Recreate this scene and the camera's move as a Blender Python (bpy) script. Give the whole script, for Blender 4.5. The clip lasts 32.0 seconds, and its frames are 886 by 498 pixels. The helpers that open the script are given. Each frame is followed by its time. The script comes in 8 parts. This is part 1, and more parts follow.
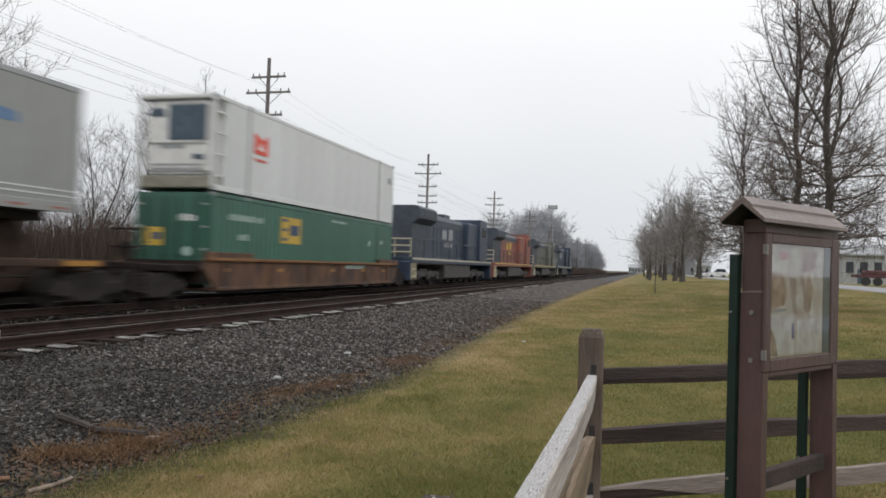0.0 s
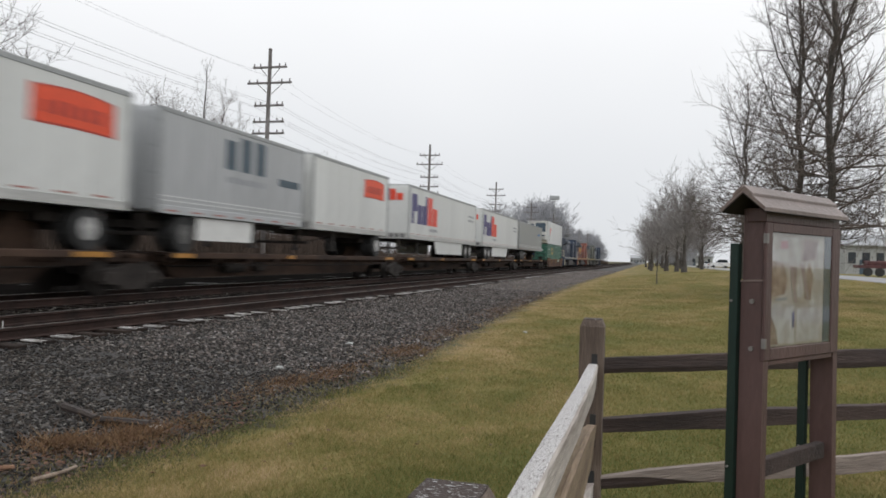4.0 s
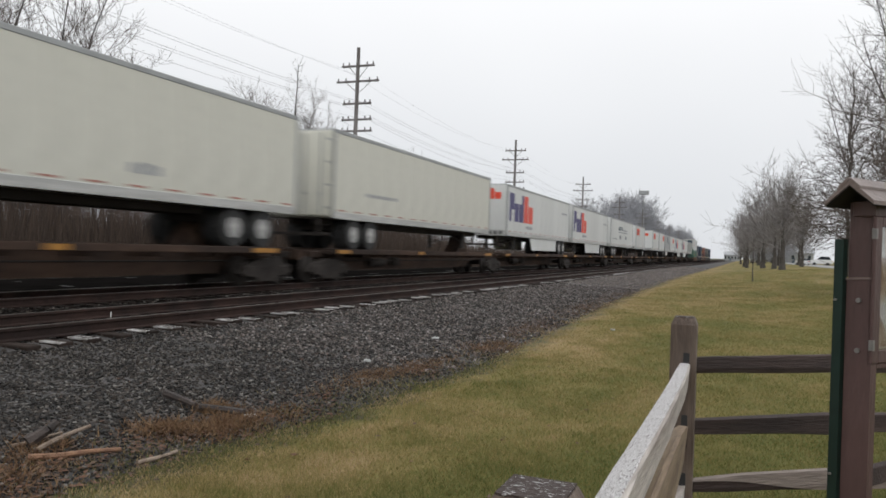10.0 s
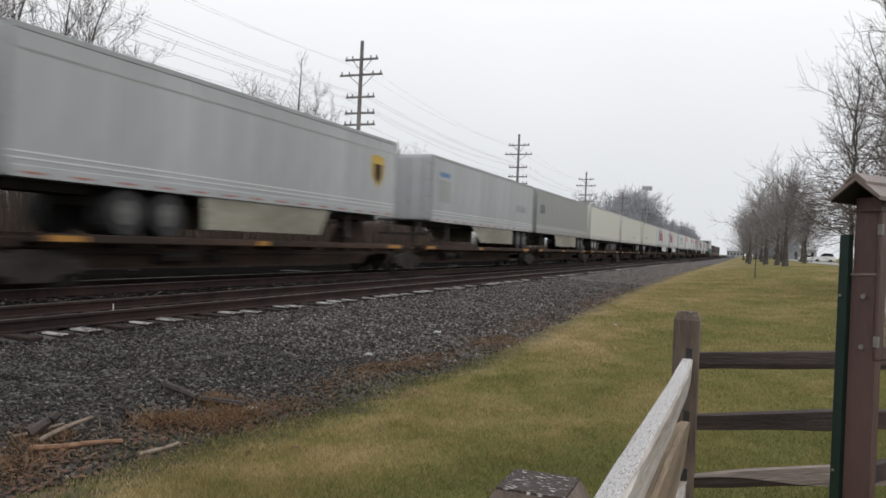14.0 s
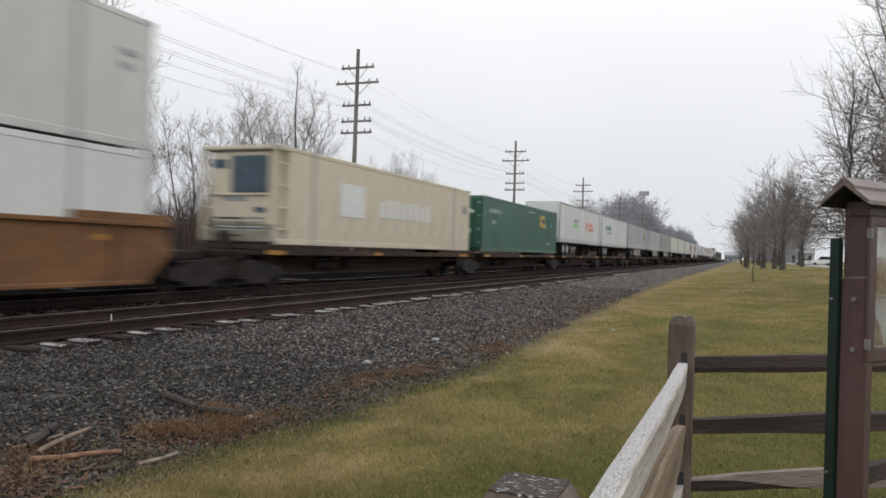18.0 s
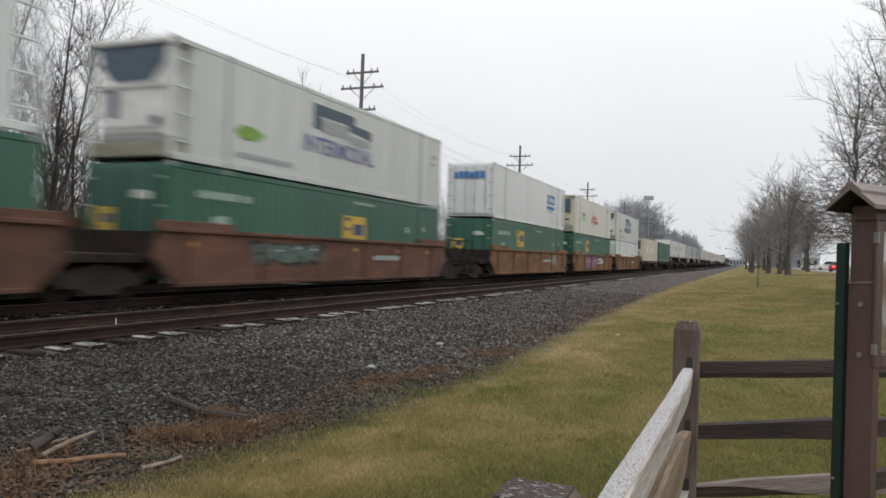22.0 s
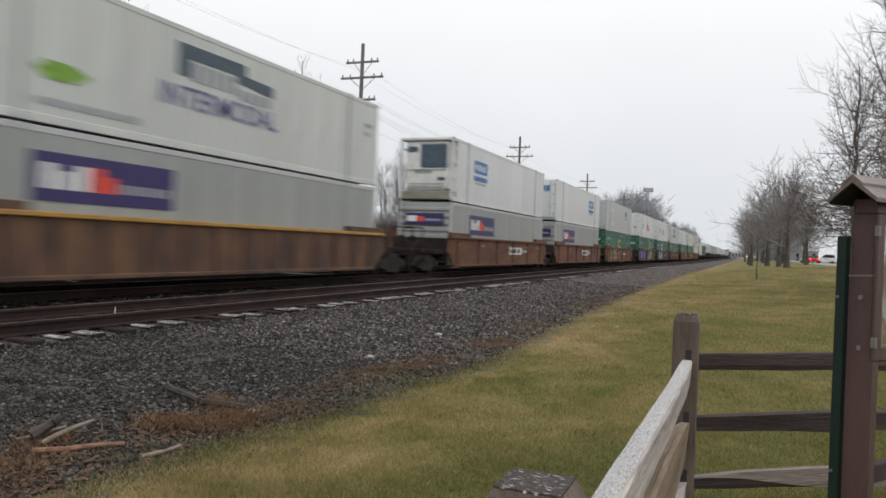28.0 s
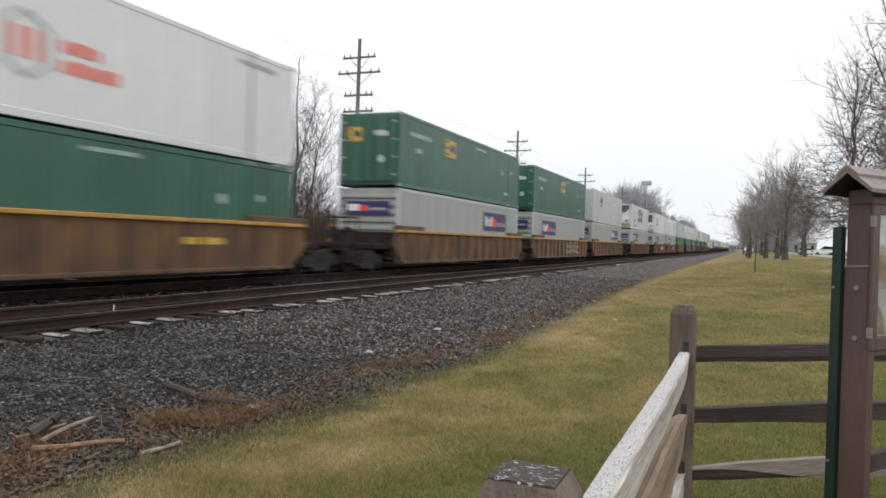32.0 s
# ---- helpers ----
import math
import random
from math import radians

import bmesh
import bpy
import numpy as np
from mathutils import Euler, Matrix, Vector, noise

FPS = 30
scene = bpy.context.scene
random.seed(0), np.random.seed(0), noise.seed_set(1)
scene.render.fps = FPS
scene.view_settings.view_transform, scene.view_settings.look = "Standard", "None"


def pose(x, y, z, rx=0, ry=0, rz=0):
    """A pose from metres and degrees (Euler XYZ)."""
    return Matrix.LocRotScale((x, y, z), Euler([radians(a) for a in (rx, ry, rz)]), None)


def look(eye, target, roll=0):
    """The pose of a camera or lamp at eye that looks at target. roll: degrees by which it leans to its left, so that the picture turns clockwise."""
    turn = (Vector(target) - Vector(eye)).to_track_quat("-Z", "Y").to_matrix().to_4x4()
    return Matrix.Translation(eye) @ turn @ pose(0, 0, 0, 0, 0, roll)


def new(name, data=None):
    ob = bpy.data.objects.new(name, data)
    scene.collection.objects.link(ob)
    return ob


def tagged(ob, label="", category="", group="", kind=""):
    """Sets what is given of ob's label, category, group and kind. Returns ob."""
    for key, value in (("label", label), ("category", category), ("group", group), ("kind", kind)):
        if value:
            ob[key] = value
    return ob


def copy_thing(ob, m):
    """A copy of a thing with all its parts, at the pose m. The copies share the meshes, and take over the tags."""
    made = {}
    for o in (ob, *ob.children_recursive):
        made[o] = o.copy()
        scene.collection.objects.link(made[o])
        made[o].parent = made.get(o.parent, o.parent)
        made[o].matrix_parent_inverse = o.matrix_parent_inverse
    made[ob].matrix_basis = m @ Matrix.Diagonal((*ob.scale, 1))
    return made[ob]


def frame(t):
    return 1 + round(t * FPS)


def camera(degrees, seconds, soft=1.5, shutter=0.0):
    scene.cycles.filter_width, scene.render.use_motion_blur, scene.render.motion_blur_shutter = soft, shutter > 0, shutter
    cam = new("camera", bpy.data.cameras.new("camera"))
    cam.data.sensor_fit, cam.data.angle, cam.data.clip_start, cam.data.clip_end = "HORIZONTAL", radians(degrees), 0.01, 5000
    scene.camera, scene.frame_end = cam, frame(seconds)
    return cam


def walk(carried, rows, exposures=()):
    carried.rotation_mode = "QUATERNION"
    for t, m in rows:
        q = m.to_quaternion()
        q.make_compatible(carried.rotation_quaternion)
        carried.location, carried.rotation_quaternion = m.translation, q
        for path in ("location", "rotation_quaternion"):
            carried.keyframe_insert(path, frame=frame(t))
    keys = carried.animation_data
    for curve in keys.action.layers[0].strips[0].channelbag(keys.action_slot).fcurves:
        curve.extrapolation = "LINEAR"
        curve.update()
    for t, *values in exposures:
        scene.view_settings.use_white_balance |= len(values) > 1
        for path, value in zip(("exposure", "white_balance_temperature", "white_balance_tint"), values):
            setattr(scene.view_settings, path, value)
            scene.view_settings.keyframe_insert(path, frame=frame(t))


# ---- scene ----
cam = camera(61.21, 32.0, soft=1.65, shutter=0.75)
EYE = 1.55
PATH = [
    (0, pose(-0.006, 0.008, EYE + 0.010, 91.26, -1.76, 15.17)),
    (0.5, pose(0.002, -0.001, EYE + 0.006, 90.80, -1.33, 15.15)),
    (1, pose(-0.003, 0.001, EYE + 0.002, 90.93, -1.49, 14.44)),
    (1.5, pose(-0.003, 0.011, EYE + 0.005, 90.97, -2.11, 13.32)),
    (2, pose(-0.009, 0.009, EYE + 0.006, 91.22, -1.94, 12.82)),
    (2.2, pose(-0.008, 0.007, EYE + 0.004, 91.21, -3.00, 13.19)),
    (2.4, pose(-0.007, 0.004, EYE + 0.003, 91.04, -2.63, 13.04)),
    (2.5, pose(-0.007, 0.003, EYE + 0.003, 91.11, -2.12, 13.23)),
    (3, pose(-0.007, 0.002, EYE + 0.003, 90.89, -2.59, 13.80)),
    (3.5, pose(-0.004, -0.001, EYE + 0.004, 90.68, -2.15, 14.49)),
    (5.5, pose(-0.001, -0.002, EYE + 0.004, 90.21, -1.59, 17.38)),
    (6, pose(-0.002, -0.005, EYE + 0.005, 90.13, -1.47, 17.92)),
    (6.5, pose(-0.007, 0.001, EYE + 0.004, 90.03, -1.68, 18.97)),
    (7, pose(-0.013, 0.002, EYE + 0.004, 89.91, -1.44, 19.73)),
    (7.5, pose(-0.014, -0.000, EYE + 0.003, 89.80, -1.47, 20.25)),
    (8, pose(-0.010, -0.003, EYE + 0.003, 89.81, -1.62, 20.79)),
    (8.5, pose(-0.005, -0.005, EYE + 0.003, 89.80, -1.87, 21.35)),
    (9, pose(-0.004, -0.007, EYE + 0.004, 89.99, -2.13, 22.00)),
    (9.5, pose(-0.003, -0.005, EYE + 0.004, 90.03, -1.74, 22.06)),
    (10, pose(-0.007, 0.002, EYE + 0.002, 90.02, -1.90, 21.83)),
    (10.5, pose(-0.005, 0.003, EYE + 0.001, 89.99, -1.68, 21.70)),
    (11, pose(-0.002, 0.001, EYE + 0.002, 90.02, -1.79, 21.61)),
    (11.5, pose(-0.000, 0.002, EYE + 0.003, 90.07, -1.81, 21.54)),
    (12, pose(-0.000, 0.001, EYE + 0.004, 90.09, -1.64, 21.58)),
    (12.5, pose(-0.006, 0.007, EYE + 0.001, 90.01, -1.82, 21.59)),
    (13, pose(-0.008, 0.009, EYE + -0.001, 89.91, -1.76, 21.77)),
    (13.5, pose(-0.010, 0.012, EYE + -0.001, 89.72, -1.89, 21.90)),
    (14, pose(-0.012, 0.014, EYE + -0.002, 89.58, -2.26, 22.02)),
    (14.5, pose(-0.006, 0.005, EYE + 0.000, 89.56, -2.25, 22.09)),
    (16.5, pose(0.007, -0.003, EYE + 0.002, 89.90, -1.96, 21.90)),
    (17, pose(0.008, -0.004, EYE + 0.002, 89.97, -1.83, 21.89)),
    (17.5, pose(0.009, -0.006, EYE + 0.002, 90.03, -1.78, 21.88)),
    (18, pose(0.008, -0.009, EYE + 0.001, 90.12, -1.69, 21.86)),
    (18.5, pose(0.009, -0.009, EYE + 0.002, 90.18, -1.84, 21.92)),
    (19, pose(0.009, -0.010, EYE + 0.003, 90.20, -1.83, 22.00)),
    (19.5, pose(0.008, -0.008, EYE + 0.003, 90.23, -1.69, 22.06)),
    (20, pose(0.010, -0.009, EYE + 0.003, 90.23, -1.90, 22.16)),
    (20.5, pose(0.007, -0.007, EYE + 0.001, 90.24, -1.87, 22.17)),
    (21, pose(0.006, -0.010, EYE + 0.001, 90.26, -1.87, 22.16)),
    (21.5, pose(0.008, -0.011, EYE + 0.001, 90.34, -1.66, 22.14)),
    (22, pose(0.006, -0.003, EYE + 0.000, 90.45, -1.76, 22.19)),
    (22.5, pose(0.007, -0.002, EYE + 0.002, 90.51, -1.57, 22.19)),
    (23, pose(0.007, -0.004, EYE + 0.003, 90.62, -1.68, 22.18)),
    (23.5, pose(0.008, -0.004, EYE + 0.001, 90.57, -1.61, 22.22)),
    (24, pose(0.004, -0.002, EYE + -0.000, 90.43, -1.87, 22.25)),
    (24.5, pose(-0.001, 0.003, EYE + -0.003, 90.10, -1.79, 22.25)),
    (25, pose(-0.004, 0.007, EYE + -0.004, 89.82, -1.91, 22.31)),
    (25.5, pose(-0.001, 0.002, EYE + -0.001, 89.74, -2.07, 22.28)),
    (27.5, pose(0.003, 0.001, EYE + -0.002, 89.76, -2.10, 22.25)),
    (28, pose(0.000, -0.000, EYE + -0.001, 89.75, -2.11, 22.12)),
    (28.5, pose(-0.003, 0.006, EYE + -0.003, 89.69, -2.54, 21.94)),
    (29, pose(-0.003, 0.010, EYE + -0.006, 89.55, -2.35, 21.86)),
    (29.5, pose(0.003, 0.007, EYE + -0.007, 89.44, -1.91, 21.95)),
    (30, pose(0.008, 0.004, EYE + -0.006, 89.31, -1.79, 21.96)),
    (30.5, pose(0.011, -0.003, EYE + -0.004, 89.33, -1.68, 22.01)),
    (31, pose(0.012, -0.004, EYE + -0.003, 89.37, -1.72, 22.04)),
    (31.5, pose(0.010, -0.002, EYE + -0.002, 89.39, -1.71, 22.03)),
    (32, pose(0.009, 0.001, EYE + -0.004, 89.37, -1.63, 22.02)),
]
walk(cam, PATH, [(0, 0.0), (29.5, 0.0), (31, 0.17), (32, 0.30)])

# ---- light ----
world = bpy.data.worlds.new("overcast_sky")
scene.world = world
world.use_nodes = True
wt = world.node_tree
wt.nodes.clear()
SUN_EL, SUN_ROT = radians(48), radians(150)
w_out = wt.nodes.new("ShaderNodeOutputWorld")
w_sky = wt.nodes.new("ShaderNodeTexSky")
w_sky.sky_type = "NISHITA"
w_sky.sun_disc = False
w_sky.sun_elevation, w_sky.sun_rotation = SUN_EL, SUN_ROT
w_b1 = wt.nodes.new("ShaderNodeBackground")
w_b1.inputs[1].default_value = 0.05
wt.links.new(w_sky.outputs[0], w_b1.inputs[0])
# the cloud layer: brighter towards the zenith, as an overcast sky is
w_tc = wt.nodes.new("ShaderNodeTexCoord")
w_sep = wt.nodes.new("ShaderNodeSeparateXYZ")
wt.links.new(w_tc.outputs["Generated"], w_sep.inputs[0])
w_noise = wt.nodes.new("ShaderNodeTexNoise")
w_noise.inputs["Scale"].default_value = 1.6
w_noise.inputs["Detail"].default_value = 3
wt.links.new(w_tc.outputs["Generated"], w_noise.inputs["Vector"])
w_add = wt.nodes.new("ShaderNodeMath")
w_add.operation = "MULTIPLY_ADD"
w_add.inputs[1].default_value = 0.22
wt.links.new(w_noise.outputs[0], w_add.inputs[0])
wt.links.new(w_sep.outputs[2], w_add.inputs[2])
w_ramp = wt.nodes.new("ShaderNodeValToRGB")
cr = w_ramp.color_ramp
cr.elements[0].position, cr.elements[0].color = 0.05, (0.70, 0.72, 0.755, 1)
cr.elements[1].position, cr.elements[1].color = 1.0, (1.30, 1.33, 1.38, 1)
e = cr.elements.new(0.20)
e.color = (0.78, 0.80, 0.83, 1)
e = cr.elements.new(0.42)
e.color = (0.99, 1.0, 1.02, 1)
wt.links.new(w_add.outputs[0], w_ramp.inputs[0])
w_b2 = wt.nodes.new("ShaderNodeBackground")
w_b2.inputs[1].default_value = 1.0
wt.links.new(w_ramp.outputs[0], w_b2.inputs[0])
w_mix = wt.nodes.new("ShaderNodeMixShader")
w_mix.inputs[0].default_value = 0.97
wt.links.new(w_b1.outputs[0], w_mix.inputs[1])
wt.links.new(w_b2.outputs[0], w_mix.inputs[2])
wt.links.new(w_mix.outputs[0], w_out.inputs[0])

sun_data = bpy.data.lights.new("sun", "SUN")
sun_data.energy, sun_data.angle, sun_data.color = 0.55, radians(40), (1.0, 0.97, 0.93)
sun = new("sun", sun_data)
sun.matrix_world = look((0, 0, 50), (-50 * math.sin(SUN_ROT) * 0.9, -50 * math.cos(SUN_ROT) * 0.9, 0))
scene.view_settings.exposure = 0.0

# ---- materials ----


def mat(name, col, rough=0.6, metal=0.0, var=0.15, scale=3.0, col2=None, fine=30.0, fvar=0.1, bump=0.0, bscale=60.0,
        stretch=(1, 1, 1), spread=(0.35, 0.65), rand=0.0, emit=0.0, spec=0.5):
    """A node material: a base colour broken by a large and a fine noise, with bump and, per object, a random shift."""
    m = bpy.data.materials.new(name)
    m.use_nodes = True
    nt = m.node_tree
    b = nt.nodes["Principled BSDF"]
    b.inputs["Roughness"].default_value = rough
    b.inputs["Metallic"].default_value = metal
    b.inputs["Specular IOR Level"].default_value = spec
    tc = nt.nodes.new("ShaderNodeTexCoord")
    mp = nt.nodes.new("ShaderNodeMapping")
    mp.inputs["Scale"].default_value = stretch
    nt.links.new(tc.outputs["Object"], mp.inputs[0])
    n1 = nt.nodes.new("ShaderNodeTexNoise")
    n1.inputs["Scale"].default_value = scale
    n1.inputs["Detail"].default_value = 4
    nt.links.new(mp.outputs[0], n1.inputs["Vector"])
    r1 = nt.nodes.new("ShaderNodeValToRGB")
    c1 = col2 or tuple(c * (1 - var) for c in col)
    c2 = col if col2 else tuple(min(1, c * (1 + var)) for c in col)
    r1.color_ramp.elements[0].position, r1.color_ramp.elements[1].position = spread
    r1.color_ramp.elements[0].color = (*c1, 1)
    r1.color_ramp.elements[1].color = (*c2, 1)
    nt.links.new(n1.outputs[0], r1.inputs[0])
    n2 = nt.nodes.new("ShaderNodeTexNoise")
    n2.inputs["Scale"].default_value = fine
    n2.inputs["Detail"].default_value = 3
    nt.links.new(mp.outputs[0], n2.inputs["Vector"])
    mr = nt.nodes.new("ShaderNodeMapRange")
    mr.inputs["From Min"].default_value, mr.inputs["From Max"].default_value = 0.25, 0.75
    mr.inputs["To Min"].default_value, mr.inputs["To Max"].default_value = 1 - fvar, 1 + fvar
    nt.links.new(n2.outputs[0], mr.inputs[0])
    fac = mr.outputs[0]
    if rand:
        oi = nt.nodes.new("ShaderNodeObjectInfo")
        mo = nt.nodes.new("ShaderNodeMapRange")
        mo.inputs["To Min"].default_value, mo.inputs["To Max"].default_value = 1 - rand, 1 + rand
        nt.links.new(oi.outputs["Random"], mo.inputs[0])
        mm = nt.nodes.new("ShaderNodeMath")
        mm.operation = "MULTIPLY"
        nt.links.new(fac, mm.inputs[0])
        nt.links.new(mo.outputs[0], mm.inputs[1])
        fac = mm.outputs[0]
    vm = nt.nodes.new("ShaderNodeVectorMath")
    vm.operation = "SCALE"
    nt.links.new(r1.outputs[0], vm.inputs[0])
    nt.links.new(fac, vm.inputs["Scale"])
    nt.links.new(vm.outputs[0], b.inputs["Base Color"])
    if bump:
        bp = nt.nodes.new("ShaderNodeBump")
        bp.inputs["Strength"].default_value = bump
        bp.inputs["Distance"].default_value = 0.02
        n3 = nt.nodes.new("ShaderNodeTexNoise")
        n3.inputs["Scale"].default_value = bscale
        n3.inputs["Detail"].default_value = 4
        nt.links.new(mp.outputs[0], n3.inputs["Vector"])
        nt.links.new(n3.outputs[0], bp.inputs["Height"])
        nt.links.new(bp.outputs[0], b.inputs["Normal"])
    if emit:
        b.inputs["Emission Color"].default_value = (*col, 1)
        b.inputs["Emission Strength"].default_value = emit
    return m


def island_mat(name, cols, rough=0.8, spec=0.3, dry="", thin=0.0):
    """For scattered pieces in one mesh: each island takes its own colour between those given."""
    m = bpy.data.materials.new(name)
    m.use_nodes = True
    nt = m.node_tree
    b = nt.nodes["Principled BSDF"]
    b.inputs["Roughness"].default_value = rough
    b.inputs["Specular IOR Level"].default_value = spec
    g = nt.nodes.new("ShaderNodeNewGeometry")
    r = nt.nodes.new("ShaderNodeValToRGB")
    els = r.color_ramp.elements
    while len(els) < len(cols):
        els.new(0.5)
    for k, c in enumerate(cols):
        els[k].position, els[k].color = k / (len(cols) - 1), (*c, 1)
    fac = g.outputs["Random Per Island"]
    if dry:
        # a value kept on the mesh says how dry the turf is there
        at, ml, m2 = nt.nodes.new("ShaderNodeAttribute"), nt.nodes.new("ShaderNodeMath"), nt.nodes.new("ShaderNodeMath")
        at.attribute_name = dry
        m2.operation, ml.operation = "MULTIPLY", "MULTIPLY_ADD"
        m2.inputs[1].default_value = 0.52
        ml.inputs[1].default_value = 0.55
        nt.links.new(at.outputs["Fac"], m2.inputs[0])
        nt.links.new(fac, ml.inputs[0])
        nt.links.new(m2.outputs[0], ml.inputs[2])
        fac = ml.outputs[0]
    nt.links.new(fac, r.inputs[0])
    nt.links.new(r.outputs[0], b.inputs["Base Color"])
    if thin:
        # light passes through thin blades
        tr, mx = nt.nodes.new("ShaderNodeBsdfTranslucent"), nt.nodes.new("ShaderNodeMixShader")
        mx.inputs[0].default_value = thin
        nt.links.new(r.outputs[0], tr.inputs[0])
        nt.links.new(b.outputs[0], mx.inputs[1])
        nt.links.new(tr.outputs[0], mx.inputs[2])
        nt.links.new(mx.outputs[0], nt.nodes["Material Output"].inputs[0])
    return m


def lawn_mat(name):
    """Turf that turns to mossy soil at its ragged edge; 'edge' and 'dry' are kept on the mesh."""
    m = bpy.data.materials.new(name)
    m.use_nodes = True
    nt = m.node_tree
    b = nt.nodes["Principled BSDF"]
    b.inputs["Roughness"].default_value, b.inputs["Specular IOR Level"].default_value = 0.9, 0.15
    tc = nt.nodes.new("ShaderNodeTexCoord")

    def tex(scale, detail=4):
        n = nt.nodes.new("ShaderNodeTexNoise")
        n.inputs["Scale"].default_value, n.inputs["Detail"].default_value = scale, detail
        nt.links.new(tc.outputs["Object"], n.inputs["Vector"])
        return n.outputs[0]

    def math_node(op, a, c, d=None):
        n = nt.nodes.new("ShaderNodeMath")
        n.operation = op
        for k, v in enumerate((a, c, d)):
            if v is None:
                continue
            if isinstance(v, float):
                n.inputs[k].default_value = v
            else:
                nt.links.new(v, n.inputs[k])
        return n.outputs[0]

    def ramp(fac, *stops):
        r = nt.nodes.new("ShaderNodeValToRGB")
        els = r.color_ramp.elements
        while len(els) < len(stops):
            els.new(0.5)
        for k, (p, c) in enumerate(stops):
            els[k].position, els[k].color = p, (*c, 1)
        nt.links.new(fac, r.inputs[0])
        return r.outputs[0]

    dry = nt.nodes.new("ShaderNodeAttribute")
    dry.attribute_name = "dry"
    edge = nt.nodes.new("ShaderNodeAttribute")
    edge.attribute_name = "edge"
    d = math_node("MULTIPLY_ADD", tex(7.0), 0.5, math_node("MULTIPLY", dry.outputs["Fac"], 0.7))
    lawn = ramp(d, (0.22, (0.096, 0.100, 0.028)), (0.5, (0.160, 0.136, 0.046)), (0.85, (0.255, 0.188, 0.088)))
    soil = ramp(tex(3.0), (0.38, (0.042, 0.036, 0.030)), (0.52, (0.078, 0.078, 0.034)), (0.66, (0.115, 0.085, 0.056)))
    e = math_node("MULTIPLY_ADD", math_node("SUBTRACT", tex(2.2), 0.5), 1.3, edge.outputs["Fac"])
    mr = nt.nodes.new("ShaderNodeMapRange")
    mr.interpolation_type = "SMOOTHSTEP"
    mr.inputs["From Min"].default_value, mr.inputs["From Max"].default_value = -0.30, 0.25
    nt.links.new(e, mr.inputs[0])
    mx = nt.nodes.new("ShaderNodeMixRGB")
    for k, v in enumerate((mr.outputs[0], soil, lawn)):
        nt.links.new(v, mx.inputs[k])
    vm = nt.nodes.new("ShaderNodeVectorMath")
    vm.operation = "SCALE"
    nt.links.new(mx.outputs[0], vm.inputs[0])
    nt.links.new(math_node("MULTIPLY_ADD", tex(38.0, 3), 0.9, 0.55), vm.inputs["Scale"])
    nt.links.new(vm.outputs[0], b.inputs["Base Color"])
    bp = nt.nodes.new("ShaderNodeBump")
    bp.inputs["Strength"].default_value, bp.inputs["Distance"].default_value = 0.7, 0.02
    nt.links.new(tex(34.0), bp.inputs["Height"])
    nt.links.new(bp.outputs[0], b.inputs["Normal"])
    return m


M_WHITE = mat("white_trailer_skin", (0.635, 0.645, 0.63), 0.42, var=0.035, scale=0.9, fine=9, fvar=0.04, stretch=(1, 0.6, 0.4), rand=0.06)
M_CREAM = mat("cream_skin", (0.61, 0.54, 0.415), 0.5, var=0.10, scale=0.8, fine=7, fvar=0.06, stretch=(1, 0.6, 0.4))
M_GREYSKIN = mat("grey_aluminium_skin", (0.42, 0.43, 0.44), 0.45, 0.15, var=0.08, scale=0.7, fine=8, fvar=0.05, stretch=(1, 0.6, 0.2), rand=0.08)
M_DULLSKIN = mat("road_grimed_grey_skin", (0.310, 0.316, 0.300), 0.5, 0.1, var=0.08, scale=0.7, fine=8, fvar=0.06, stretch=(1, 0.6, 0.35))
M_BEIGE = mat("ivory_skin", (0.62, 0.612, 0.54), 0.45, var=0.05, scale=0.8, fine=9, fvar=0.05, stretch=(1, 0.6, 0.4))
M_CONT = mat("white_container_paint", (0.65, 0.66, 0.655), 0.4, var=0.04, scale=0.8, fine=11, fvar=0.05, stretch=(1, 0.7, 0.4), rand=0.05)
M_DULLWHITE = mat("dull_white_container_paint", (0.56, 0.57, 0.545), 0.45, var=0.08, scale=0.7, fine=9, fvar=0.06, stretch=(1, 0.7, 0.2), rand=0.05)
M_CONTGREY = mat("grey_container_paint", (0.315, 0.325, 0.31), 0.45, var=0.10, scale=0.8, fine=11, fvar=0.06, stretch=(1, 0.7, 0.3), rand=0.05)
M_LIGHTGREY = mat("light_grey_container_paint", (0.47, 0.47, 0.475), 0.45, var=0.06, scale=0.7, fine=11, fvar=0.05, stretch=(1, 0.7, 0.3))
M_SILVER = mat("dull_silver_rail", (0.46, 0.46, 0.445), 0.5, 0.1, var=0.12, scale=2, stretch=(1, 0.5, 4))
M_GREEN = mat("green_container_paint", (0.032, 0.108, 0.075), 0.33, var=0.16, scale=0.9, fine=10, fvar=0.1, stretch=(1, 0.7, 0.25), rand=0.10)
M_GREENROD = mat("dark_green_lock_gear", (0.012, 0.038, 0.027), 0.5, var=0.2, scale=5)
M_LEG = mat("grimy_landing_leg", (0.055, 0.050, 0.047), 0.7, var=0.25, scale=5)
M_DARKSEAM = mat("dark_seam", (0.16, 0.16, 0.16), 0.6, var=0.2)
M_GREYTRIM = mat("galvanised_trim", (0.35, 0.36, 0.36), 0.45, 0.5, var=0.15, scale=4)
M_REEFER = mat("reefer_cowl_white", (0.66, 0.65, 0.62), 0.5, var=0.1, scale=2)
M_GRILLE = mat("reefer_grille_blue_black", (0.055, 0.085, 0.115), 0.5, var=0.2, scale=6)
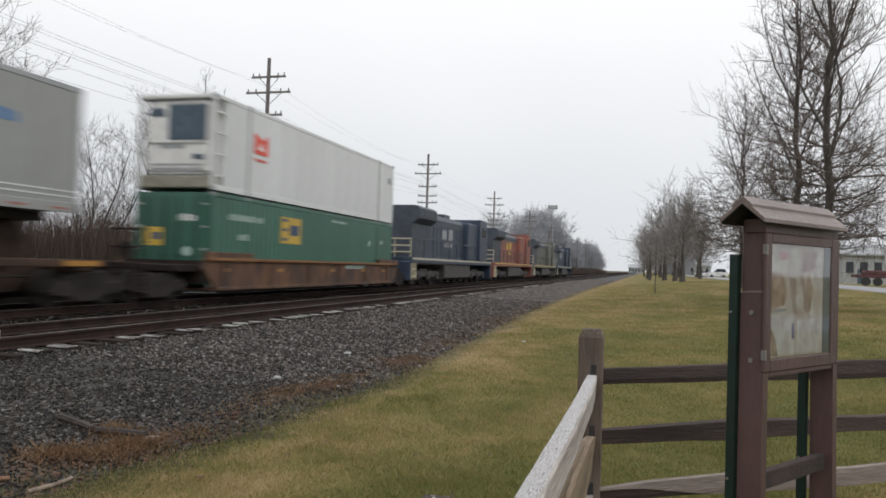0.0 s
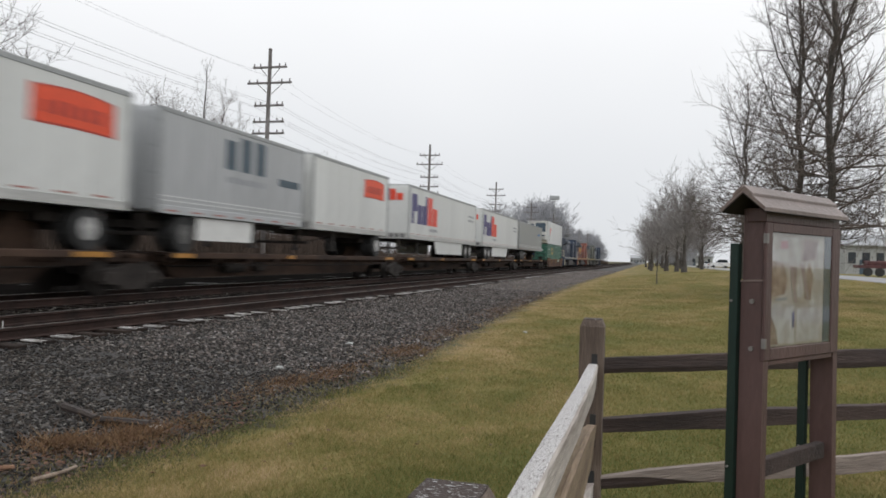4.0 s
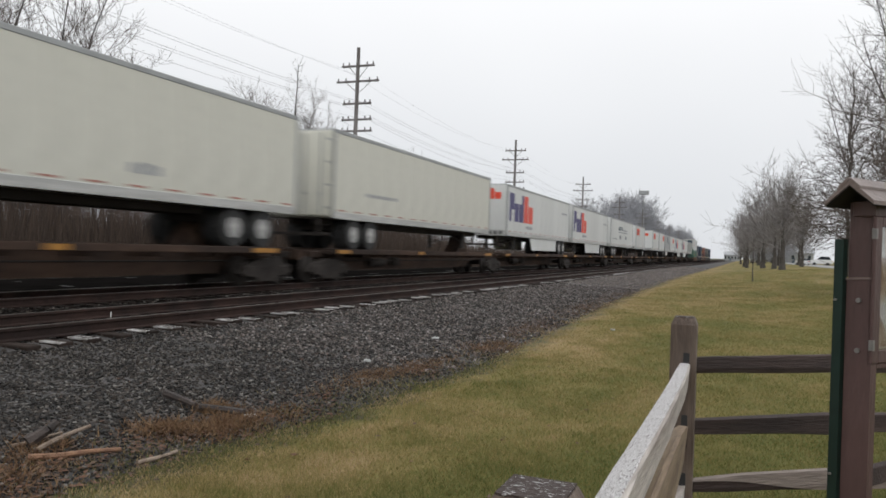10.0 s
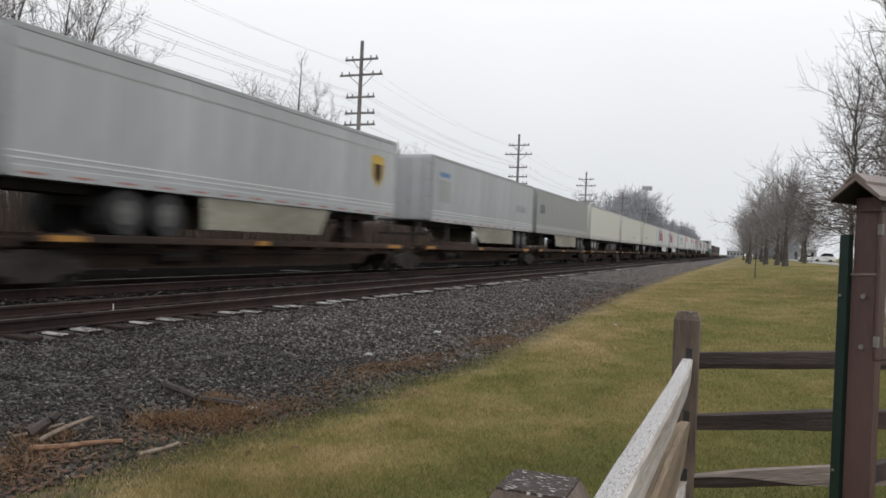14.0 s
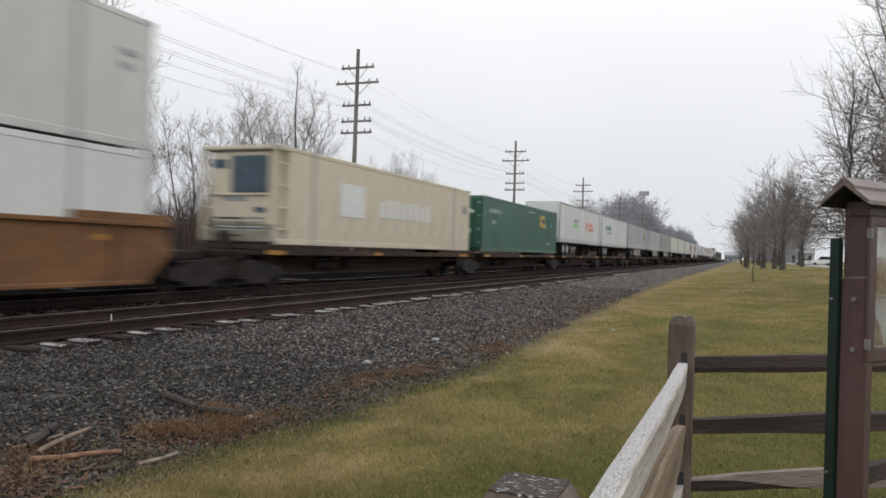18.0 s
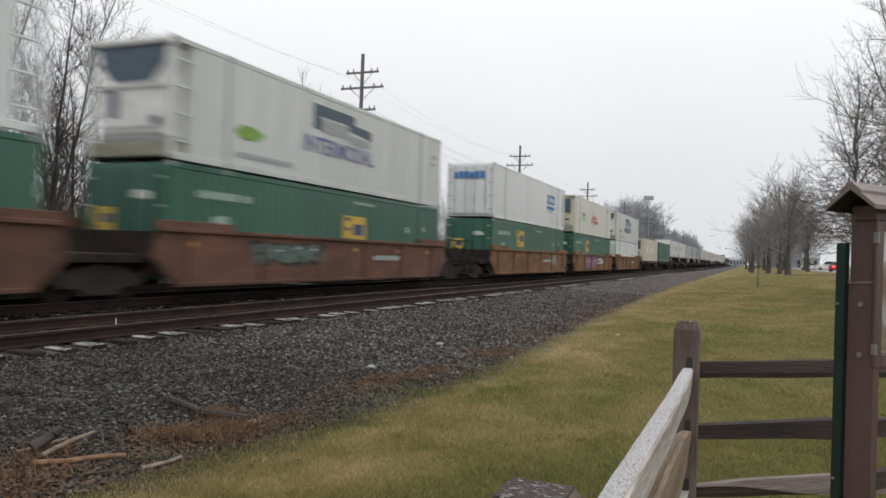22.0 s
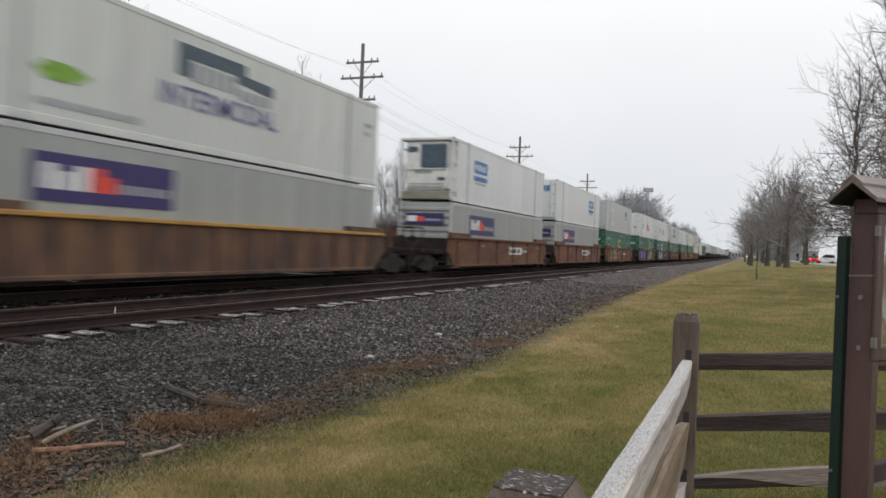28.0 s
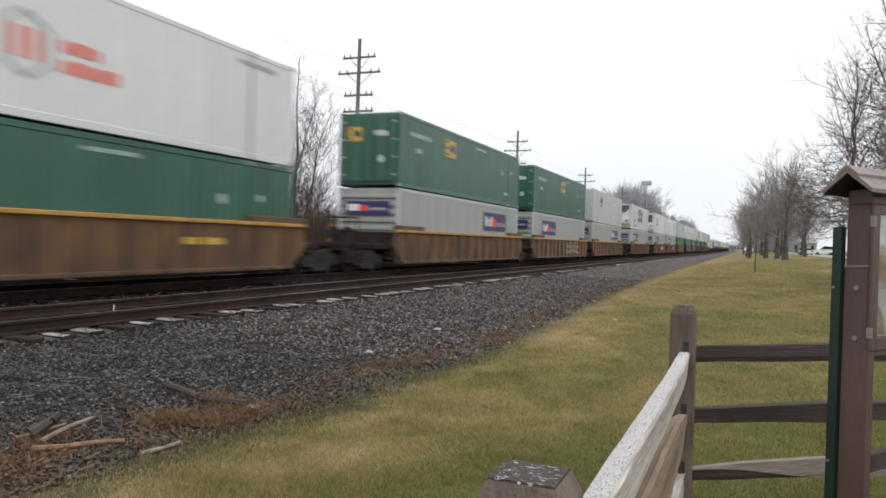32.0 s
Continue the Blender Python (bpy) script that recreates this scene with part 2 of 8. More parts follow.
M_BLACK = mat("black_rubber_and_iron", (0.022, 0.022, 0.023), 0.7, var=0.3, scale=6)
M_TYRE = mat("tyre_rubber", (0.03, 0.03, 0.03), 0.85, var=0.2)
M_HUB = mat("dull_wheel_hub", (0.115, 0.112, 0.108), 0.6, var=0.25, scale=8)
M_PALEHUB = mat("pale_steel_hub", (0.40, 0.395, 0.385), 0.5, var=0.2, scale=8)
M_IRON = mat("dirty_iron", (0.032, 0.027, 0.024), 0.8, 0.0, var=0.35, scale=3, fine=20, fvar=0.2, spec=0.25)
M_RUSTBROWN = mat("rust_brown_well", (0.200, 0.096, 0.035), 0.8, scale=1.2, col2=(0.128, 0.058, 0.026), fine=6, fvar=0.18, stretch=(1, 0.5, 1.2), rand=0.12)
M_RUSTMID = mat("orange_brown_well", (0.158, 0.066, 0.030), 0.8, scale=1.2, col2=(0.090, 0.040, 0.023), fine=6, fvar=0.18, stretch=(1, 0.5, 1.2), rand=0.1)
M_RUSTRED = mat("dark_red_brown_well", (0.150, 0.066, 0.038), 0.8, scale=1.2, col2=(0.082, 0.039, 0.026), fine=6, fvar=0.18, stretch=(1, 0.5, 1.2), rand=0.15)
M_YELLOWWELL = mat("weathered_ochre_well", (0.185, 0.095, 0.036), 0.8, scale=1.3, col2=(0.070, 0.040, 0.027), fine=5, fvar=0.25, stretch=(1, 1.3, 0.5), spread=(0.38, 0.64), rand=0.1)
M_DARKWELL = mat("dark_rust_well", (0.165, 0.083, 0.042), 0.8, scale=1.4, col2=(0.062, 0.037, 0.028), fine=5, fvar=0.25, stretch=(1, 1.3, 0.5), spread=(0.38, 0.64))
M_ENDGRIME = mat("grimy_car_end", (0.034, 0.023, 0.019), 0.8, scale=2, col2=(0.017, 0.013, 0.012), fine=12, fvar=0.25, spec=0.2)
M_YELLOWRAIL = mat("faded_yellow_rail", (0.52, 0.30, 0.05), 0.6, scale=2, col2=(0.28, 0.15, 0.05), fine=12, fvar=0.12)
M_SPINE = mat("rusty_spine_deck", (0.072, 0.044, 0.031), 0.85, scale=1.1, col2=(0.034, 0.024, 0.020), fine=8, fvar=0.25, stretch=(1, 0.5, 1), spec=0.25)
M_REFLECT = mat("reflector_yellow", (0.46, 0.215, 0.03), 0.5, scale=5, col2=(0.30, 0.14, 0.03), fine=14, fvar=0.15)
M_REDTAPE = mat("red_reflector_tape", (0.34, 0.115, 0.085), 0.5, var=0.2, scale=8)
M_PURPLE = mat("purple_lettering", (0.045, 0.035, 0.15), 0.45, var=0.08)
M_ORANGERED = mat("orange_red_lettering", (0.72, 0.07, 0.035), 0.45, var=0.08)
M_SIGNRED = mat("orange_red_plate", (0.75, 0.085, 0.03), 0.5, var=0.08, scale=4)
M_SIGNDARK = mat("dark_red_lettering", (0.45, 0.05, 0.03), 0.5, var=0.08)
M_PLATE = mat("deep_purple_plate", (0.035, 0.025, 0.11), 0.45, var=0.1)
M_WHITEINK = mat("white_lettering", (0.72, 0.72, 0.70), 0.5, var=0.05)
M_PALEINK = mat("pale_lettering", (0.40, 0.50, 0.45), 0.5, var=0.1)
M_GREYINK = mat("grey_lettering", (0.30, 0.31, 0.33), 0.5, var=0.1)
M_LOGOYEL = mat("logo_yellow", (0.52, 0.345, 0.05), 0.5, var=0.1, scale=6)
M_LOGOBLUE = mat("logo_navy", (0.03, 0.06, 0.13), 0.5, var=0.1)
M_BLUE = mat("logo_blue", (0.035, 0.16, 0.38), 0.5, var=0.1)
M_TEAL = mat("logo_teal", (0.02, 0.17, 0.16), 0.5, var=0.1)
M_PLATEBLUE = mat("lettering_slate_violet", (0.12, 0.12, 0.26), 0.5, var=0.1)
M_SLATE = mat("logo_dark_slate", (0.055, 0.085, 0.11), 0.5, var=0.1)
M_LIME = mat("logo_lime", (0.18, 0.34, 0.04), 0.5, var=0.2, scale=6)
M_PALEGREEN = mat("logo_pale_green", (0.30, 0.55, 0.24), 0.5, var=0.1)
M_GRAFBLUE = mat("spray_paint_pale_blue", (0.35, 0.55, 0.68), 0.5, scale=5, col2=(0.10, 0.25, 0.42), fine=14, fvar=0.2)
M_GRAFPURP = mat("spray_paint_violet", (0.17, 0.14, 0.50), 0.5, scale=4, col2=(0.07, 0.06, 0.25), fine=14, fvar=0.2)
M_GRAFRED = mat("spray_paint_red", (0.36, 0.085, 0.045), 0.5, scale=3, col2=(0.12, 0.08, 0.26), fine=14, fvar=0.2)
M_GRAFGREY = mat("spray_paint_grey", (0.30, 0.28, 0.23), 0.6, scale=4, col2=(0.20, 0.16, 0.11), fine=14, fvar=0.2)
M_GRAFDARK = mat("spray_paint_dark_green", (0.05, 0.09, 0.085), 0.5, scale=4, col2=(0.12, 0.16, 0.13), fine=14, fvar=0.2)
M_LOCOBLACK = mat("locomotive_navy_black", (0.036, 0.051, 0.082), 0.45, var=0.25, scale=1.5)
M_LOCOORANGE = mat("locomotive_orange", (0.30, 0.098, 0.066), 0.55, scale=1.2, col2=(0.15, 0.075, 0.06), fine=6, fvar=0.15)
M_LOCODARKGREY = mat("locomotive_roof_grey", (0.052, 0.062, 0.080), 0.6, var=0.2, scale=2)
M_CREAMRAIL = mat("pale_handrail", (0.55, 0.50, 0.36), 0.5, var=0.1)
M_GLASSDARK = mat("dark_window_glass", (0.02, 0.025, 0.03), 0.08, var=0.1)

M_STEELRAIL = mat("rusty_rail_steel", (0.046, 0.027, 0.022), 0.85, 0.0, scale=2, col2=(0.024, 0.016, 0.014), fine=20, fvar=0.2, spec=0.2)
M_SKIRT = mat("dusty_beige_skirt", (0.31, 0.295, 0.235), 0.6, scale=1.2, col2=(0.205, 0.19, 0.145), fine=9, fvar=0.1, stretch=(1, 0.5, 1.5))
M_LOCOOLIVE = mat("locomotive_dull_olive", (0.125, 0.128, 0.11), 0.55, var=0.25, scale=1.5)
# iron of the far locomotives, its colour lifted for haze
M_LOCOIRON = mat("haze_lifted_gear", (0.066, 0.060, 0.057), 0.8, var=0.3, scale=3)
M_RAILTOP = mat("worn_rail_head", (0.17, 0.15, 0.14), 0.35, 0.7, var=0.2, scale=2)
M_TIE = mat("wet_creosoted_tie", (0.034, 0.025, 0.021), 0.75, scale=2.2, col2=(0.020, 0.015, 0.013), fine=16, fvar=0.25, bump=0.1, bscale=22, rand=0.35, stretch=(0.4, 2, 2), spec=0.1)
# pale base colour stands in for sky reflected on wet tie tops
M_TIEPALE = mat("painted_wet_sheen", (0.58, 0.57, 0.56), 0.12, scale=6, col2=(0.30, 0.28, 0.26), fine=16, fvar=0.15, rand=0.25, spec=0.9)
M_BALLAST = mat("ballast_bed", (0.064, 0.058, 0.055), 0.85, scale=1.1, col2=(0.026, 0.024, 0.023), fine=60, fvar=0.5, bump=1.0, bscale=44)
# near-black that stands in for the shade under the train
M_BEDSHADE = mat("train_shade_black", (0.010, 0.009, 0.0085), 0.95, scale=1.3, col2=(0.006, 0.0055, 0.005), fine=40, fvar=0.4, bump=0.6, bscale=30, spec=0.0)
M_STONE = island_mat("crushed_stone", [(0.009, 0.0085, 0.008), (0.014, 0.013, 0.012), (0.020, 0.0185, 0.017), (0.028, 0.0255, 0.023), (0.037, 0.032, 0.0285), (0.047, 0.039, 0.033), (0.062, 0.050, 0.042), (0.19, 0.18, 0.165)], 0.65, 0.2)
# lighter copy of the stone: haze and grazing light put into the colour
M_STONEFAR = island_mat("haze_pale_stone", [(0.060, 0.053, 0.050), (0.098, 0.085, 0.079), (0.136, 0.118, 0.109), (0.158, 0.126, 0.108), (0.30, 0.28, 0.27)], 0.7, 0.3)
M_GRASS = lawn_mat("winter_lawn")
M_BLADE = island_mat("grass_blades", [(0.092, 0.116, 0.034), (0.160, 0.165, 0.054), (0.265, 0.224, 0.088), (0.395, 0.300, 0.155), (0.54, 0.41, 0.275)], 0.75, 0.2, dry="dry", thin=0.5)
M_MOSS = island_mat("dark_moss", [(0.075, 0.100, 0.034), (0.100, 0.112, 0.040), (0.120, 0.105, 0.055), (0.080, 0.066, 0.046)], 0.85, 0.2, thin=0.4)
M_WEED = island_mat("dead_weeds", [(0.105, 0.058, 0.034), (0.155, 0.088, 0.048), (0.20, 0.13, 0.070), (0.085, 0.050, 0.032)], 0.85, 0.2)
M_LEAF = island_mat("fallen_brown_leaves", [(0.085, 0.042, 0.026), (0.14, 0.070, 0.042), (0.060, 0.036, 0.026), (0.11, 0.075, 0.050)], 0.8, 0.3)
M_BRUSH = island_mat("brown_brush", [(0.068, 0.051, 0.043), (0.100, 0.072, 0.056), (0.050, 0.040, 0.035), (0.138, 0.103, 0.080)], 0.9, 0.2)
M_BARK = mat("wet_grey_bark", (0.085, 0.075, 0.066), 0.85, scale=3, col2=(0.045, 0.040, 0.036), fine=24, fvar=0.25, bump=0.6, bscale=30, stretch=(2, 2, 0.5), rand=0.12)
M_TWIG = mat("grey_brown_twigs", (0.095, 0.078, 0.068), 0.9, var=0.25, scale=0.6, fine=4, fvar=0.2, rand=0.15)
# twigs of distant trees: haze is mixed into both base colours
M_ROWTWIG = mat("haze_pale_row_twigs", (0.215, 0.200, 0.195), 0.9, var=0.2, scale=0.5, fine=4, fvar=0.2, rand=0.12)
M_FARTWIG = mat("haze_grey_far_twigs", (0.29, 0.293, 0.31), 0.95, var=0.2, scale=0.3, fine=3, fvar=0.15, rand=0.1)
M_EVERGREEN = island_mat("evergreen_needles", [(0.10, 0.125, 0.105), (0.125, 0.15, 0.12), (0.11, 0.13, 0.12)], 0.9, 0.2)
M_POLE = mat("weathered_pole_wood", (0.235, 0.220, 0.213), 0.85, scale=2, col2=(0.125, 0.112, 0.106), fine=14, fvar=0.2, bump=0.4, stretch=(3, 3, 0.3))
M_WIRE = mat("wire", (0.22, 0.22, 0.23), 0.5, var=0.1)
M_INSUL = mat("porcelain_insulator", (0.16, 0.15, 0.15), 0.3, var=0.2)
M_POST = mat("weathered_post_wood", (0.185, 0.140, 0.112), 0.75, scale=2.2, col2=(0.095, 0.068, 0.054), fine=20, fvar=0.22, bump=0.6, bscale=26, stretch=(4, 4, 0.45))
M_FENCEDARK = mat("brown_stained_rail", (0.056, 0.036, 0.031), 0.85, scale=1.8, col2=(0.028, 0.019, 0.017), fine=20, fvar=0.3, bump=0.5, bscale=30, stretch=(4, 0.45, 4), rand=0.12)
M_PALEFENCE = mat("pale_lichened_wood", (0.50, 0.455, 0.415), 0.75, scale=2.0, col2=(0.32, 0.275, 0.245), fine=16, fvar=0.22, bump=0.5, bscale=26, stretch=(4, 0.4, 4))
M_LICHEN = mat("white_flaking_crust", (0.66, 0.64, 0.63), 0.75, scale=95, col2=(0.25, 0.21, 0.20), fine=220, fvar=0.3, bump=1.0, bscale=110, spread=(0.34, 0.44), stretch=(1.3, 0.6, 1.3))
M_FLECK = mat("white_flecked_end_grain", (0.58, 0.57, 0.56), 0.85, scale=120, col2=(0.070, 0.050, 0.043), fine=200, fvar=0.35, bump=1.0, bscale=120, spread=(0.60, 0.66), stretch=(0.7, 2.0, 1))
M_TANFENCE = mat("tan_split_wood", (0.34, 0.255, 0.175), 0.75, scale=2.0, col2=(0.19, 0.135, 0.09), fine=16, fvar=0.22, bump=0.5, bscale=26, stretch=(4, 0.4, 4))
M_GREYSPLIT = mat("grey_split_wood", (0.27, 0.225, 0.195), 0.8, scale=2.0, col2=(0.14, 0.105, 0.088), fine=18, fvar=0.25, bump=0.5, bscale=26, stretch=(4, 0.4, 4))
M_KIOSK = mat("brown_kiosk_paint", (0.092, 0.052, 0.048), 0.5, var=0.16, scale=2, fine=26, fvar=0.12, bump=0.2, bscale=40, stretch=(2, 2, 0.5))
# black in place of the deep shade beneath the kiosk roof
M_ROOFSHADE = mat("roof_shade_black", (0.020, 0.015, 0.014), 0.9, var=0.25, scale=5, fine=26, fvar=0.2)
M_ROOF = mat("wet_kiosk_roof", (0.175, 0.133, 0.117), 0.42, var=0.18, scale=4, fine=30, fvar=0.15, bump=0.2)
M_PINK = mat("faded_pink_print", (0.50, 0.28, 0.30), 0.7, var=0.1)
M_MAPTAN = mat("tan_print", (0.235, 0.155, 0.118), 0.7, scale=17, col2=(0.42, 0.335, 0.27), fine=60, fvar=0.2)
M_PAPER = mat("damp_paper", (0.58, 0.575, 0.55), 0.6, scale=16, col2=(0.42, 0.385, 0.34), fine=50, fvar=0.15)
M_GREENPOST = mat("green_steel_post", (0.010, 0.026, 0.020), 0.45, 0.2, var=0.2, scale=5)
M_BOLT = mat("zinc_bolt", (0.22, 0.21, 0.20), 0.45, 0.5, var=0.15)
M_ASPHALT = mat("wet_road", (0.17, 0.17, 0.175), 0.5, var=0.15, scale=0.5, fine=12, fvar=0.1)
M_BLDG = mat("pale_siding", (0.33, 0.34, 0.335), 0.7, var=0.08, scale=0.4, fine=4, fvar=0.06)
M_BLDGROOF = mat("grey_roofing", (0.33, 0.34, 0.35), 0.7, var=0.12, scale=0.5)
M_MAROON = mat("maroon_paint", (0.085, 0.028, 0.030), 0.6, var=0.2, scale=2)
M_CARRED = mat("red_car_paint", (0.45, 0.025, 0.025), 0.3, var=0.06)
M_CARWHITE = mat("white_car_paint", (0.70, 0.70, 0.70), 0.3, var=0.05)
M_LAMP = mat("lit_tail_lamp", (1.0, 0.05, 0.04), 0.4, var=0.0, emit=5.0)
M_DRIFT = mat("driftwood", (0.30, 0.235, 0.18), 0.8, scale=3, col2=(0.16, 0.115, 0.085), fine=20, fvar=0.2, bump=0.5, stretch=(3, 3, 3))
M_LOGDARK = mat("dark_rotten_wood", (0.062, 0.046, 0.039), 0.7, scale=4, col2=(0.020, 0.015, 0.013), fine=24, fvar=0.25, bump=0.6)
M_ORANGEWOOD = mat("fresh_split_wood", (0.30, 0.165, 0.095), 0.8, scale=3, col2=(0.17, 0.09, 0.055), fine=20, fvar=0.2, bump=0.5, stretch=(3, 3, 3))

# ---- mesh tools ----


class Mesh:
    """A list of vertices and faces that grows piece by piece."""

    def __init__(self):
        self.v, self.f = [], []

    def box(self, x0, x1, y0, y1, z0, z1, b=0.0):
        n = len(self.v)
        if b <= 0:
            self.v += [(x, y, z) for z in (z0, z1) for y in (y0, y1) for x in (x0, x1)]
            self.f += [[n + i for i in q] for q in ((0, 2, 3, 1), (4, 5, 7, 6), (0, 1, 5, 4), (2, 6, 7, 3), (0, 4, 6, 2), (1, 3, 7, 5))]
            return self
        lo, hi = (x0, y0, z0), (x1, y1, z1)
        idx = {}
        for cz in (0, 1):
            for cy in (0, 1):
                for cx in (0, 1):
                    c = (cx, cy, cz)
                    p = [hi[k] if c[k] else lo[k] for k in range(3)]
                    for k in range(3):
                        q = [p[j] if j == k else p[j] + (-b if c[j] else b) for j in range(3)]
                        idx[(c, k)] = len(self.v)
                        self.v.append(tuple(q))
        for k in range(3):
            a, d = [j for j in range(3) if j != k]
            for s in (0, 1):
                ring = []
                for u, w in ((0, 0), (1, 0), (1, 1), (0, 1)):
                    c = [0, 0, 0]
                    c[k], c[a], c[d] = s, u, w
                    ring.append(idx[(tuple(c), k)])
                self.f.append(ring)
            for u in (0, 1):
                for w in (0, 1):
                    c0, c1 = [0, 0, 0], [0, 0, 0]
                    c0[a] = c1[a] = u
                    c0[d] = c1[d] = w
                    c1[k] = 1
                    c0, c1 = tuple(c0), tuple(c1)
                    self.f.append([idx[(c0, a)], idx[(c1, a)], idx[(c1, d)], idx[(c0, d)]])
        for cz in (0, 1):
            for cy in (0, 1):
                for cx in (0, 1):
                    self.f.append([idx[((cx, cy, cz), k)] for k in range(3)])
        return self

    def tube(self, p, q, r0, r1=None, n=8, cap=True):
        p, q = Vector(p), Vector(q)
        r1 = r0 if r1 is None else r1
        d = (q - p).normalized()
        a = d.cross(Vector((0, 0, 1)) if abs(d.z) < 0.9 else Vector((1, 0, 0))).normalized()
        c = d.cross(a)
        s = len(self.v)
        for base, r in ((p, r0), (q, r1)):
            for k in range(n):
                w = 2 * math.pi * k / n
                self.v.append(tuple(base + a * (r * math.cos(w)) + c * (r * math.sin(w))))
        for k in range(n):
            j = (k + 1) % n
            self.f.append([s + k, s + j, s + n + j, s + n + k])
        if cap:
            self.f.append([s + k for k in range(n)][::-1])
            self.f.append([s + n + k for k in range(n)])
        return self

    def prism(self, pts, axis, lo, hi):
        """A polygon of (a, b) pairs swept along an axis: for 'x' the pairs are (y, z), for 'y' (x, z), for 'z' (x, y)."""
        s, n = len(self.v), len(pts)
        for h in (lo, hi):
            for a, b in pts:
                self.v.append({"x": (h, a, b), "y": (a, h, b), "z": (a, b, h)}[axis])
        self.f.append([s + k for k in range(n)][::-1])
        self.f.append([s + n + k for k in range(n)])
        for k in range(n):
            j = (k + 1) % n
            self.f.append([s + k, s + j, s + n + j, s + n + k])
        return self

    def data(self, name, material, smooth=False):
        me = bpy.data.meshes.new(name)
        me.from_pydata(self.v, [], self.f)
        bm = bmesh.new()
        bm.from_mesh(me)
        bmesh.ops.recalc_face_normals(bm, faces=bm.faces)
        bm.to_mesh(me)
        bm.free()
        if smooth:
            me.polygons.foreach_set("use_smooth", [True] * len(me.polygons))
        me.materials.append(material)
        return me


def part(name, m, material, parent, label="", smooth=False):
    ob = new(name, m.data(name, material, smooth))
    ob.parent = parent
    if label:
        ob["label"] = label
    return ob


def share(name, data, parent, x=0, y=0, z=0, rz=0):
    """Another part on mesh data that exists already."""
    ob = new(name, data)
    ob.parent = parent
    ob.matrix_basis = pose(x, y, z, 0, 0, rz)
    return ob


def raw(name, verts, faces, material):
    me = bpy.data.meshes.new(name)
    me.from_pydata(verts, [], faces)
    me.materials.append(material)
    return me


def ss(x, a, b):
    t = min(1.0, max(0.0, (x - a) / (b - a)))
    return t * t * (3 - 2 * t)


# ---- ground ----
TRAIN_X, NEAR_X, RAIL_Z = -13.64, -9.55, 0.344


EDGE_Y = (-20, 2, 4, 6, 8, 10, 13, 20, 33, 50, 90, 400)
EDGE_X = (-3.6, -3.6, -3.44, -3.22, -3.12, -3.03, -3.15, -3.5, -3.9, -4.2, -4.3, -4.4)


def lawn_edge(y):
    """Where the turf begins, beside the foot of the ballast."""
    return np.interp(y, EDGE_Y, EDGE_X)


def foot(y):
    """How far the foot of the ballast lies from its mean line."""
    return float(lawn_edge(y)) + 3.83


def dryness(x, y):
    """0: green turf, 1: straw-coloured; driest along the ballast and far off."""
    d = x - float(lawn_edge(y))
    v = 0.22 + 0.42 * math.exp(-max(d, 0) / 1.3) + 0.16 * ss(y, 9, 30) - 0.16 * ss(x, -1.5, 1.5) * (1 - ss(y, 10, 25)) - 0.20 * (1 - ss(y, 4.5, 9.0))
    v += 0.55 * noise.noise((x * 0.55, y * 0.40, 7.0)) + 0.36 * noise.noise((x * 1.7, y * 1.2, 9.0)) + 0.50 * noise.noise((x * 4.6, y * 3.1, 3.0))
    return min(1.0, max(0.0, v))


def ground_z(x, y):
    h = 0.75 * ss(y, 8, 85) * ss(x, -3, 8)
    h -= 0.30 * ss(foot(y) - x, 3.4, 6.0)
    h += 0.035 * noise.noise((x * 0.25, y * 0.25, 0.3)) + 0.012 * noise.noise((x * 1.3, y * 1.3, 2.0))
    return h


def steps(lo, hi, near, first, grow):
    """Coordinates from lo to hi that lie densest round near."""
    out, d, p = [near], first, near
    while p < hi:
        p += d
        d *= grow
        out.append(p)
    d, p = first, near
    while p > lo:
        p -= d
        d *= grow
        out.append(p)
    return sorted(out)


gx, gy = steps(-900, 900, -2.0, 0.28, 1.07), steps(-200, 4200, 5.0, 0.28, 1.05)
gv = [(x, y, ground_z(x, y)) for y in gy for x in gx]
nx = len(gx)
gf = [(j * nx + i, j * nx + i + 1, (j + 1) * nx + i + 1, (j + 1) * nx + i) for j in range(len(gy) - 1) for i in range(nx - 1)]
ground = new("ground", raw("ground", gv, gf, M_GRASS))
ground.data.polygons.foreach_set("use_smooth", [True] * len(ground.data.polygons))
for key, values in (("edge", [max(-9, min(9, x - float(lawn_edge(y)))) for x, y, z in gv]), ("dry", [dryness(x, y) for x, y, z in gv])):
    ground.data.attributes.new(key, "FLOAT", "POINT").data.foreach_set("value", values)
tagged(ground, "yellow-green winter lawn, damp and mown short", "lawn", kind="structure")


def ballast_z(x, y):
    pts = ((-20.5, 0.20), (-17.2, 0.22), (-15.4, 0.16), (-11.9, 0.14), (-11.2, 0.11), (-8.9, 0.135), (-8.22, 0.118), (-7.8, 0.065), (-7.3, 0.03), (-4.6, -0.03), (-3.2, -0.22))
    z, u = pts[0][1], x
    x -= foot(y) * ss(x, -7.3, -5.0)
    for (x0, z0), (x1, z1) in zip(pts, pts[1:]):
        if x0 <= x <= x1:
            z = z0 + (z1 - z0) * (x - x0) / (x1 - x0)
    if x > pts[-1][0]:
        z = pts[-1][1]
    return z + 0.03 * noise.noise((u * 0.8, y * 0.5, 5.0)) + 0.02 * noise.noise((u * 3, y * 3, 1.0))


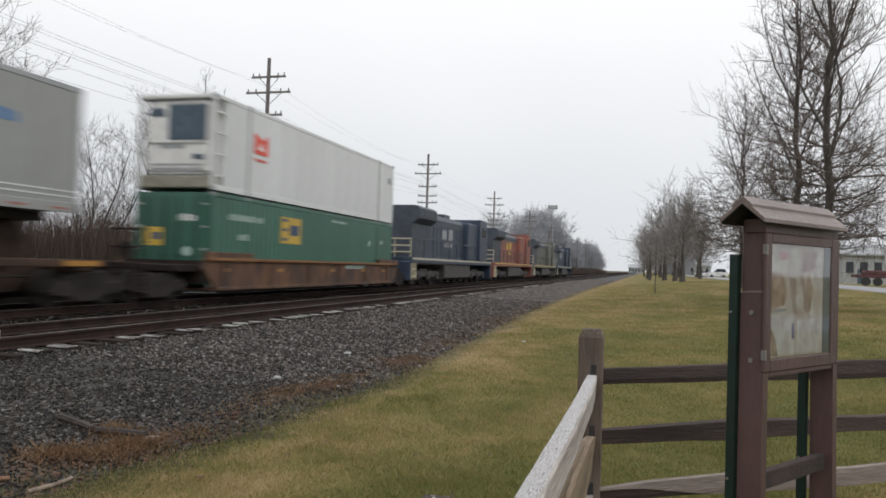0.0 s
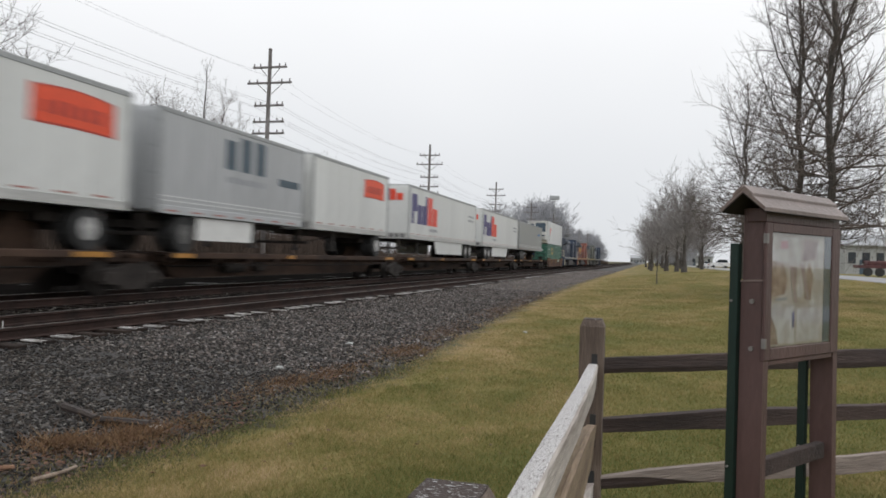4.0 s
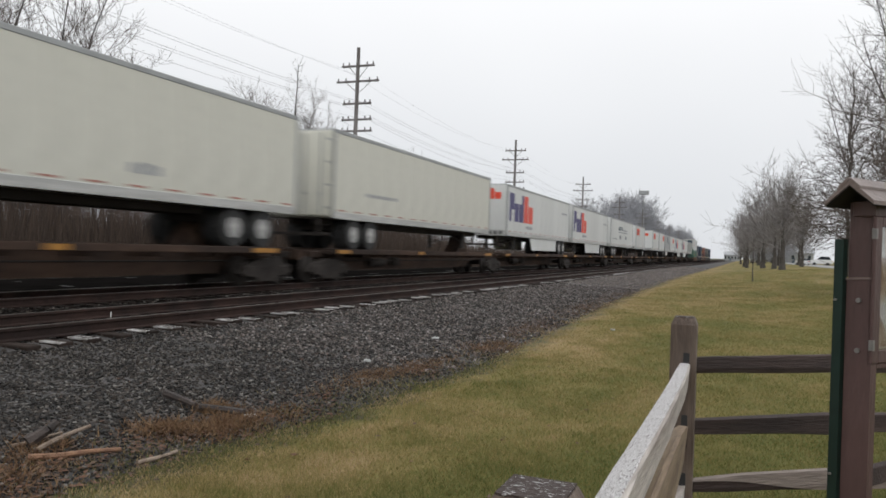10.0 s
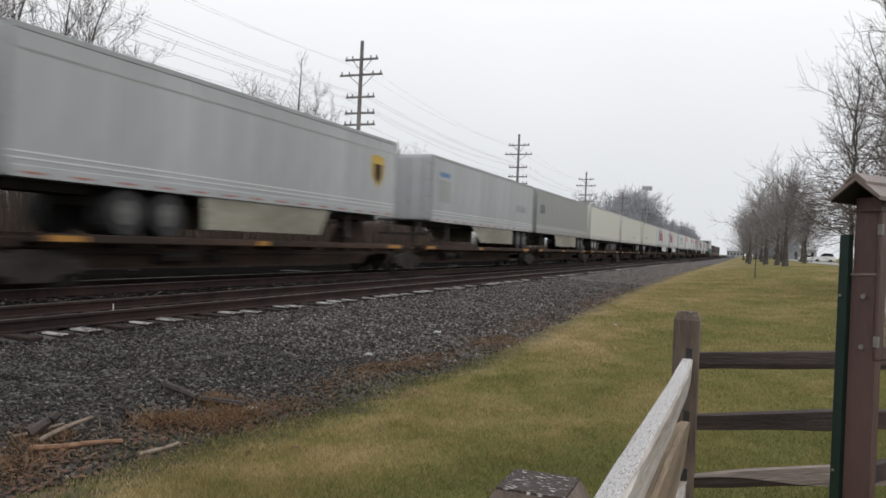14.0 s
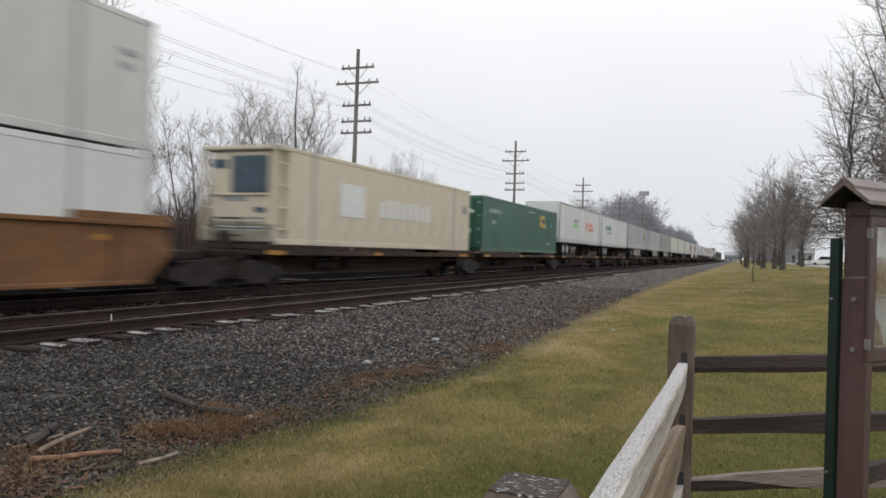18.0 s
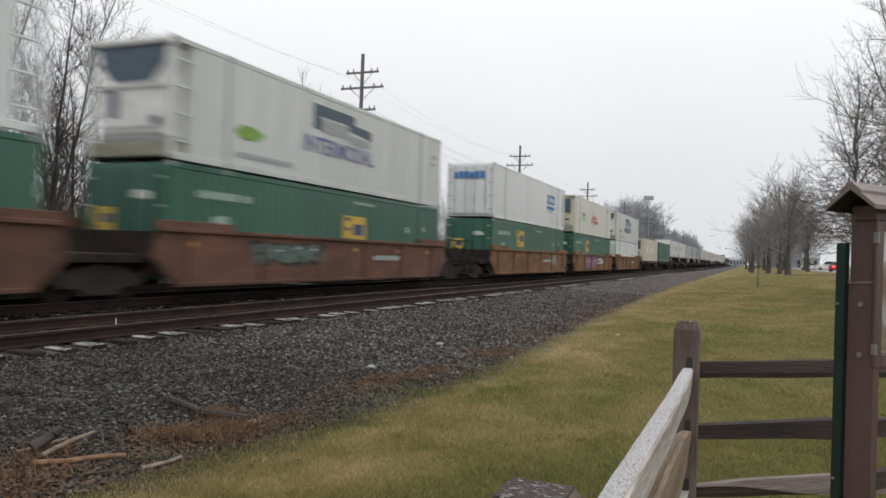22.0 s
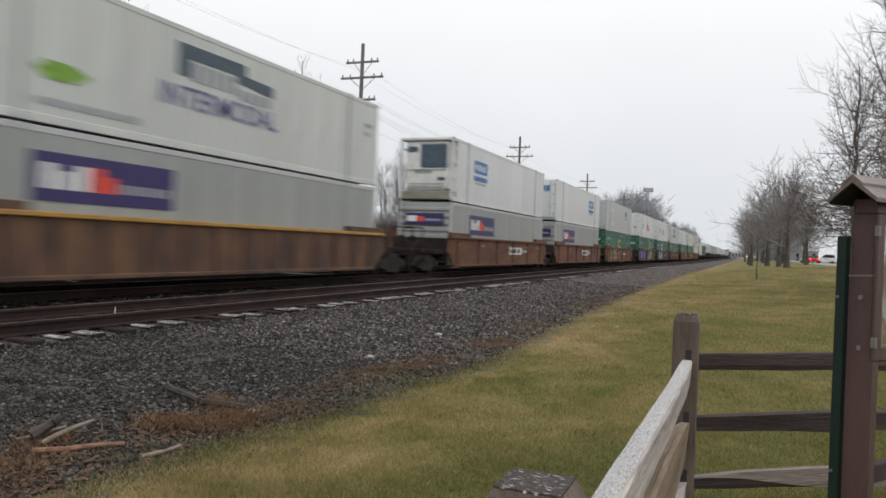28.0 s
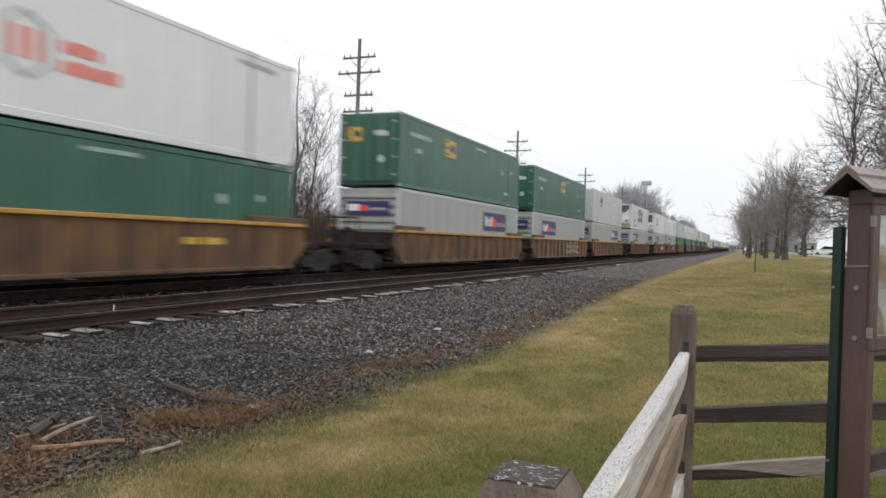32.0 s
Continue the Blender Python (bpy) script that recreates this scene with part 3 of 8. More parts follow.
bx = [-20.5 + 14.5 * k / 30 for k in range(30)] + [-6.0 + 3.7 * k / 28 for k in range(29)]
by = steps(-80, 3500, 8.0, 0.25, 1.05)
bv = [(x, y, ballast_z(x, y)) for y in by for x in bx]
bf = [(j * 59 + i, j * 59 + i + 1, (j + 1) * 59 + i + 1, (j + 1) * 59 + i) for j in range(len(by) - 1) for i in range(58)]
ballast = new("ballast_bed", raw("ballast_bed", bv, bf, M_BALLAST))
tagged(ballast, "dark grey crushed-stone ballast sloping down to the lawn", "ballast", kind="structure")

# a sheet just above the ballast, coloured black as the train's shade
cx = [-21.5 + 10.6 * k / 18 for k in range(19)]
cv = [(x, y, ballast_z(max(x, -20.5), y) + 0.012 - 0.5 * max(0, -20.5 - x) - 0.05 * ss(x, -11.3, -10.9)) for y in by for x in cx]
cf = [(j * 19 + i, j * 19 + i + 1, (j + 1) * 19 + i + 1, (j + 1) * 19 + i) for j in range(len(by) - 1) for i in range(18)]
cinders = new("shade_strip", raw("shade_strip", cv, cf, M_BEDSHADE))
tagged(cinders, "black strip under and beyond the far track, painted as the train's shade", "cinders", kind="structure")

# ---- tracks ----
RAIL_PROFILE = [(-0.075, -0.172), (0.075, -0.172), (0.075, -0.158), (0.012, -0.140), (0.010, -0.050), (0.036, -0.038), (0.036, -0.006), (0.030, 0),
                (-0.030, 0), (-0.036, -0.006), (-0.036, -0.038), (-0.010, -0.050), (-0.012, -0.140), (-0.075, -0.158)]


def railway_track(label, cx):
    track = new("railway_track")
    track.location = (cx, 0, RAIL_Z)
    tagged(track, label, "railway track", "tracks", "structure")
    for s in (-1, 1):
        r = part("rail", Mesh().prism([(s * 0.7525 + a, b) for a, b in RAIL_PROFILE], "y", -80, 3400), M_STEELRAIL, track)
        part("rail_head", Mesh().box(s * 0.7525 - 0.033, s * 0.7525 + 0.033, -80, 3400, -0.004, 0.003), M_RAILTOP, r, "worn bright running surface")
    return track


near_track = railway_track("empty near track with rusty rails and wet wooden ties", NEAR_X)
far_track = railway_track("far track with rusty rails under the train", TRAIN_X)

# ---- train: shared shapes ----
WHEEL = Mesh().tube((-0.07, 0, 0), (0.07, 0, 0), 0.42, n=20).tube((-0.075, 0, 0), (0.075, 0, 0), 0.16, n=12).data("wheel", M_IRON)
BIG_TYRE = Mesh().tube((-0.14, 0, 0), (0.14, 0, 0), 0.50, n=22).data("tyre", M_TYRE)
BIG_HUB = Mesh().tube((0, 0, 0), (0.155, 0, 0), 0.27, n=18).tube((0, 0, 0), (0.19, 0, 0), 0.11, n=12).data("hub", M_HUB)
PALE_HUB = Mesh().tube((0, 0, 0), (0.155, 0, 0), 0.27, n=18).tube((0, 0, 0), (0.19, 0, 0), 0.11, n=12).data("hub", M_PALEHUB)
_side = Mesh()
_side.prism([(-1.25, 0.38), (-1.05, 0.62), (-0.45, 0.72), (-0.35, 0.78), (0.35, 0.78), (0.45, 0.72), (1.05, 0.62), (1.25, 0.38), (1.02, 0.36),
             (0.55, 0.26), (0.42, 0.14), (-0.42, 0.14), (-0.55, 0.26), (-1.02, 0.36)], "x", -0.07, 0.07)
for _y in (-0.22, 0, 0.22):
    _side.tube((0.02, _y, 0.22), (0.02, _y, 0.52), 0.07, n=8)
for _y in (-0.89, 0.89):
    _side.box(-0.10, 0.12, _y - 0.16, _y + 0.16, 0.27, 0.58, 0.03)
SIDEFRAME = _side.data("sideframe", M_IRON)
BOLSTER = Mesh().box(-1.0, 1.0, -0.2, 0.2, 0.45, 0.75, 0.03).data("bolster", M_IRON)


def bogie(parent, y, name="bogie"):
    b = share(name, BOLSTER, parent, 0, y, 0)
    for s in (-1, 1):
        share("sideframe", SIDEFRAME, b, s * 1.0, 0, 0, 0 if s > 0 else 180)
    for w in (-0.89, 0.89):
        for s in (-1, 1):
            share("wheel", WHEEL, b, s * 0.7525, w, 0.42)
    return b


def block(parent, name, material, x, y0, y1, z0, z1, label="", d=0.006):
    """A flat marking on the side that faces +x."""
    return part(name, Mesh().box(x, x + d, y0, y1, z0, z1), material, parent, label)


def rear_block(parent, name, material, y, x0, x1, z0, z1, label="", d=0.006):
    return part(name, Mesh().box(x0, x1, y - d, y, z0, z1), material, parent, label)


def wordmark(parent, x, y0, h, z0, first, second, rear=None):
    """The delivery firm's mark as plain upright blocks: three in purple, two in orange-red."""
    w = h * 1.02
    for a, b, lo, top, mtl in ((0, 0.26, 0, 0.42, first), (0, 0.58, 0.42, 1.0, first), (0.64, 1.14, 0, 0.66, first), (1.20, 1.54, 0, 0.66, first), (1.54, 1.78, 0, 1.0, first), (1.84, 2.40, 0, 1.0, second),
                               (2.47, 3.06, 0, 0.64, second)):
        if rear is None:
            m = Mesh().box(x, x + 0.006, y0 + a * w, y0 + b * w, z0 + lo * h, z0 + top * h)
        else:
            m = Mesh().box(y0 + a * w, y0 + b * w, rear - 0.006, rear, z0 + lo * h, z0 + top * h)
        part("purple_block" if mtl is first else "orange_block", m, mtl, parent)


def bars(parent, material, x, y0, y1, z0, z1, n, name="lettering", rear=None, gap=0.35):
    """Small writing that cannot be read: a row of upright bars."""
    w = (y1 - y0) / n
    for k in range(n):
        h = z1 - (0.0 if k % 3 else 0.15 * (z1 - z0))
        if rear is None:
            m = Mesh().box(x, x + 0.006, y0 + k * w, y0 + (k + 1 - gap) * w, z0, h)
        else:
            m = Mesh().box(y0 + k * w, y0 + (k + 1 - gap) * w, rear - 0.006, rear, z0, h)
        part(name, m, material, parent)


def letters(parent, text, material, x, y0, z0, size):
    """Readable words, in the built-in font, on the side that faces +x (read from rear to front)."""
    cu = bpy.data.curves.new("lettering", "FONT")
    cu.body, cu.size, cu.extrude = text, size, 0.003
    cu.offset = size * 0.012
    tmp = bpy.data.objects.new("lettering", cu)
    scene.collection.objects.link(tmp)
    me = bpy.data.meshes.new_from_object(tmp.evaluated_get(bpy.context.evaluated_depsgraph_get()))
    bpy.data.objects.remove(tmp)
    me.materials.clear()
    me.materials.append(material)
    ob = new("lettering", me)
    ob.parent = parent
    ob.matrix_basis = pose(x + 0.004, y0, z0, 90, 0, 90)
    return ob


def yellow_logo(parent, x, y, z, s, rear=None, paper=None):
    """A container pool's mark: a yellow square with dark strokes."""
    paper = paper or M_LOGOYEL
    if rear is None:
        h = s * 0.6
        p = block(parent, "logo_plate", paper, x, y, y + s, z, z + h, "yellow panel with navy shapes")
        for a, b, c, d in ((0.08, 0.32, 0.82, 0.94), (0.08, 0.32, 0.46, 0.58), (0.08, 0.32, 0.10, 0.22), (0.44, 0.90, 0.32, 0.72)):
            part("logo_stroke", Mesh().box(x + 0.006, x + 0.010, y + a * s, y + b * s, z + c * h, z + d * h), M_LOGOBLUE, p)
    else:
        p = rear_block(parent, "logo_plate", paper, rear, y, y + s * 1.2, z, z + s, "yellow panel with navy shapes")
        for a, b, c, d in ((0.10, 0.38, 0.82, 0.92), (0.10, 0.38, 0.10, 0.20), (0.52, 1.06, 0.32, 0.72)):
            part("logo_stroke", Mesh().box(y + a * s, y + b * s, rear - 0.010, rear - 0.006, z + c * s, z + d * s), M_LOGOBLUE, p)


# the train's way along the track since the clip's start, in metres
def way(t):
    u = (t - 16.0) / 16.0
    return 314.204 * (u + 1) + 4.830 * (u * u - 1) - 0.619 * (u ** 3 + 1) + 0.513 * (u ** 4 - 1)


MOVING = []


def rolling(name, y0, z, label, category, group=""):
    ob = new(name)
    ob.location = (TRAIN_X, y0, RAIL_Z + z)
    tagged(ob, label, category, group)
    MOVING.append((ob, TRAIN_X, y0, RAIL_Z + z))
    return ob

# ---- train: containers and trailers ----
HALF = 1.30


def corrugated(x, y0, y1, z0, z1, s, n):
    """One pressed-steel side with upright corrugations."""
    m = Mesh()
    w = (y1 - y0) / n
    prof = []
    for k in range(n):
        a = y0 + k * w
        prof += [(a, 0), (a + 0.35 * w, 0), (a + 0.5 * w, -0.018), (a + 0.85 * w, -0.018)]
    prof.append((y1, 0))
    for y, d in prof:
        m.v += [(x + s * d, y, z0), (x + s * d, y, z1)]
    m.f = [[2 * k, 2 * k + 2, 2 * k + 3, 2 * k + 1] for k in range(len(prof) - 1)]
    return m


def box_doors(c, length, z0, z1, skin, rods=M_GREYTRIM, y=0.0):
    """Two hinged doors with lock rods on the rear end."""
    for s in (-1, 1):
        a, b = (0.02, 1.16) if s > 0 else (-1.16, -0.02)
        d = part("door", Mesh().box(a, b, y - 0.03, y, z0 + 0.1, z1 - 0.1, 0.008), skin, c)
        m = Mesh()
        for x in (0.25, 0.85):
            m.tube((s * x, y - 0.06, z0 + 0.15), (s * x, y - 0.06, z1 - 0.15), 0.022, n=6)
            m.box(s * x - 0.05, s * x + 0.05, y - 0.085, y - 0.03, z0 + 0.75, z0 + 0.85)
        part("lock_rod", m, rods, d, "zinc lock rods")
        h = Mesh()
        for k in range(4):
            zz = z0 + 0.35 + k * (z1 - z0 - 0.7) / 3
            h.box(min(s * 1.02, s * 1.2), max(s * 1.02, s * 1.2), y - 0.040, y - 0.028, zz - 0.03, zz + 0.03)
        part("hinge", h, M_GREYTRIM, d)


CASTING = Mesh().box(0, 0.070, -0.01, 0.17, 0, 0.125, 0.01).data("corner_casting", M_GREYTRIM)
PANELS = {}


def panel_data(w, h, skin, d=0.033):
    """One flat skin panel; alike panels share the mesh."""
    key = (round(w, 4), round(h, 3), skin.name, d)
    if key not in PANELS:
        PANELS[key] = Mesh().box(0, d, 0.004, w - 0.004, 0, h, 0.003).data("side_panel", skin)
    return PANELS[key]


def container(y0, base, skin, label, end="doors", length=16.15, corr=False, trim=None, posts=True, height=2.86, nose=0.0):
    c = rolling("container", y0, base, label, "shipping container", "containers on the train")
    height -= 0.04 if base < 1 else 0.0
    trim = trim or skin
    tail = 0.0 if end in ("doors", "ribs") else 0.58
    part("body", Mesh().box(-HALF + 0.04, HALF - 0.04, 0.06 + tail, length - 0.02 - nose, 0.06, height - 0.04, 0.01), skin, c)
    for s in (-1, 1):
        for ya, yb in ((0.14, tail + 0.1), (length - nose - 0.05, length - 0.14)):
            for k in range(4 if yb - ya > 0.2 else 0):
                zz = 0.42 + k * (height - 0.95) / 3
                part("end_bracket", Mesh().box(*sorted((s * 1.20, s * 1.27)), ya, yb, zz, zz + 0.05, 0.008), trim, c)
        if corr:
            part("side_panel", corrugated(s * (HALF - 0.005), 0.16, length - 0.16, 0.18, height - 0.14, s, 52), skin, c)
        else:
            w = (length - 0.32 - tail - nose) / 13
            pd = panel_data(w, height - 0.28, skin)
            for k in range(13 if s > 0 else 0):
                share("side_panel", pd, c, 1.255, 0.16 + tail + k * w, 0.16)
            if s < 0:
                part("side_panel", Mesh().box(-1.288, -1.255, 0.16 + tail, length - 0.16 - nose, 0.16, height - 0.12), skin, c)
        x0, x1 = sorted((s * 1.22, s * HALF))
        part("top_rail", Mesh().box(x0, x1, 0, length, height - 0.13, height, 0.01), trim, c)
        part("bottom_rail", Mesh().box(x0, x1, 0, length, 0.0, 0.17, 0.01), trim, c)
        for yy in (0.0, length - 0.16):
            part("corner_post", Mesh().box(x0, x1 + 0.003, yy, yy + 0.16, 0.0, height + 0.004, 0.012), trim, c)
        if posts:
            for yy in (1.98, length - 2.10):
                part("lifting_post", Mesh().box(*sorted((s * 1.25, s * (HALF + 0.004))), yy, yy + 0.12, 0.0, height + 0.006, 0.01), M_CONTGREY if skin is not M_GREEN else skin, c)
    for yy in (0.0, 1.98, length - 2.10, length - 0.16):
        for zz in (-0.01, height - 0.11):
            share("corner_casting", CASTING, c, HALF - 0.06, yy, zz)
    part("roof", Mesh().box(-1.24, 1.24, 0.1, length - 0.1, height - 0.05, height - 0.01), skin, c)
    if end == "doors":
        box_doors(c, length, 0.1, height - 0.02, skin, M_GREENROD if skin is M_GREEN else M_GREYTRIM)
    elif end == "ribs":
        m = Mesh()
        for k in range(8):
            m.box(-1.2, 1.2, -0.01, 0.06, 0.25 + k * 0.31, 0.25 + k * 0.31 + 0.16, 0.02)
        part("end_rib", m, skin, c)
    else:
        reefer_end(c, height, end)
    return c


def reefer_end(c, height, style):
    """A refrigeration unit set back between the corner posts, with cowl, grille, vents and fuel tank."""
    skin = M_CREAM if style == "cream" else M_REEFER
    part("end_frame", Mesh().box(-1.22, 1.22, 0.0, 0.08, height - 0.13, height - 0.01, 0.01), skin, c)
    part("end_sill", Mesh().box(-1.22, 1.22, 0.01, 0.60, 0.05, 0.42, 0.03), M_SKIRT, c, "dusty beige sill")
    u = part("reefer_unit", Mesh().box(-1.06, 1.06, 0.10, 0.66, 0.52, height - 0.17, 0.06), skin, c, "refrigeration unit with grille")
    if style == "trapezoid":
        g = Mesh().prism([(-1.02, height - 0.2), (1.02, height - 0.2), (0.98, height - 0.62), (0.60, height - 1.02), (-0.5, height - 1.02), (-0.92, height - 0.62)], "y", 0.06, 0.10)
        part("grille", g, M_GRILLE, u, "blue-black grille")
        part("vent", Mesh().box(-0.72, -0.40, 0.075, 0.10, height - 1.85, height - 1.22, 0.01), M_GRILLE, u)
        part("hatch", Mesh().box(0.62, 0.90, 0.08, 0.10, height - 2.05, height - 1.85), M_GRILLE, u)
        part("cowl", Mesh().prism([(-1.04, height - 1.06), (1.04, height - 1.06), (0.98, height - 1.14), (-0.98, height - 1.14)], "y", 0.03, 0.10), skin, u)
    else:
        part("grille", Mesh().box(-0.30, 0.98, 0.06, 0.10, height - 1.38, height - 0.30, 0.03), M_GRILLE, u, "blue-black grille")
        part("vent", Mesh().box(-0.98, -0.46, 0.075, 0.10, height - 0.66, height - 0.40, 0.01), M_GRILLE, u)
        part("badge", Mesh().box(-0.55, 0.25, 0.085, 0.10, height - 1.62, height - 1.48), M_GREYTRIM, u)
        part("hatch", Mesh().box(0.55, 0.9, 0.08, 0.10, height - 1.95, height - 1.8), M_GRILLE, u)
        part("cowl", Mesh().box(-1.0, 1.0, 0.04, 0.10, height - 1.46, height - 1.40, 0.01), skin, u)
    for zz in (0.62, 0.74):
        part("slat", Mesh().box(-0.9, 0.9, 0.075, 0.10, zz, zz + 0.04), M_GREYTRIM, u)
    part("fuel_tank", Mesh().box(-0.95, 0.95, 0.05, 0.55, 0.43, 0.51, 0.03), M_GREYTRIM, c)


def green_marks(c, upper=False, paper=None, at=4.35, low=1.46):
    """The green pool containers' marks: yellow square, white numbers and spots."""
    x, H = HALF + 0.001, 2.86
    yellow_logo(c, x, at + (0.25 if upper else 0.0), low if not upper else 1.68, 1.25 if upper else 1.55, paper=paper)
    bars(c, M_PALEINK, x, 1.0, 2.6, 2.05, 2.25, 9)
    bars(c, M_PALEINK, x, 2.75, 3.1, 2.05, 2.25, 2)
    bars(c, M_PALEINK, x, 1.6, 2.2, 1.45, 1.65, 3)
    bars(c, M_PALEINK, x, 8.7, 10.2, 2.46, 2.56, 10)
    bars(c, M_PALEINK, x, 13.4, 14.2, 0.55, 0.72, 4)
    part("spot", Mesh().tube((x, 13.0, 1.75), (x + 0.006, 13.0, 1.75), 0.14, n=8), M_PALEINK, c)
    part("spot", Mesh().tube((x, 14.6, 1.85), (x + 0.006, 14.6, 1.85), 0.11, n=8), M_PALEINK, c)
    yellow_logo(c, 0, -0.95, 1.75 if upper else 1.2, 0.55, rear=-0.035)
    bars(c, M_WHITEINK, 0, 0.2, 0.85, 1.95, 2.15, 4, rear=-0.035)
    part("spot", Mesh().tube((0.55, -0.036, 1.05), (0.55, -0.041, 1.05), 0.15, n=8), M_PALEINK, c)


def plate_marks(c, at):
    """The grey containers' purple name plates with white and orange shapes."""
    x = HALF + 0.001
    p = block(c, "name_plate", M_PLATE, x, at, at + 3.75, 1.42, 2.36, "deep purple plate with white and orange shapes")
    for a, b, t in ((0.25, 0.60, 0.85), (0.70, 0.98, 0.62), (1.05, 1.38, 0.85)):
        part("white_block", Mesh().box(x + 0.006, x + 0.010, at + a, at + b - 0.03, 1.66, 1.66 + t * 0.58), M_WHITEINK, p)
    for a, b in ((1.42, 1.72), (1.76, 2.05)):
        part("orange_block", Mesh().box(x + 0.006, x + 0.010, at + a, at + b, 1.66, 1.66 + (0.5 if a < 1.5 else 0.34)), M_ORANGERED, p)
    for k in range(8):
        part("lettering", Mesh().box(x + 0.006, x + 0.010, at + 2.15 + k * 0.19, at + 2.28 + k * 0.19, 1.68, 1.88), M_GREYINK, p)
    p = rear_block(c, "name_plate", M_PLATE, -0.035, -0.95, 0.98, 1.78, 2.30, "deep purple plate")
    part("white_wordmark", Mesh().box(-0.85, -0.35, -0.045, -0.041, 1.92, 2.18), M_WHITEINK, p)
    part("orange_wordmark", Mesh().box(-0.33, 0.02, -0.045, -0.041, 1.92, 2.15), M_ORANGERED, p)
    part("lettering", Mesh().box(0.08, 0.85, -0.045, -0.041, 1.95, 2.05), M_GREYINK, p)


def roadrail_marks(c):
    """A white intermodal box: dark stepped mark, the word below it, and a lime splash."""
    x = HALF + 0.001
    m = Mesh().prism([(6.05, 2.48), (6.05, 1.72), (6.5, 1.72), (6.5, 2.15), (8.2, 2.15), (8.2, 1.98), (9.8, 1.86), (9.8, 2.15), (8.6, 2.20), (8.6, 2.48)], "x", x, x + 0.005)
    part("logo", m, M_SLATE, c, "dark slate stepped mark")
    w = Mesh()
    for k in range(5):
        w.box(x + 0.001, x + 0.006, 6.55 + k * 0.36, 6.80 + k * 0.36, 1.66, 2.08)
    for k in range(4):
        w.box(x, x + 0.006, 8.35 + k * 0.36, 8.6 + k * 0.36, 1.55, 1.82)
    part("logo_lettering", w, M_GREYINK, c)
    letters(c, "INTERMODAL", M_PLATEBLUE, x, 5.5, 0.98, 0.72)
    part("lime_splash", Mesh().prism([(2.3, 1.02), (2.6, 1.22), (3.2, 1.2), (3.6, 1.05), (3.2, 0.86), (2.6, 0.84)], "x", x, x + 0.005), M_LIME, c)
    bars(c, M_GREYINK, x, 15.2, 15.75, 1.95, 2.1, 3)
    bars(c, M_GREYINK, x, 15.2, 15.6, 1.65, 1.8, 2)
    bars(c, M_GREYINK, x, 2.4, 5.0, 0.35, 0.5, 12)


def hub_marks(c, door=True, sticker=True):
    """A white box with a red square mark, red bars and a pale-green panel."""
    x = HALF + 0.001
    ring = Mesh()
    pts = [(0.62 * math.cos(radians(60 * k + 30)), 0.66 * math.sin(radians(60 * k + 30))) for k in range(6)]
    for k in range(6):
        (a, b), (d, g) = pts[k], pts[(k + 1) % 6]
        ring.prism([(7.35 + a, 1.38 + b), (7.35 + d, 1.38 + g), (7.35 + d * 0.88, 1.38 + g * 0.88), (7.35 + a * 0.88, 1.38 + b * 0.88)], "x", x, x + 0.004)
    part("logo_ring", ring, M_GREYINK, c)
    for ya in (7.06, 7.46):
        part("logo", Mesh().box(x, x + 0.005, ya, ya + 0.18, 1.10, 1.68), M_ORANGERED, c, "red upright bar")
    bars(c, M_ORANGERED, x, 8.15, 9.1, 1.40, 1.66, 4)
    bars(c, M_ORANGERED, x, 8.15, 9.6, 1.00, 1.28, 6)
    if sticker:
        block(c, "green_panel", M_PALEGREEN, x, 2.9, 4.2, 1.08, 1.38)
        bars(c, M_GREYINK, x, 2.9, 4.2, 1.44, 1.7, 8)
    bars(c, M_GREYINK, x, 13.6, 15.2, 2.45, 2.58, 8)
    bars(c, M_GREYINK, x, 3.0, 3.3, 2.0, 2.15, 2)
    if door:
        rear_block(c, "orange_label", M_LOGOYEL, -0.036, 0.5, 0.95, 1.05, 1.25)


def blue_marks(c, rear=True, at=11.2):
    x = HALF + 0.001
    block(c, "logo_plate", M_BLUE, x, at, at + 1.9, 1.55, 2.15, "blue mark with pale stroke")
    bars(c, M_WHITEINK, x + 0.006, at + 0.15, at + 1.7, 1.68, 2.02, 5, gap=0.55)
    block(c, "stripe", M_BLUE, x, at, at + 1.9, 1.18, 1.40)
    bars(c, M_GREYINK, x, at + 0.2, at + 1.7, 1.02, 1.1, 8)
    if rear:
        bars(c, M_BLUE, 0, -0.9, 0.85, 2.05, 2.42, 6, rear=-0.09, gap=0.18)


def pg_marks(c, at=11.4, spots=(3.35, 4.15)):
    x = HALF + 0.001
    part("logo", Mesh().prism([(at, 1.8), (at + 0.25, 2.38), (at + 0.55, 2.38), (at + 0.75, 2.0), (at + 0.95, 2.38), (at + 1.15, 2.34), (at + 1.25, 1.8)], "x", x, x + 0.005), M_TEAL, c, "teal mark")
    bars(c, M_TEAL, x, at + 0.05, at + 1.2, 1.5, 1.65, 6)
    for yy in spots:
        for zz in (0.75, 2.02):
            part("spot", Mesh().tube((x, yy, zz), (x + 0.005, yy, zz), 0.15, n=14), M_WHITEINK, c)


TAPE = Mesh().box(0, 0.005, 0, 0.45, 0, 0.045).data("reflector_tape", M_REDTAPE)
BEARER = Mesh().box(-1.2, 1.2, 0, 0.16, 0.82, 0.98, 0.01).data("cross_bearer", M_SPINE)


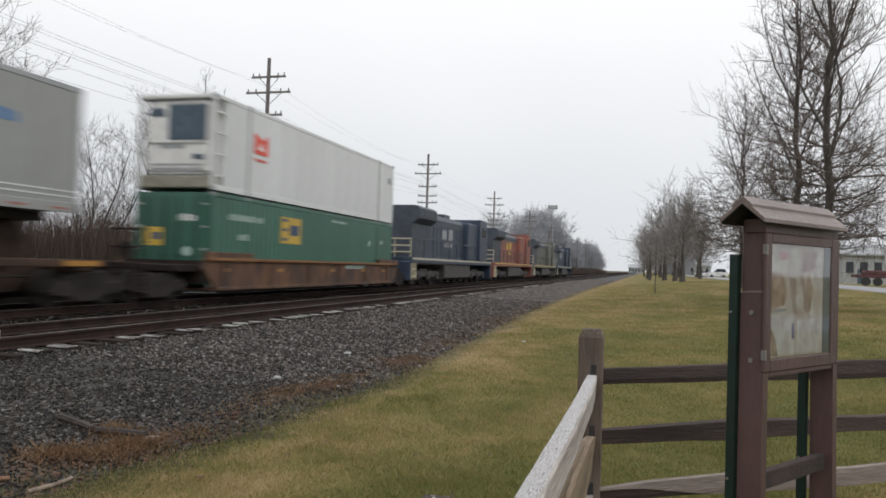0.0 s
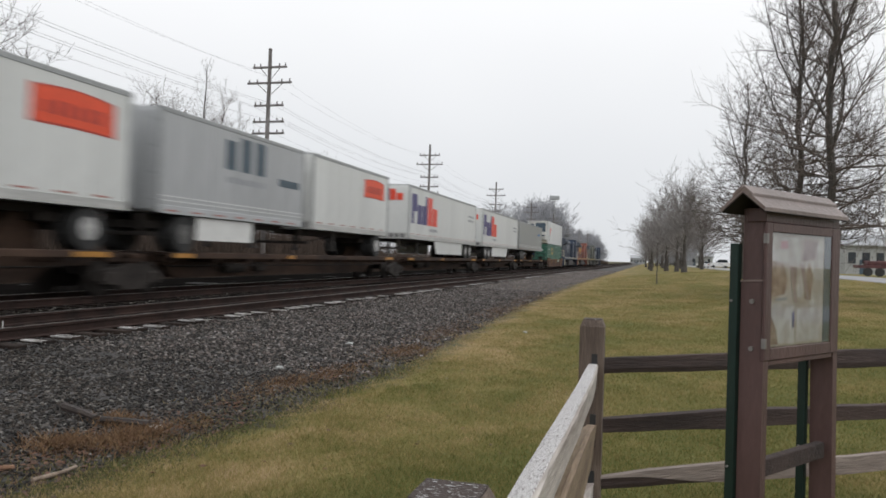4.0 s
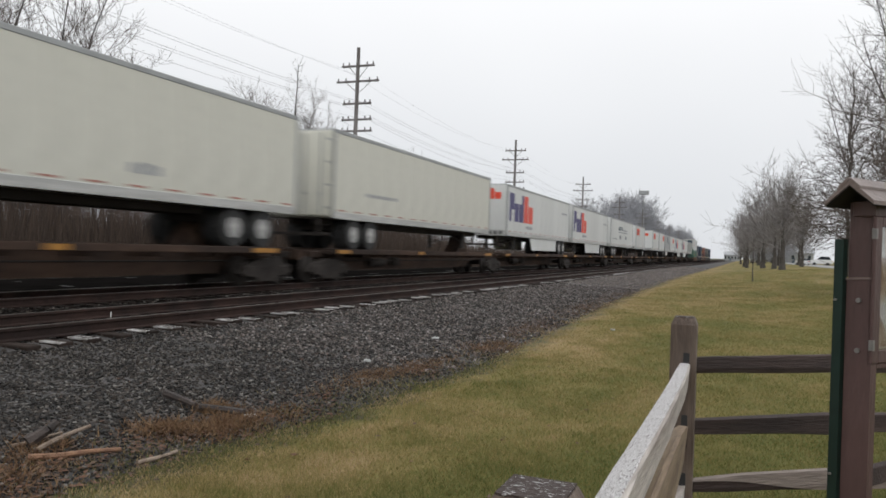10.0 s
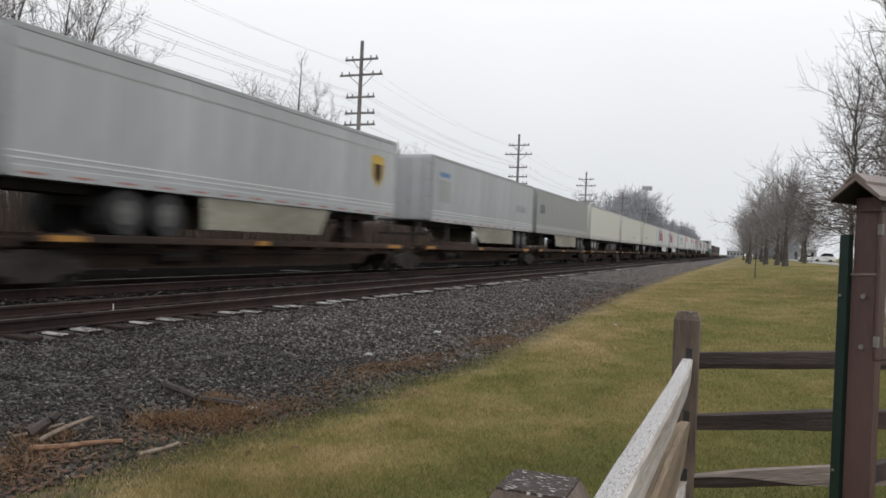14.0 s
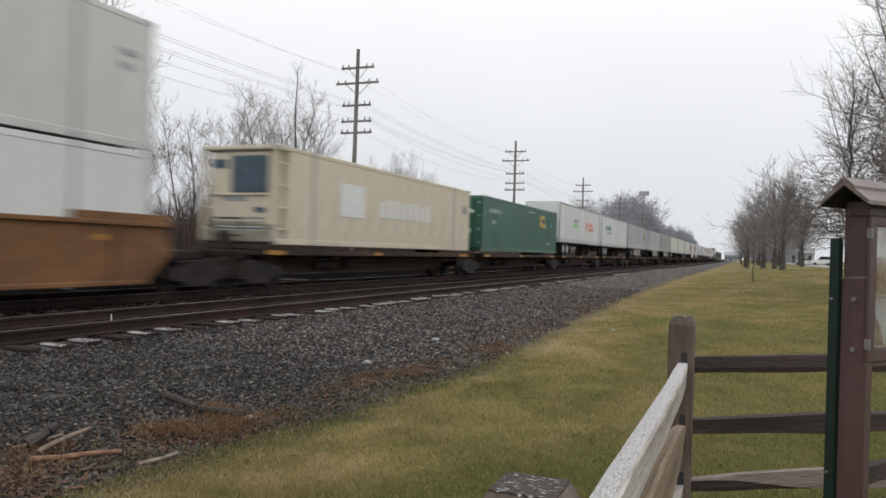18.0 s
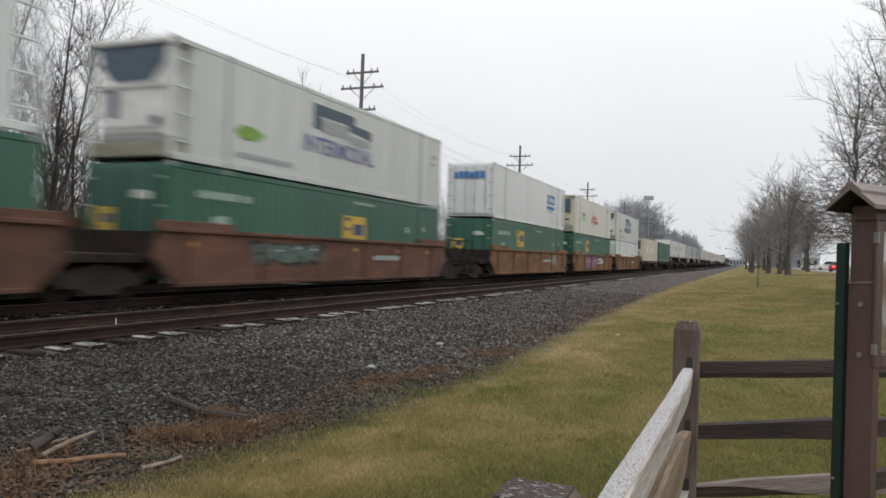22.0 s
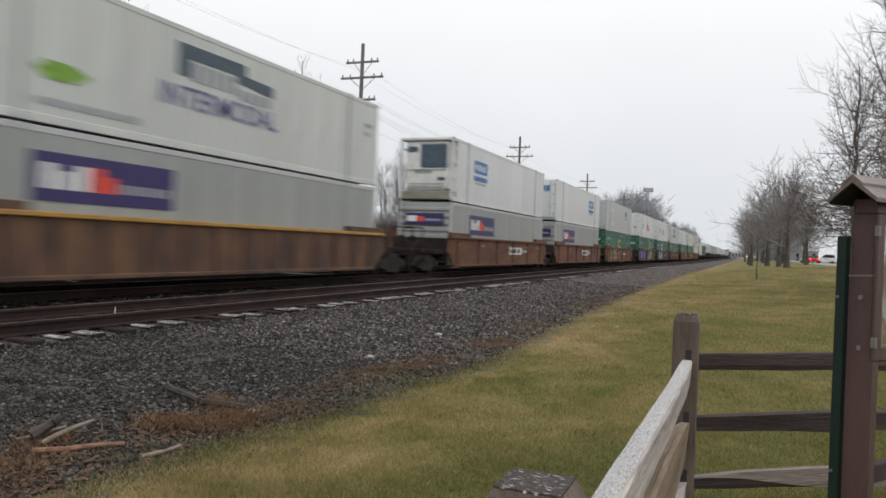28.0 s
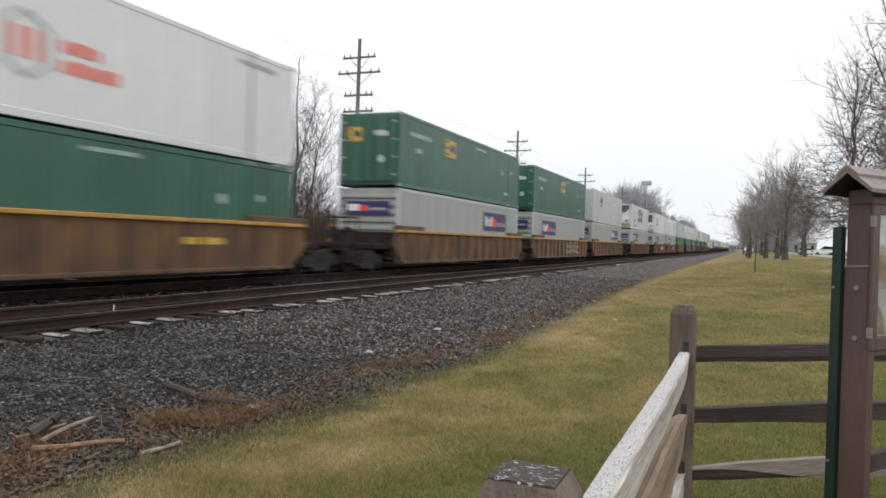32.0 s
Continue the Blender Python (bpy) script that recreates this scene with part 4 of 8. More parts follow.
def trailer(y0, skin, label, length=16.15, wheels_at="rear", skirt=False, tape=True, nose=False, base=1.10, slid=0.0, slant=0.5, group="trailers on the train"):
    """A dry-van semi-trailer. Its box floor is about a metre above the deck that carries it."""
    t = rolling("semi_trailer", y0, base, label, "semi-trailer", group)
    dull = skin in (M_GREYSKIN, M_DULLSKIN)
    z0, z1 = (1.02, 3.84) if dull else (0.985, 3.90)
    part("body", Mesh().box(-1.27, 1.27, 0.03, length - 0.02, z0 + 0.04, z1 - 0.03, 0.03), skin, t)
    for s in (-1, 1):
        n = max(7, int(length / 1.24))
        w = (length - 0.3) / n
        if s > 0:
            pd = panel_data(w, z1 - z0 - 0.34, skin, 0.020)
            for k in range(n):
                share("side_panel", pd, t, 1.262, 0.15 + k * w, z0 + 0.22)
        else:
            part("side_panel", Mesh().box(-1.282, -1.262, 0.15, length - 0.15, z0 + 0.22, z1 - 0.12), skin, t)
        a, b = sorted((s * 1.24, s * 1.295))
        part("top_rail", Mesh().box(a, b, 0.02, length, z1 - 0.13, z1, 0.012), M_GREYTRIM, t)
        part("bottom_rail", Mesh().box(a, b, 0.02, length, z0, z0 + 0.23, 0.012), skin if dull else M_SILVER, t)
        part("corner_post", Mesh().box(a, b, 0.0, 0.11, z0, z1, 0.012), M_GREYTRIM, t)
        part("corner_post", Mesh().box(a, b, length - 0.12, length + 0.004, z0, z1, 0.012), M_GREYTRIM, t)
    if dull:
        for zz in (0.34, 0.46):
            part("rub_rail", Mesh().box(1.282, 1.290, 0.12, length - 0.12, z0 + zz, z0 + zz + 0.03), M_CONT, t, "pale rub rail")
    if tape:
        for k in range(int(length / 1.15)):
            share("reflector_tape", TAPE, t, 1.295 if dull else 1.283, 0.4 + k * 1.15, z0 + (0.07 if dull else 0.26))
    part("roof", Mesh().box(-1.25, 1.25, 0.05, length - 0.05, z1 - 0.04, z1 + 0.01), M_GREYTRIM, t)
    part("floor_beam", Mesh().box(-0.55, -0.40, 0.2, length - 0.2, z0 - 0.18, z0 + 0.02).box(0.40, 0.55, 0.2, length - 0.2, z0 - 0.18, z0 + 0.02), M_IRON, t)
    if nose:
        u = part("reefer_unit", Mesh().box(-0.95, 0.95, -0.42, 0.03, z0 + 0.95, z1 - 0.15, 0.08), M_REEFER, t, "white refrigeration unit")
        part("grille", Mesh().box(-0.8, 0.8, -0.44, -0.42, z1 - 1.0, z1 - 0.3), M_GRILLE, u)
    else:
        if skin is M_WHITE:
            part("roller_door", Mesh().box(-1.14, 1.14, -0.02, 0.02, z0 + 0.34, z1 - 0.16, 0.006), skin, t, "plain white roller door")
            sl = part("rear_sill", Mesh().box(-1.26, 1.26, -0.03, 0.03, z0, z0 + 0.33, 0.01), M_SILVER, t, "dull silver sill")
            for k in range(7):
                part("sill_slot", Mesh().box(-1.08 + k * 0.32, -0.86 + k * 0.32, -0.036, -0.03, z0 + 0.07, z0 + 0.27), M_DARKSEAM, sl)
        else:
            box_doors(t, length, z0, z1, skin)
        part("bumper", Mesh().box(-1.15, 1.15, 0.0, 0.1, 0.42, 0.52, 0.01).box(-0.8, -0.7, 0.02, 0.1, 0.5, z0).box(0.7, 0.8, 0.02, 0.1, 0.5, z0), M_IRON, t)
    ax = (1.6 + slid, 2.85 + slid) if length > 12 else (1.3,)
    for a in ax:
        yy = a if wheels_at == "rear" else length - a
        for s in (-1, 1):
            w = share("wheel", BIG_TYRE, t, s * 1.08, yy, 0.5)
            share("hub", BIG_HUB if dull else PALE_HUB, w, 0.0, 0, 0, 0 if s > 0 else 180)
            share("inner_tyre", BIG_TYRE, w, -s * 0.33, 0, 0)
    yc = sum(ax) / len(ax)
    yc = yc if wheels_at == "rear" else length - yc
    part("suspension", Mesh().box(-0.75, 0.75, yc - 1.0, yc + 1.0, 0.62, 0.84, 0.02).box(-0.9, 0.9, yc - 0.05, yc + 0.05, 0.45, 0.6), M_IRON, t)
    yl = length - 2.9 if wheels_at == "rear" else 2.9
    for s in (-1, 1):
        part("landing_leg", Mesh().box(s * 0.85 - 0.07, s * 0.85 + 0.07, yl - 0.08, yl + 0.08, 0.25, z0, 0.01).box(s * 0.85 - 0.14, s * 0.85 + 0.14, yl - 0.14, yl + 0.14, 0.2, 0.26), M_LEG, t)
    part("leg_brace", Mesh().tube((-0.85, yl, 0.45), (0.85, yl, 0.8), 0.03, n=6).tube((0.85, yl, 0.45), (0.4, yl - 1.2, z0), 0.03, n=6), M_IRON, t)
    if skirt:
        ya, yb = (4.0 + slid, 11.0 + 0.3 * slid) if wheels_at == "rear" else (length - 11.0, length - 4.0)
        for s in (-1, 1):
            part("side_skirt", Mesh().prism([(ya, z0), (ya + 0.05, 0.22), (yb - 0.55, 0.22), (yb, z0)] if wheels_at == "rear" else [(ya, z0), (ya + slant, 0.22), (yb - 0.05, 0.22), (yb, z0)], "x", *sorted((s * 1.235, s * 1.25))), skin if skin == M_WHITE else M_SKIRT, t, "dusty side skirt")
    return t


# ---- train: cars ----


def spine_car(y_list, label):
    """An articulated car of low spine platforms. y_list: where the joints between platforms lie, from rear to front."""
    c = rolling("spine_car", y_list[0], 0.0, label, "railway car", "spine cars")
    o = y_list[0]
    for a, b in zip(y_list, y_list[1:]):
        a, b = a - o, b - o
        p = part("platform", Mesh().prism([(a + 0.35, 0.72), (a + 2.0, 0.72), (a + 2.7, 0.36), (b - 2.7, 0.36), (b - 2.0, 0.72), (b - 0.35, 0.72), (b - 0.35, 1.06), (a + 0.35, 1.06)], "x", -0.42, 0.42), M_SPINE, c)
        m = Mesh()
        for s in (-1, 1):
            m.box(s * 1.22 - 0.10, s * 1.22 + 0.10, a + 1.3, b - 1.0, 0.93, 1.10, 0.015)
        part("side_runner", m, M_SPINE, p)
        k = a + 1.5
        while k < b - 1.0:
            share("cross_bearer", BEARER, p, 0, k, 0)
            k += 1.9
        m = Mesh()
        for s in (-1, 1):
            m.box(s * 0.95 - 0.33, s * 0.95 + 0.33, a + 1.3, a + 4.9, 1.055, 1.095, 0.01)
        part("wheel_pan", m, M_SPINE, p)
        part("hitch", Mesh().prism([(b - 3.9, 1.06), (b - 2.2, 1.06), (b - 2.6, 1.95), (b - 3.0, 1.95)], "x", -0.32, 0.32).box(-0.5, 0.5, b - 3.1, b - 2.5, 1.9, 2.05, 0.02), M_SPINE, p)
        for yy, l in ((a + 1.35, 0.9), (b - 2.3, 1.1), (a + 8.0, 0.5)):
            part("reflector", Mesh().box(1.32, 1.326, yy, yy + l, 0.95, 1.07), M_REFLECT, p)
        part("brake_gear", Mesh().tube((0.55, a + 5, 0.62), (0.55, a + 6.2, 0.62), 0.16, n=10).box(-0.1, 0.7, a + 7, a + 7.5, 0.5, 0.8, 0.03).tube((0.6, a + 2, 0.7), (0.6, b - 2, 0.7), 0.025, n=5), M_IRON, p)
    for k, y in enumerate(y_list):
        y -= o
        e = 1.3 if k == 0 else (-1.3 if k == len(y_list) - 1 else 0.0)
        bogie(c, y + e)
        part("end_beam", Mesh().box(-0.75, 0.75, y + e - 0.55, y + e + 0.55, 0.80, 1.02, 0.03).box(-1.25, 1.25, y + e - 0.12, y + e + 0.12, 0.92, 1.04, 0.02), M_SPINE, c)
        if e:
            part("coupler", Mesh().box(-0.12, 0.12, min(y, y + e), max(y, y + e) + 0.2, 0.78, 0.98, 0.02), M_IRON, c)
    return c


def well_car(rears, paint, label, top=1.64, ribs=False, rail=None, length=16.15, marks=()):
    """A well car: rears are where each load's rear end stands, from rear to front."""
    o = rears[0] - 3.6
    c = rolling("well_car", o, 0.0, label, "railway car", "well cars")
    rail = rail or paint
    rib = Mesh().box(0, 0.065, 0, 0.10, 0, top - 0.46, 0.01).data("side_rib", paint)
    for n, r in enumerate(rears):
        a, b = r - 0.42 - o, r + length + 0.42 - o
        for s in (-1, 1):
            x0, x1 = sorted((s * 1.38, s * 1.45))
            side = part("well_side", Mesh().prism([(a + 0.1, top - 0.05), (a - 0.15, 0.95), (a + 0.55, 0.34), (b - 0.55, 0.34), (b + 0.15, 0.95), (b - 0.1, top - 0.05)], "x", x0, x1), paint, c)
            xt0, xt1 = sorted((s * 1.34, s * 1.53))
            part("top_chord", Mesh().box(xt0, xt1, a, b, top - 0.10, top, 0.015), rail, side)
            part("bottom_chord", Mesh().box(xt0, xt1, a + 0.6, b - 0.6, 0.27, 0.37, 0.015), paint, side)
            step = 1.15 if ribs else 2.9
            k = a + 0.9
            while k < b - 0.6 and s > 0:
                share("side_rib", rib, side, 1.45, k, 0.36)
                k += step
            # raised guides at the ends, where the load drops in
            for ya, yb in ((a, a + 2.6), (b - 2.6, b)):
                part("end_guide", Mesh().box(xt0, xt1 - 0.02, ya, yb, top - 0.02, top + 0.17, 0.015), paint, side)
            if ribs:
                k = a + 0.5
                while k < b - 1 and s > 0:
                    part("yellow_stripe", Mesh().box(xt1, xt1 + 0.004, k, k + 0.55, top - 0.085, top - 0.02), M_REFLECT, side)
                    k += 2.1
            elif s > 0:
                for k in (0.9, 4.4, 8.9, 12.2, 14.9):
                    part("reflector", Mesh().box(1.45, 1.456, a + k, a + k + 0.32, top - 0.42, top - 0.30), M_REFLECT, side)
                bars(side, M_PALEINK, 1.452, a + 10.4, a + 12.6, 0.95, 1.12, 12)
        part("well_floor", Mesh().box(-1.38, 1.38, a + 0.5, b - 0.5, 0.27, 0.33), paint, c)
        for ya, yb, d in ((a - 1.2, a + 0.05, -1), (b - 0.05, b + 1.2, 1)):
            pl = part("end_platform", Mesh().box(-1.25, 1.25, ya, yb, 0.82, 1.02, 0.02).box(-0.3, 0.3, ya - 0.35, yb + 0.35, 0.70, 0.98, 0.02), M_ENDGRIME, c)
            part("bulkhead", Mesh().box(-1.36, 1.36, (a if d < 0 else b - 0.06), (a + 0.06 if d < 0 else b), 0.5, top - 0.1), M_ENDGRIME, pl)
    ys = [rears[0] - o - 2.0]
    for r0, r1 in zip(rears, rears[1:]):
        ys.append((r0 + length + r1) / 2 - o)
    ys.append(rears[-1] + length + 2.0 - o)
    for k, y in enumerate(ys):
        bogie(c, y)
    rail = M_ENDGRIME
    for y, s in ((ys[0] - 0.4, -1), (ys[-1] + 0.4, 1)):
        e = part("end_sill", Mesh().box(-0.35, 0.35, y - 0.9, y + 0.9, 0.74, 1.02, 0.02).box(-1.4, 1.4, y + s * 0.75 - 0.1, y + s * 0.75 + 0.1, 0.9, 1.06, 0.02), rail, c)
        part("grab_iron", Mesh().tube((1.35, y + s * 0.8, 1.0), (1.35, y + s * 0.8, 1.9), 0.025, n=6).tube((0.5, y + s * 0.8, 1.0), (0.5, y + s * 0.8, 1.9), 0.025, n=6).tube((0.5, y + s * 0.8, 1.9), (1.35, y + s * 0.8, 1.9), 0.025, n=6)
             .tube((0.5, y + s * 0.8, 1.45), (1.35, y + s * 0.8, 1.45), 0.025, n=6), rail, e)
        part("step_ladder", Mesh().box(1.28, 1.40, y + s * 0.55, y + s * 0.6, 0.35, 1.0).box(1.28, 1.40, y + s * 0.95, y + s * 1.0, 0.35, 1.0).box(1.28, 1.40, y + s * 0.6, y + s * 0.95, 0.4, 0.44).box(1.28, 1.40, y + s * 0.6, y + s * 0.95, 0.66, 0.70), rail, e)
        part("coupler", Mesh().box(-0.14, 0.14, y + min(0, s * 1.7), y + max(0, s * 1.7), 0.76, 0.98, 0.03), M_IRON, c)
        part("hand_brake", Mesh().tube((0.9, y + s * 0.7, 1.35), (0.9, y + s * 0.78, 1.35), 0.24, n=14), M_IRON, e)
    return c


def graffiti(car, material, y0, y1, z0, z1, seed, n=5, label="spray-painted shapes", x=1.453, rim=None, strokes=False):
    """Sprayed lettering that cannot be read: swollen, overlapping shapes with a rim, dark counters and pale glints."""
    rnd = random.Random(seed)
    w, h = (y1 - y0) / n, z1 - z0
    rim = rim or (M_BLACK if material is M_GRAFDARK else M_GRAFDARK)

    def blob(cy, cz, a, b, lift, lean, sides=16):
        pts, ph = [], rnd.random() * 6.28
        for k in range(sides):
            t = 2 * math.pi * k / sides
            q = 1 + 0.16 * math.sin(2 * t + ph) + 0.12 * math.sin(3 * t + 2 * ph) + rnd.gauss(0, 0.03)
            cc, sn = math.cos(t), math.sin(t)
            zz = b * math.copysign(abs(sn) ** 0.7, sn) * q
            pts.append((cy + a * math.copysign(abs(cc) ** 0.7, cc) * q + lean * zz, min(z1 + 0.04, max(z0 - 0.04, cz + zz))))
        return Mesh().prism(pts, "x", x + lift, x + lift + 0.002)

    if strokes:
        for k in range(n):
            a, m = y0 + k * w, Mesh()
            m.prism([(a, z0), (a + 0.24 * w, z0), (a + 0.27 * w, z1), (a + 0.03 * w, z1)], "x", x, x + 0.003)
            for j in range(2 + k % 2):
                za, zb = z0 + h * (0.05 + 0.38 * j), z0 + h * (0.05 + 0.38 * j + rnd.uniform(-0.12, 0.3))
                m.prism([(a + 0.2 * w, za), (a + 0.82 * w, zb), (a + 0.84 * w, zb + 0.2 * h), (a + 0.2 * w, za + 0.19 * h)], "x", x + 0.001 * (j + 1), x + 0.004 + 0.001 * j)
            part("graffiti_letter", m, material, car, label)
        return
    for k in range(n):
        cy, cz, lean, d = y0 + (k + 0.5) * w, (z0 + z1) / 2 + rnd.uniform(-0.06, 0.06) * h, rnd.uniform(-0.3, 0.3), 0.0024 * (k % 2)
        a, b = w * rnd.uniform(0.52, 0.62), h * rnd.uniform(0.43, 0.5)
        part("graffiti_rim", blob(cy, cz, a, b, d, lean), rim, car)
        part("graffiti_shape", blob(cy, cz, a * 0.86, b * 0.86, d + 0.006, lean), material, car, label)
        for _ in range(2):
            part("graffiti_counter", blob(cy + rnd.uniform(-0.4, 0.4) * a, cz + rnd.uniform(-0.45, 0.45) * b, a * rnd.uniform(0.10, 0.28), b * rnd.uniform(0.08, 0.22), d + 0.0105, lean, 8), rim, car)
        part("graffiti_glint", blob(cy + rnd.uniform(-0.5, 0.5) * a, cz + rnd.uniform(0.1, 0.5) * b, a * 0.18, b * 0.08, d + 0.014, lean, 7), M_WHITEINK, car)


def locomotive(y0, body, roof, stripe, label, logo=None):
    """A six-axle road locomotive, cab to the front, long hood towards the rear."""
    c = rolling("locomotive", y0, 0.0, label, "locomotive", "locomotives")
    L = 22.3
    part("frame", Mesh().box(-1.5, 1.5, 0.5, L - 0.5, 1.30, 1.62, 0.03), body, c)
    part("sill_stripe", Mesh().box(1.5, 1.506, 0.6, L - 0.6, 1.50, 1.58), stripe, c)
    part("long_hood", Mesh().prism([(-0.95, 1.62), (0.95, 1.62), (0.95, 4.05), (0.70, 4.35), (-0.70, 4.35), (-0.95, 4.05)], "y", 5.6, L - 5.2), body, c)
    part("radiator", Mesh().prism([(-1.0, 1.62), (1.0, 1.62), (1.0, 3.55), (1.40, 3.85), (1.40, 4.40), (1.2, 4.55), (-1.2, 4.55), (-1.40, 4.40), (-1.40, 3.85), (-1.0, 3.55)], "y", 1.9, 5.6), roof, c, "flared radiator with fins")
    door = Mesh().box(0, 0.022, 0, 0.7, 1.8, 3.66, 0.01).data("hood_door", body)
    for k in range(12):
        share("hood_door", door, c, 0.953, 6.4 + k * 0.85, 0)
    fin = Mesh().box(0, 0.015, 0, 0.22, 3.90, 4.36).data("radiator_fin", M_LOCODARKGREY)
    for k in range(10):
        share("radiator_fin", fin, c, 1.40, 2.1 + k * 0.34, 0)
    part("hood_roof", Mesh().prism([(-0.97, 3.72), (0.97, 3.72), (0.97, 4.06), (0.71, 4.37), (-0.71, 4.37), (-0.97, 4.06)], "y", 5.65, L - 5.25), M_LOCODARKGREY, c, "dark sooty roof")
    part("exhaust_stack", Mesh().box(-0.5, 0.5, 10.5, 12.0, 4.34, 4.65, 0.05), roof, c)
    part("roof_fan", Mesh().tube((0, 8.0, 4.34), (0, 8.0, 4.5), 0.55, n=16), roof, c)
    part("equipment_box", Mesh().box(-1.35, 1.35, L - 8.2, L - 5.2, 1.62, 4.3, 0.08), body, c)
    cab = part("cab", Mesh().prism([(L - 5.2, 1.62), (L - 2.6, 1.62), (L - 2.6, 3.3), (L - 3.0, 4.55), (L - 3.4, 4.70), (L - 5.2, 4.70)], "x", -1.55, 1.55), body, c)
    part("side_window", Mesh().box(1.55, 1.557, L - 4.7, L - 3.9, 3.45, 4.15).box(1.55, 1.557, L - 3.8, L - 3.1, 3.45, 4.1), M_GLASSDARK, cab)
    part("nose", Mesh().box(-0.95, 0.95, L - 2.6, L - 1.2, 1.62, 3.2, 0.12), body, c)
    part("fuel_tank", Mesh().prism([(-1.4, 0.45), (-1.1, 0.3), (1.1, 0.3), (1.4, 0.45), (1.4, 1.25), (-1.4, 1.25)], "y", 7.6, 14.6), M_LOCOIRON, c)
    for a in (2.4, L - 6.6):
        t = part("truck_frame", Mesh().box(0.95, 1.2, a - 0.5, a + 4.6, 0.5, 0.85, 0.05).box(-1.2, -0.95, a - 0.5, a + 4.6, 0.5, 0.85, 0.05).box(-1.0, 1.0, a + 1.2, a + 2.8, 0.55, 1.0, 0.04), M_LOCOIRON, c)
        for k in range(3):
            for s in (-1, 1):
                w = share("wheel", WHEEL, t, s * 0.7525, a + 0.1 + k * 1.95, 0.52)
                w.scale = (1, 1.22, 1.22)
            part("axle_box", Mesh().box(1.15, 1.32, a - 0.08 + k * 1.95, a + 0.28 + k * 1.95, 0.38, 0.7, 0.03), M_LOCOIRON, t)
    rail = Mesh()
    for k in range(9):
        yy = 1.0 + k * (L - 7.5) / 8
        rail.tube((1.45, yy, 1.6), (1.45, yy, 2.65), 0.025, n=5)
    rail.tube((1.45, 1.0, 2.65), (1.45, L - 6.5, 2.65), 0.028, n=5)
    part("handrail", rail, M_LOCODARKGREY, c)
    er = Mesh()
    for x in (-1.35, -0.45, 0.45, 1.35):
        er.tube((x, 0.62, 1.6), (x, 0.62, 2.65), 0.028, n=5)
    for zz in (1.9, 2.25, 2.62):
        er.box(-1.35, 1.35, 0.59, 0.65, zz - 0.035, zz + 0.035)
    part("end_rail", er, M_CREAMRAIL, c, "pale end railing")
    part("step_well", Mesh().box(1.25, 1.5, 0.55, 0.62, 0.4, 1.5).box(1.25, 1.5, 1.25, 1.32, 0.4, 1.5).box(1.25, 1.5, 0.62, 1.25, 0.55, 0.6).box(1.25, 1.5, 0.62, 1.25, 0.95, 1.0), M_CREAMRAIL, c)
    for a, b, z0 in ((0.42, 0.56, 0.35), (L - 0.56, L - 0.4, 0.2)):
        part("pilot", Mesh().box(-1.45, 1.45, a, b, z0, 1.4, 0.04), body, c)
    for a, b in ((-0.3, 0.5), (L - 0.5, L + 0.3)):
        part("coupler", Mesh().box(-0.14, 0.14, a, b, 0.76, 0.98, 0.03), M_LOCOIRON, c)
    if logo:
        bars(c, logo, 0.976, 8.4, 11.6, 2.9, 3.6, 2)
        bars(c, logo, 0.976, 9.0, 11.2, 2.4, 2.75, 3)
    return c


BLACK_LOCO = "navy-black six-axle diesel locomotive with pale railings"
locomotive(37.9, M_LOCOBLACK, M_LOCODARKGREY, M_CREAMRAIL, BLACK_LOCO, M_GREYINK)
locomotive(60.7, M_LOCOORANGE, M_LOCODARKGREY, M_LOGOYEL, "orange six-axle diesel locomotive with dark roof", M_LOGOYEL)
locomotive(83.5, M_LOCOOLIVE, M_LOCODARKGREY, M_LOGOYEL, "dull olive-grey six-axle diesel locomotive", None)
locomotive(106.3, M_LOCOBLACK, M_LOCODARKGREY, M_CREAMRAIL, BLACK_LOCO, M_GREYINK)

# the first stack behind the locomotives
w0 = well_car([19.38], M_DARKWELL, "rust-brown low well car with yellow patches", top=1.24, rail=M_RUSTBROWN)
c = container(19.38, 0.36, M_GREEN, "green steel container low in the well", "doors", corr=True)
green_marks(c)
c = container(19.38, 3.24, M_CONT, "white refrigerated container with a red mark, stacked on top", "reefer")
part("logo", Mesh().prism([(2.35, 1.42), (3.25, 1.42), (3.25, 2.12), (2.9, 1.9), (2.35, 2.1)], "x", HALF + 0.001, HALF + 0.006), M_ORANGERED, c, "red angular mark")
part("logo_gap", Mesh().prism([(2.55, 1.55), (3.0, 1.55), (2.8, 1.82)], "x", HALF + 0.006, HALF + 0.010), M_WHITEINK, c)
bars(c, M_ORANGERED, HALF + 0.001, 2.35, 3.25, 1.18, 1.28, 6)
bars(c, M_GREYINK, HALF + 0.001, 15.3, 15.8, 1.9, 2.2, 3)

# trailers on spine platforms
U = {}
U[1] = trailer(-2.06, M_DULLSKIN, "grey aluminium semi-trailer with a faded blue mark")
bars(U[1], M_BLUE, 1.283, 12.8, 14.4, 2.75, 3.0, 7)
block(U[1], "pale_panel", M_CONTGREY, 1.283, 12.6, 14.6, 1.5, 2.6)
WORD = "white semi-trailer with a purple and orange wordmark"
U[2] = trailer(-19.28, M_WHITE, WORD, skirt=True)
wordmark(U[2], 1.284, 0.45, 1.62, 1.85, M_PURPLE, M_ORANGERED)
wordmark(U[2], 0, -0.95, 0.60, 3.05, M_PURPLE, M_ORANGERED, rear=-0.035)
U[3] = trailer(-37.69, M_WHITE, WORD, wheels_at="front", skirt=True)
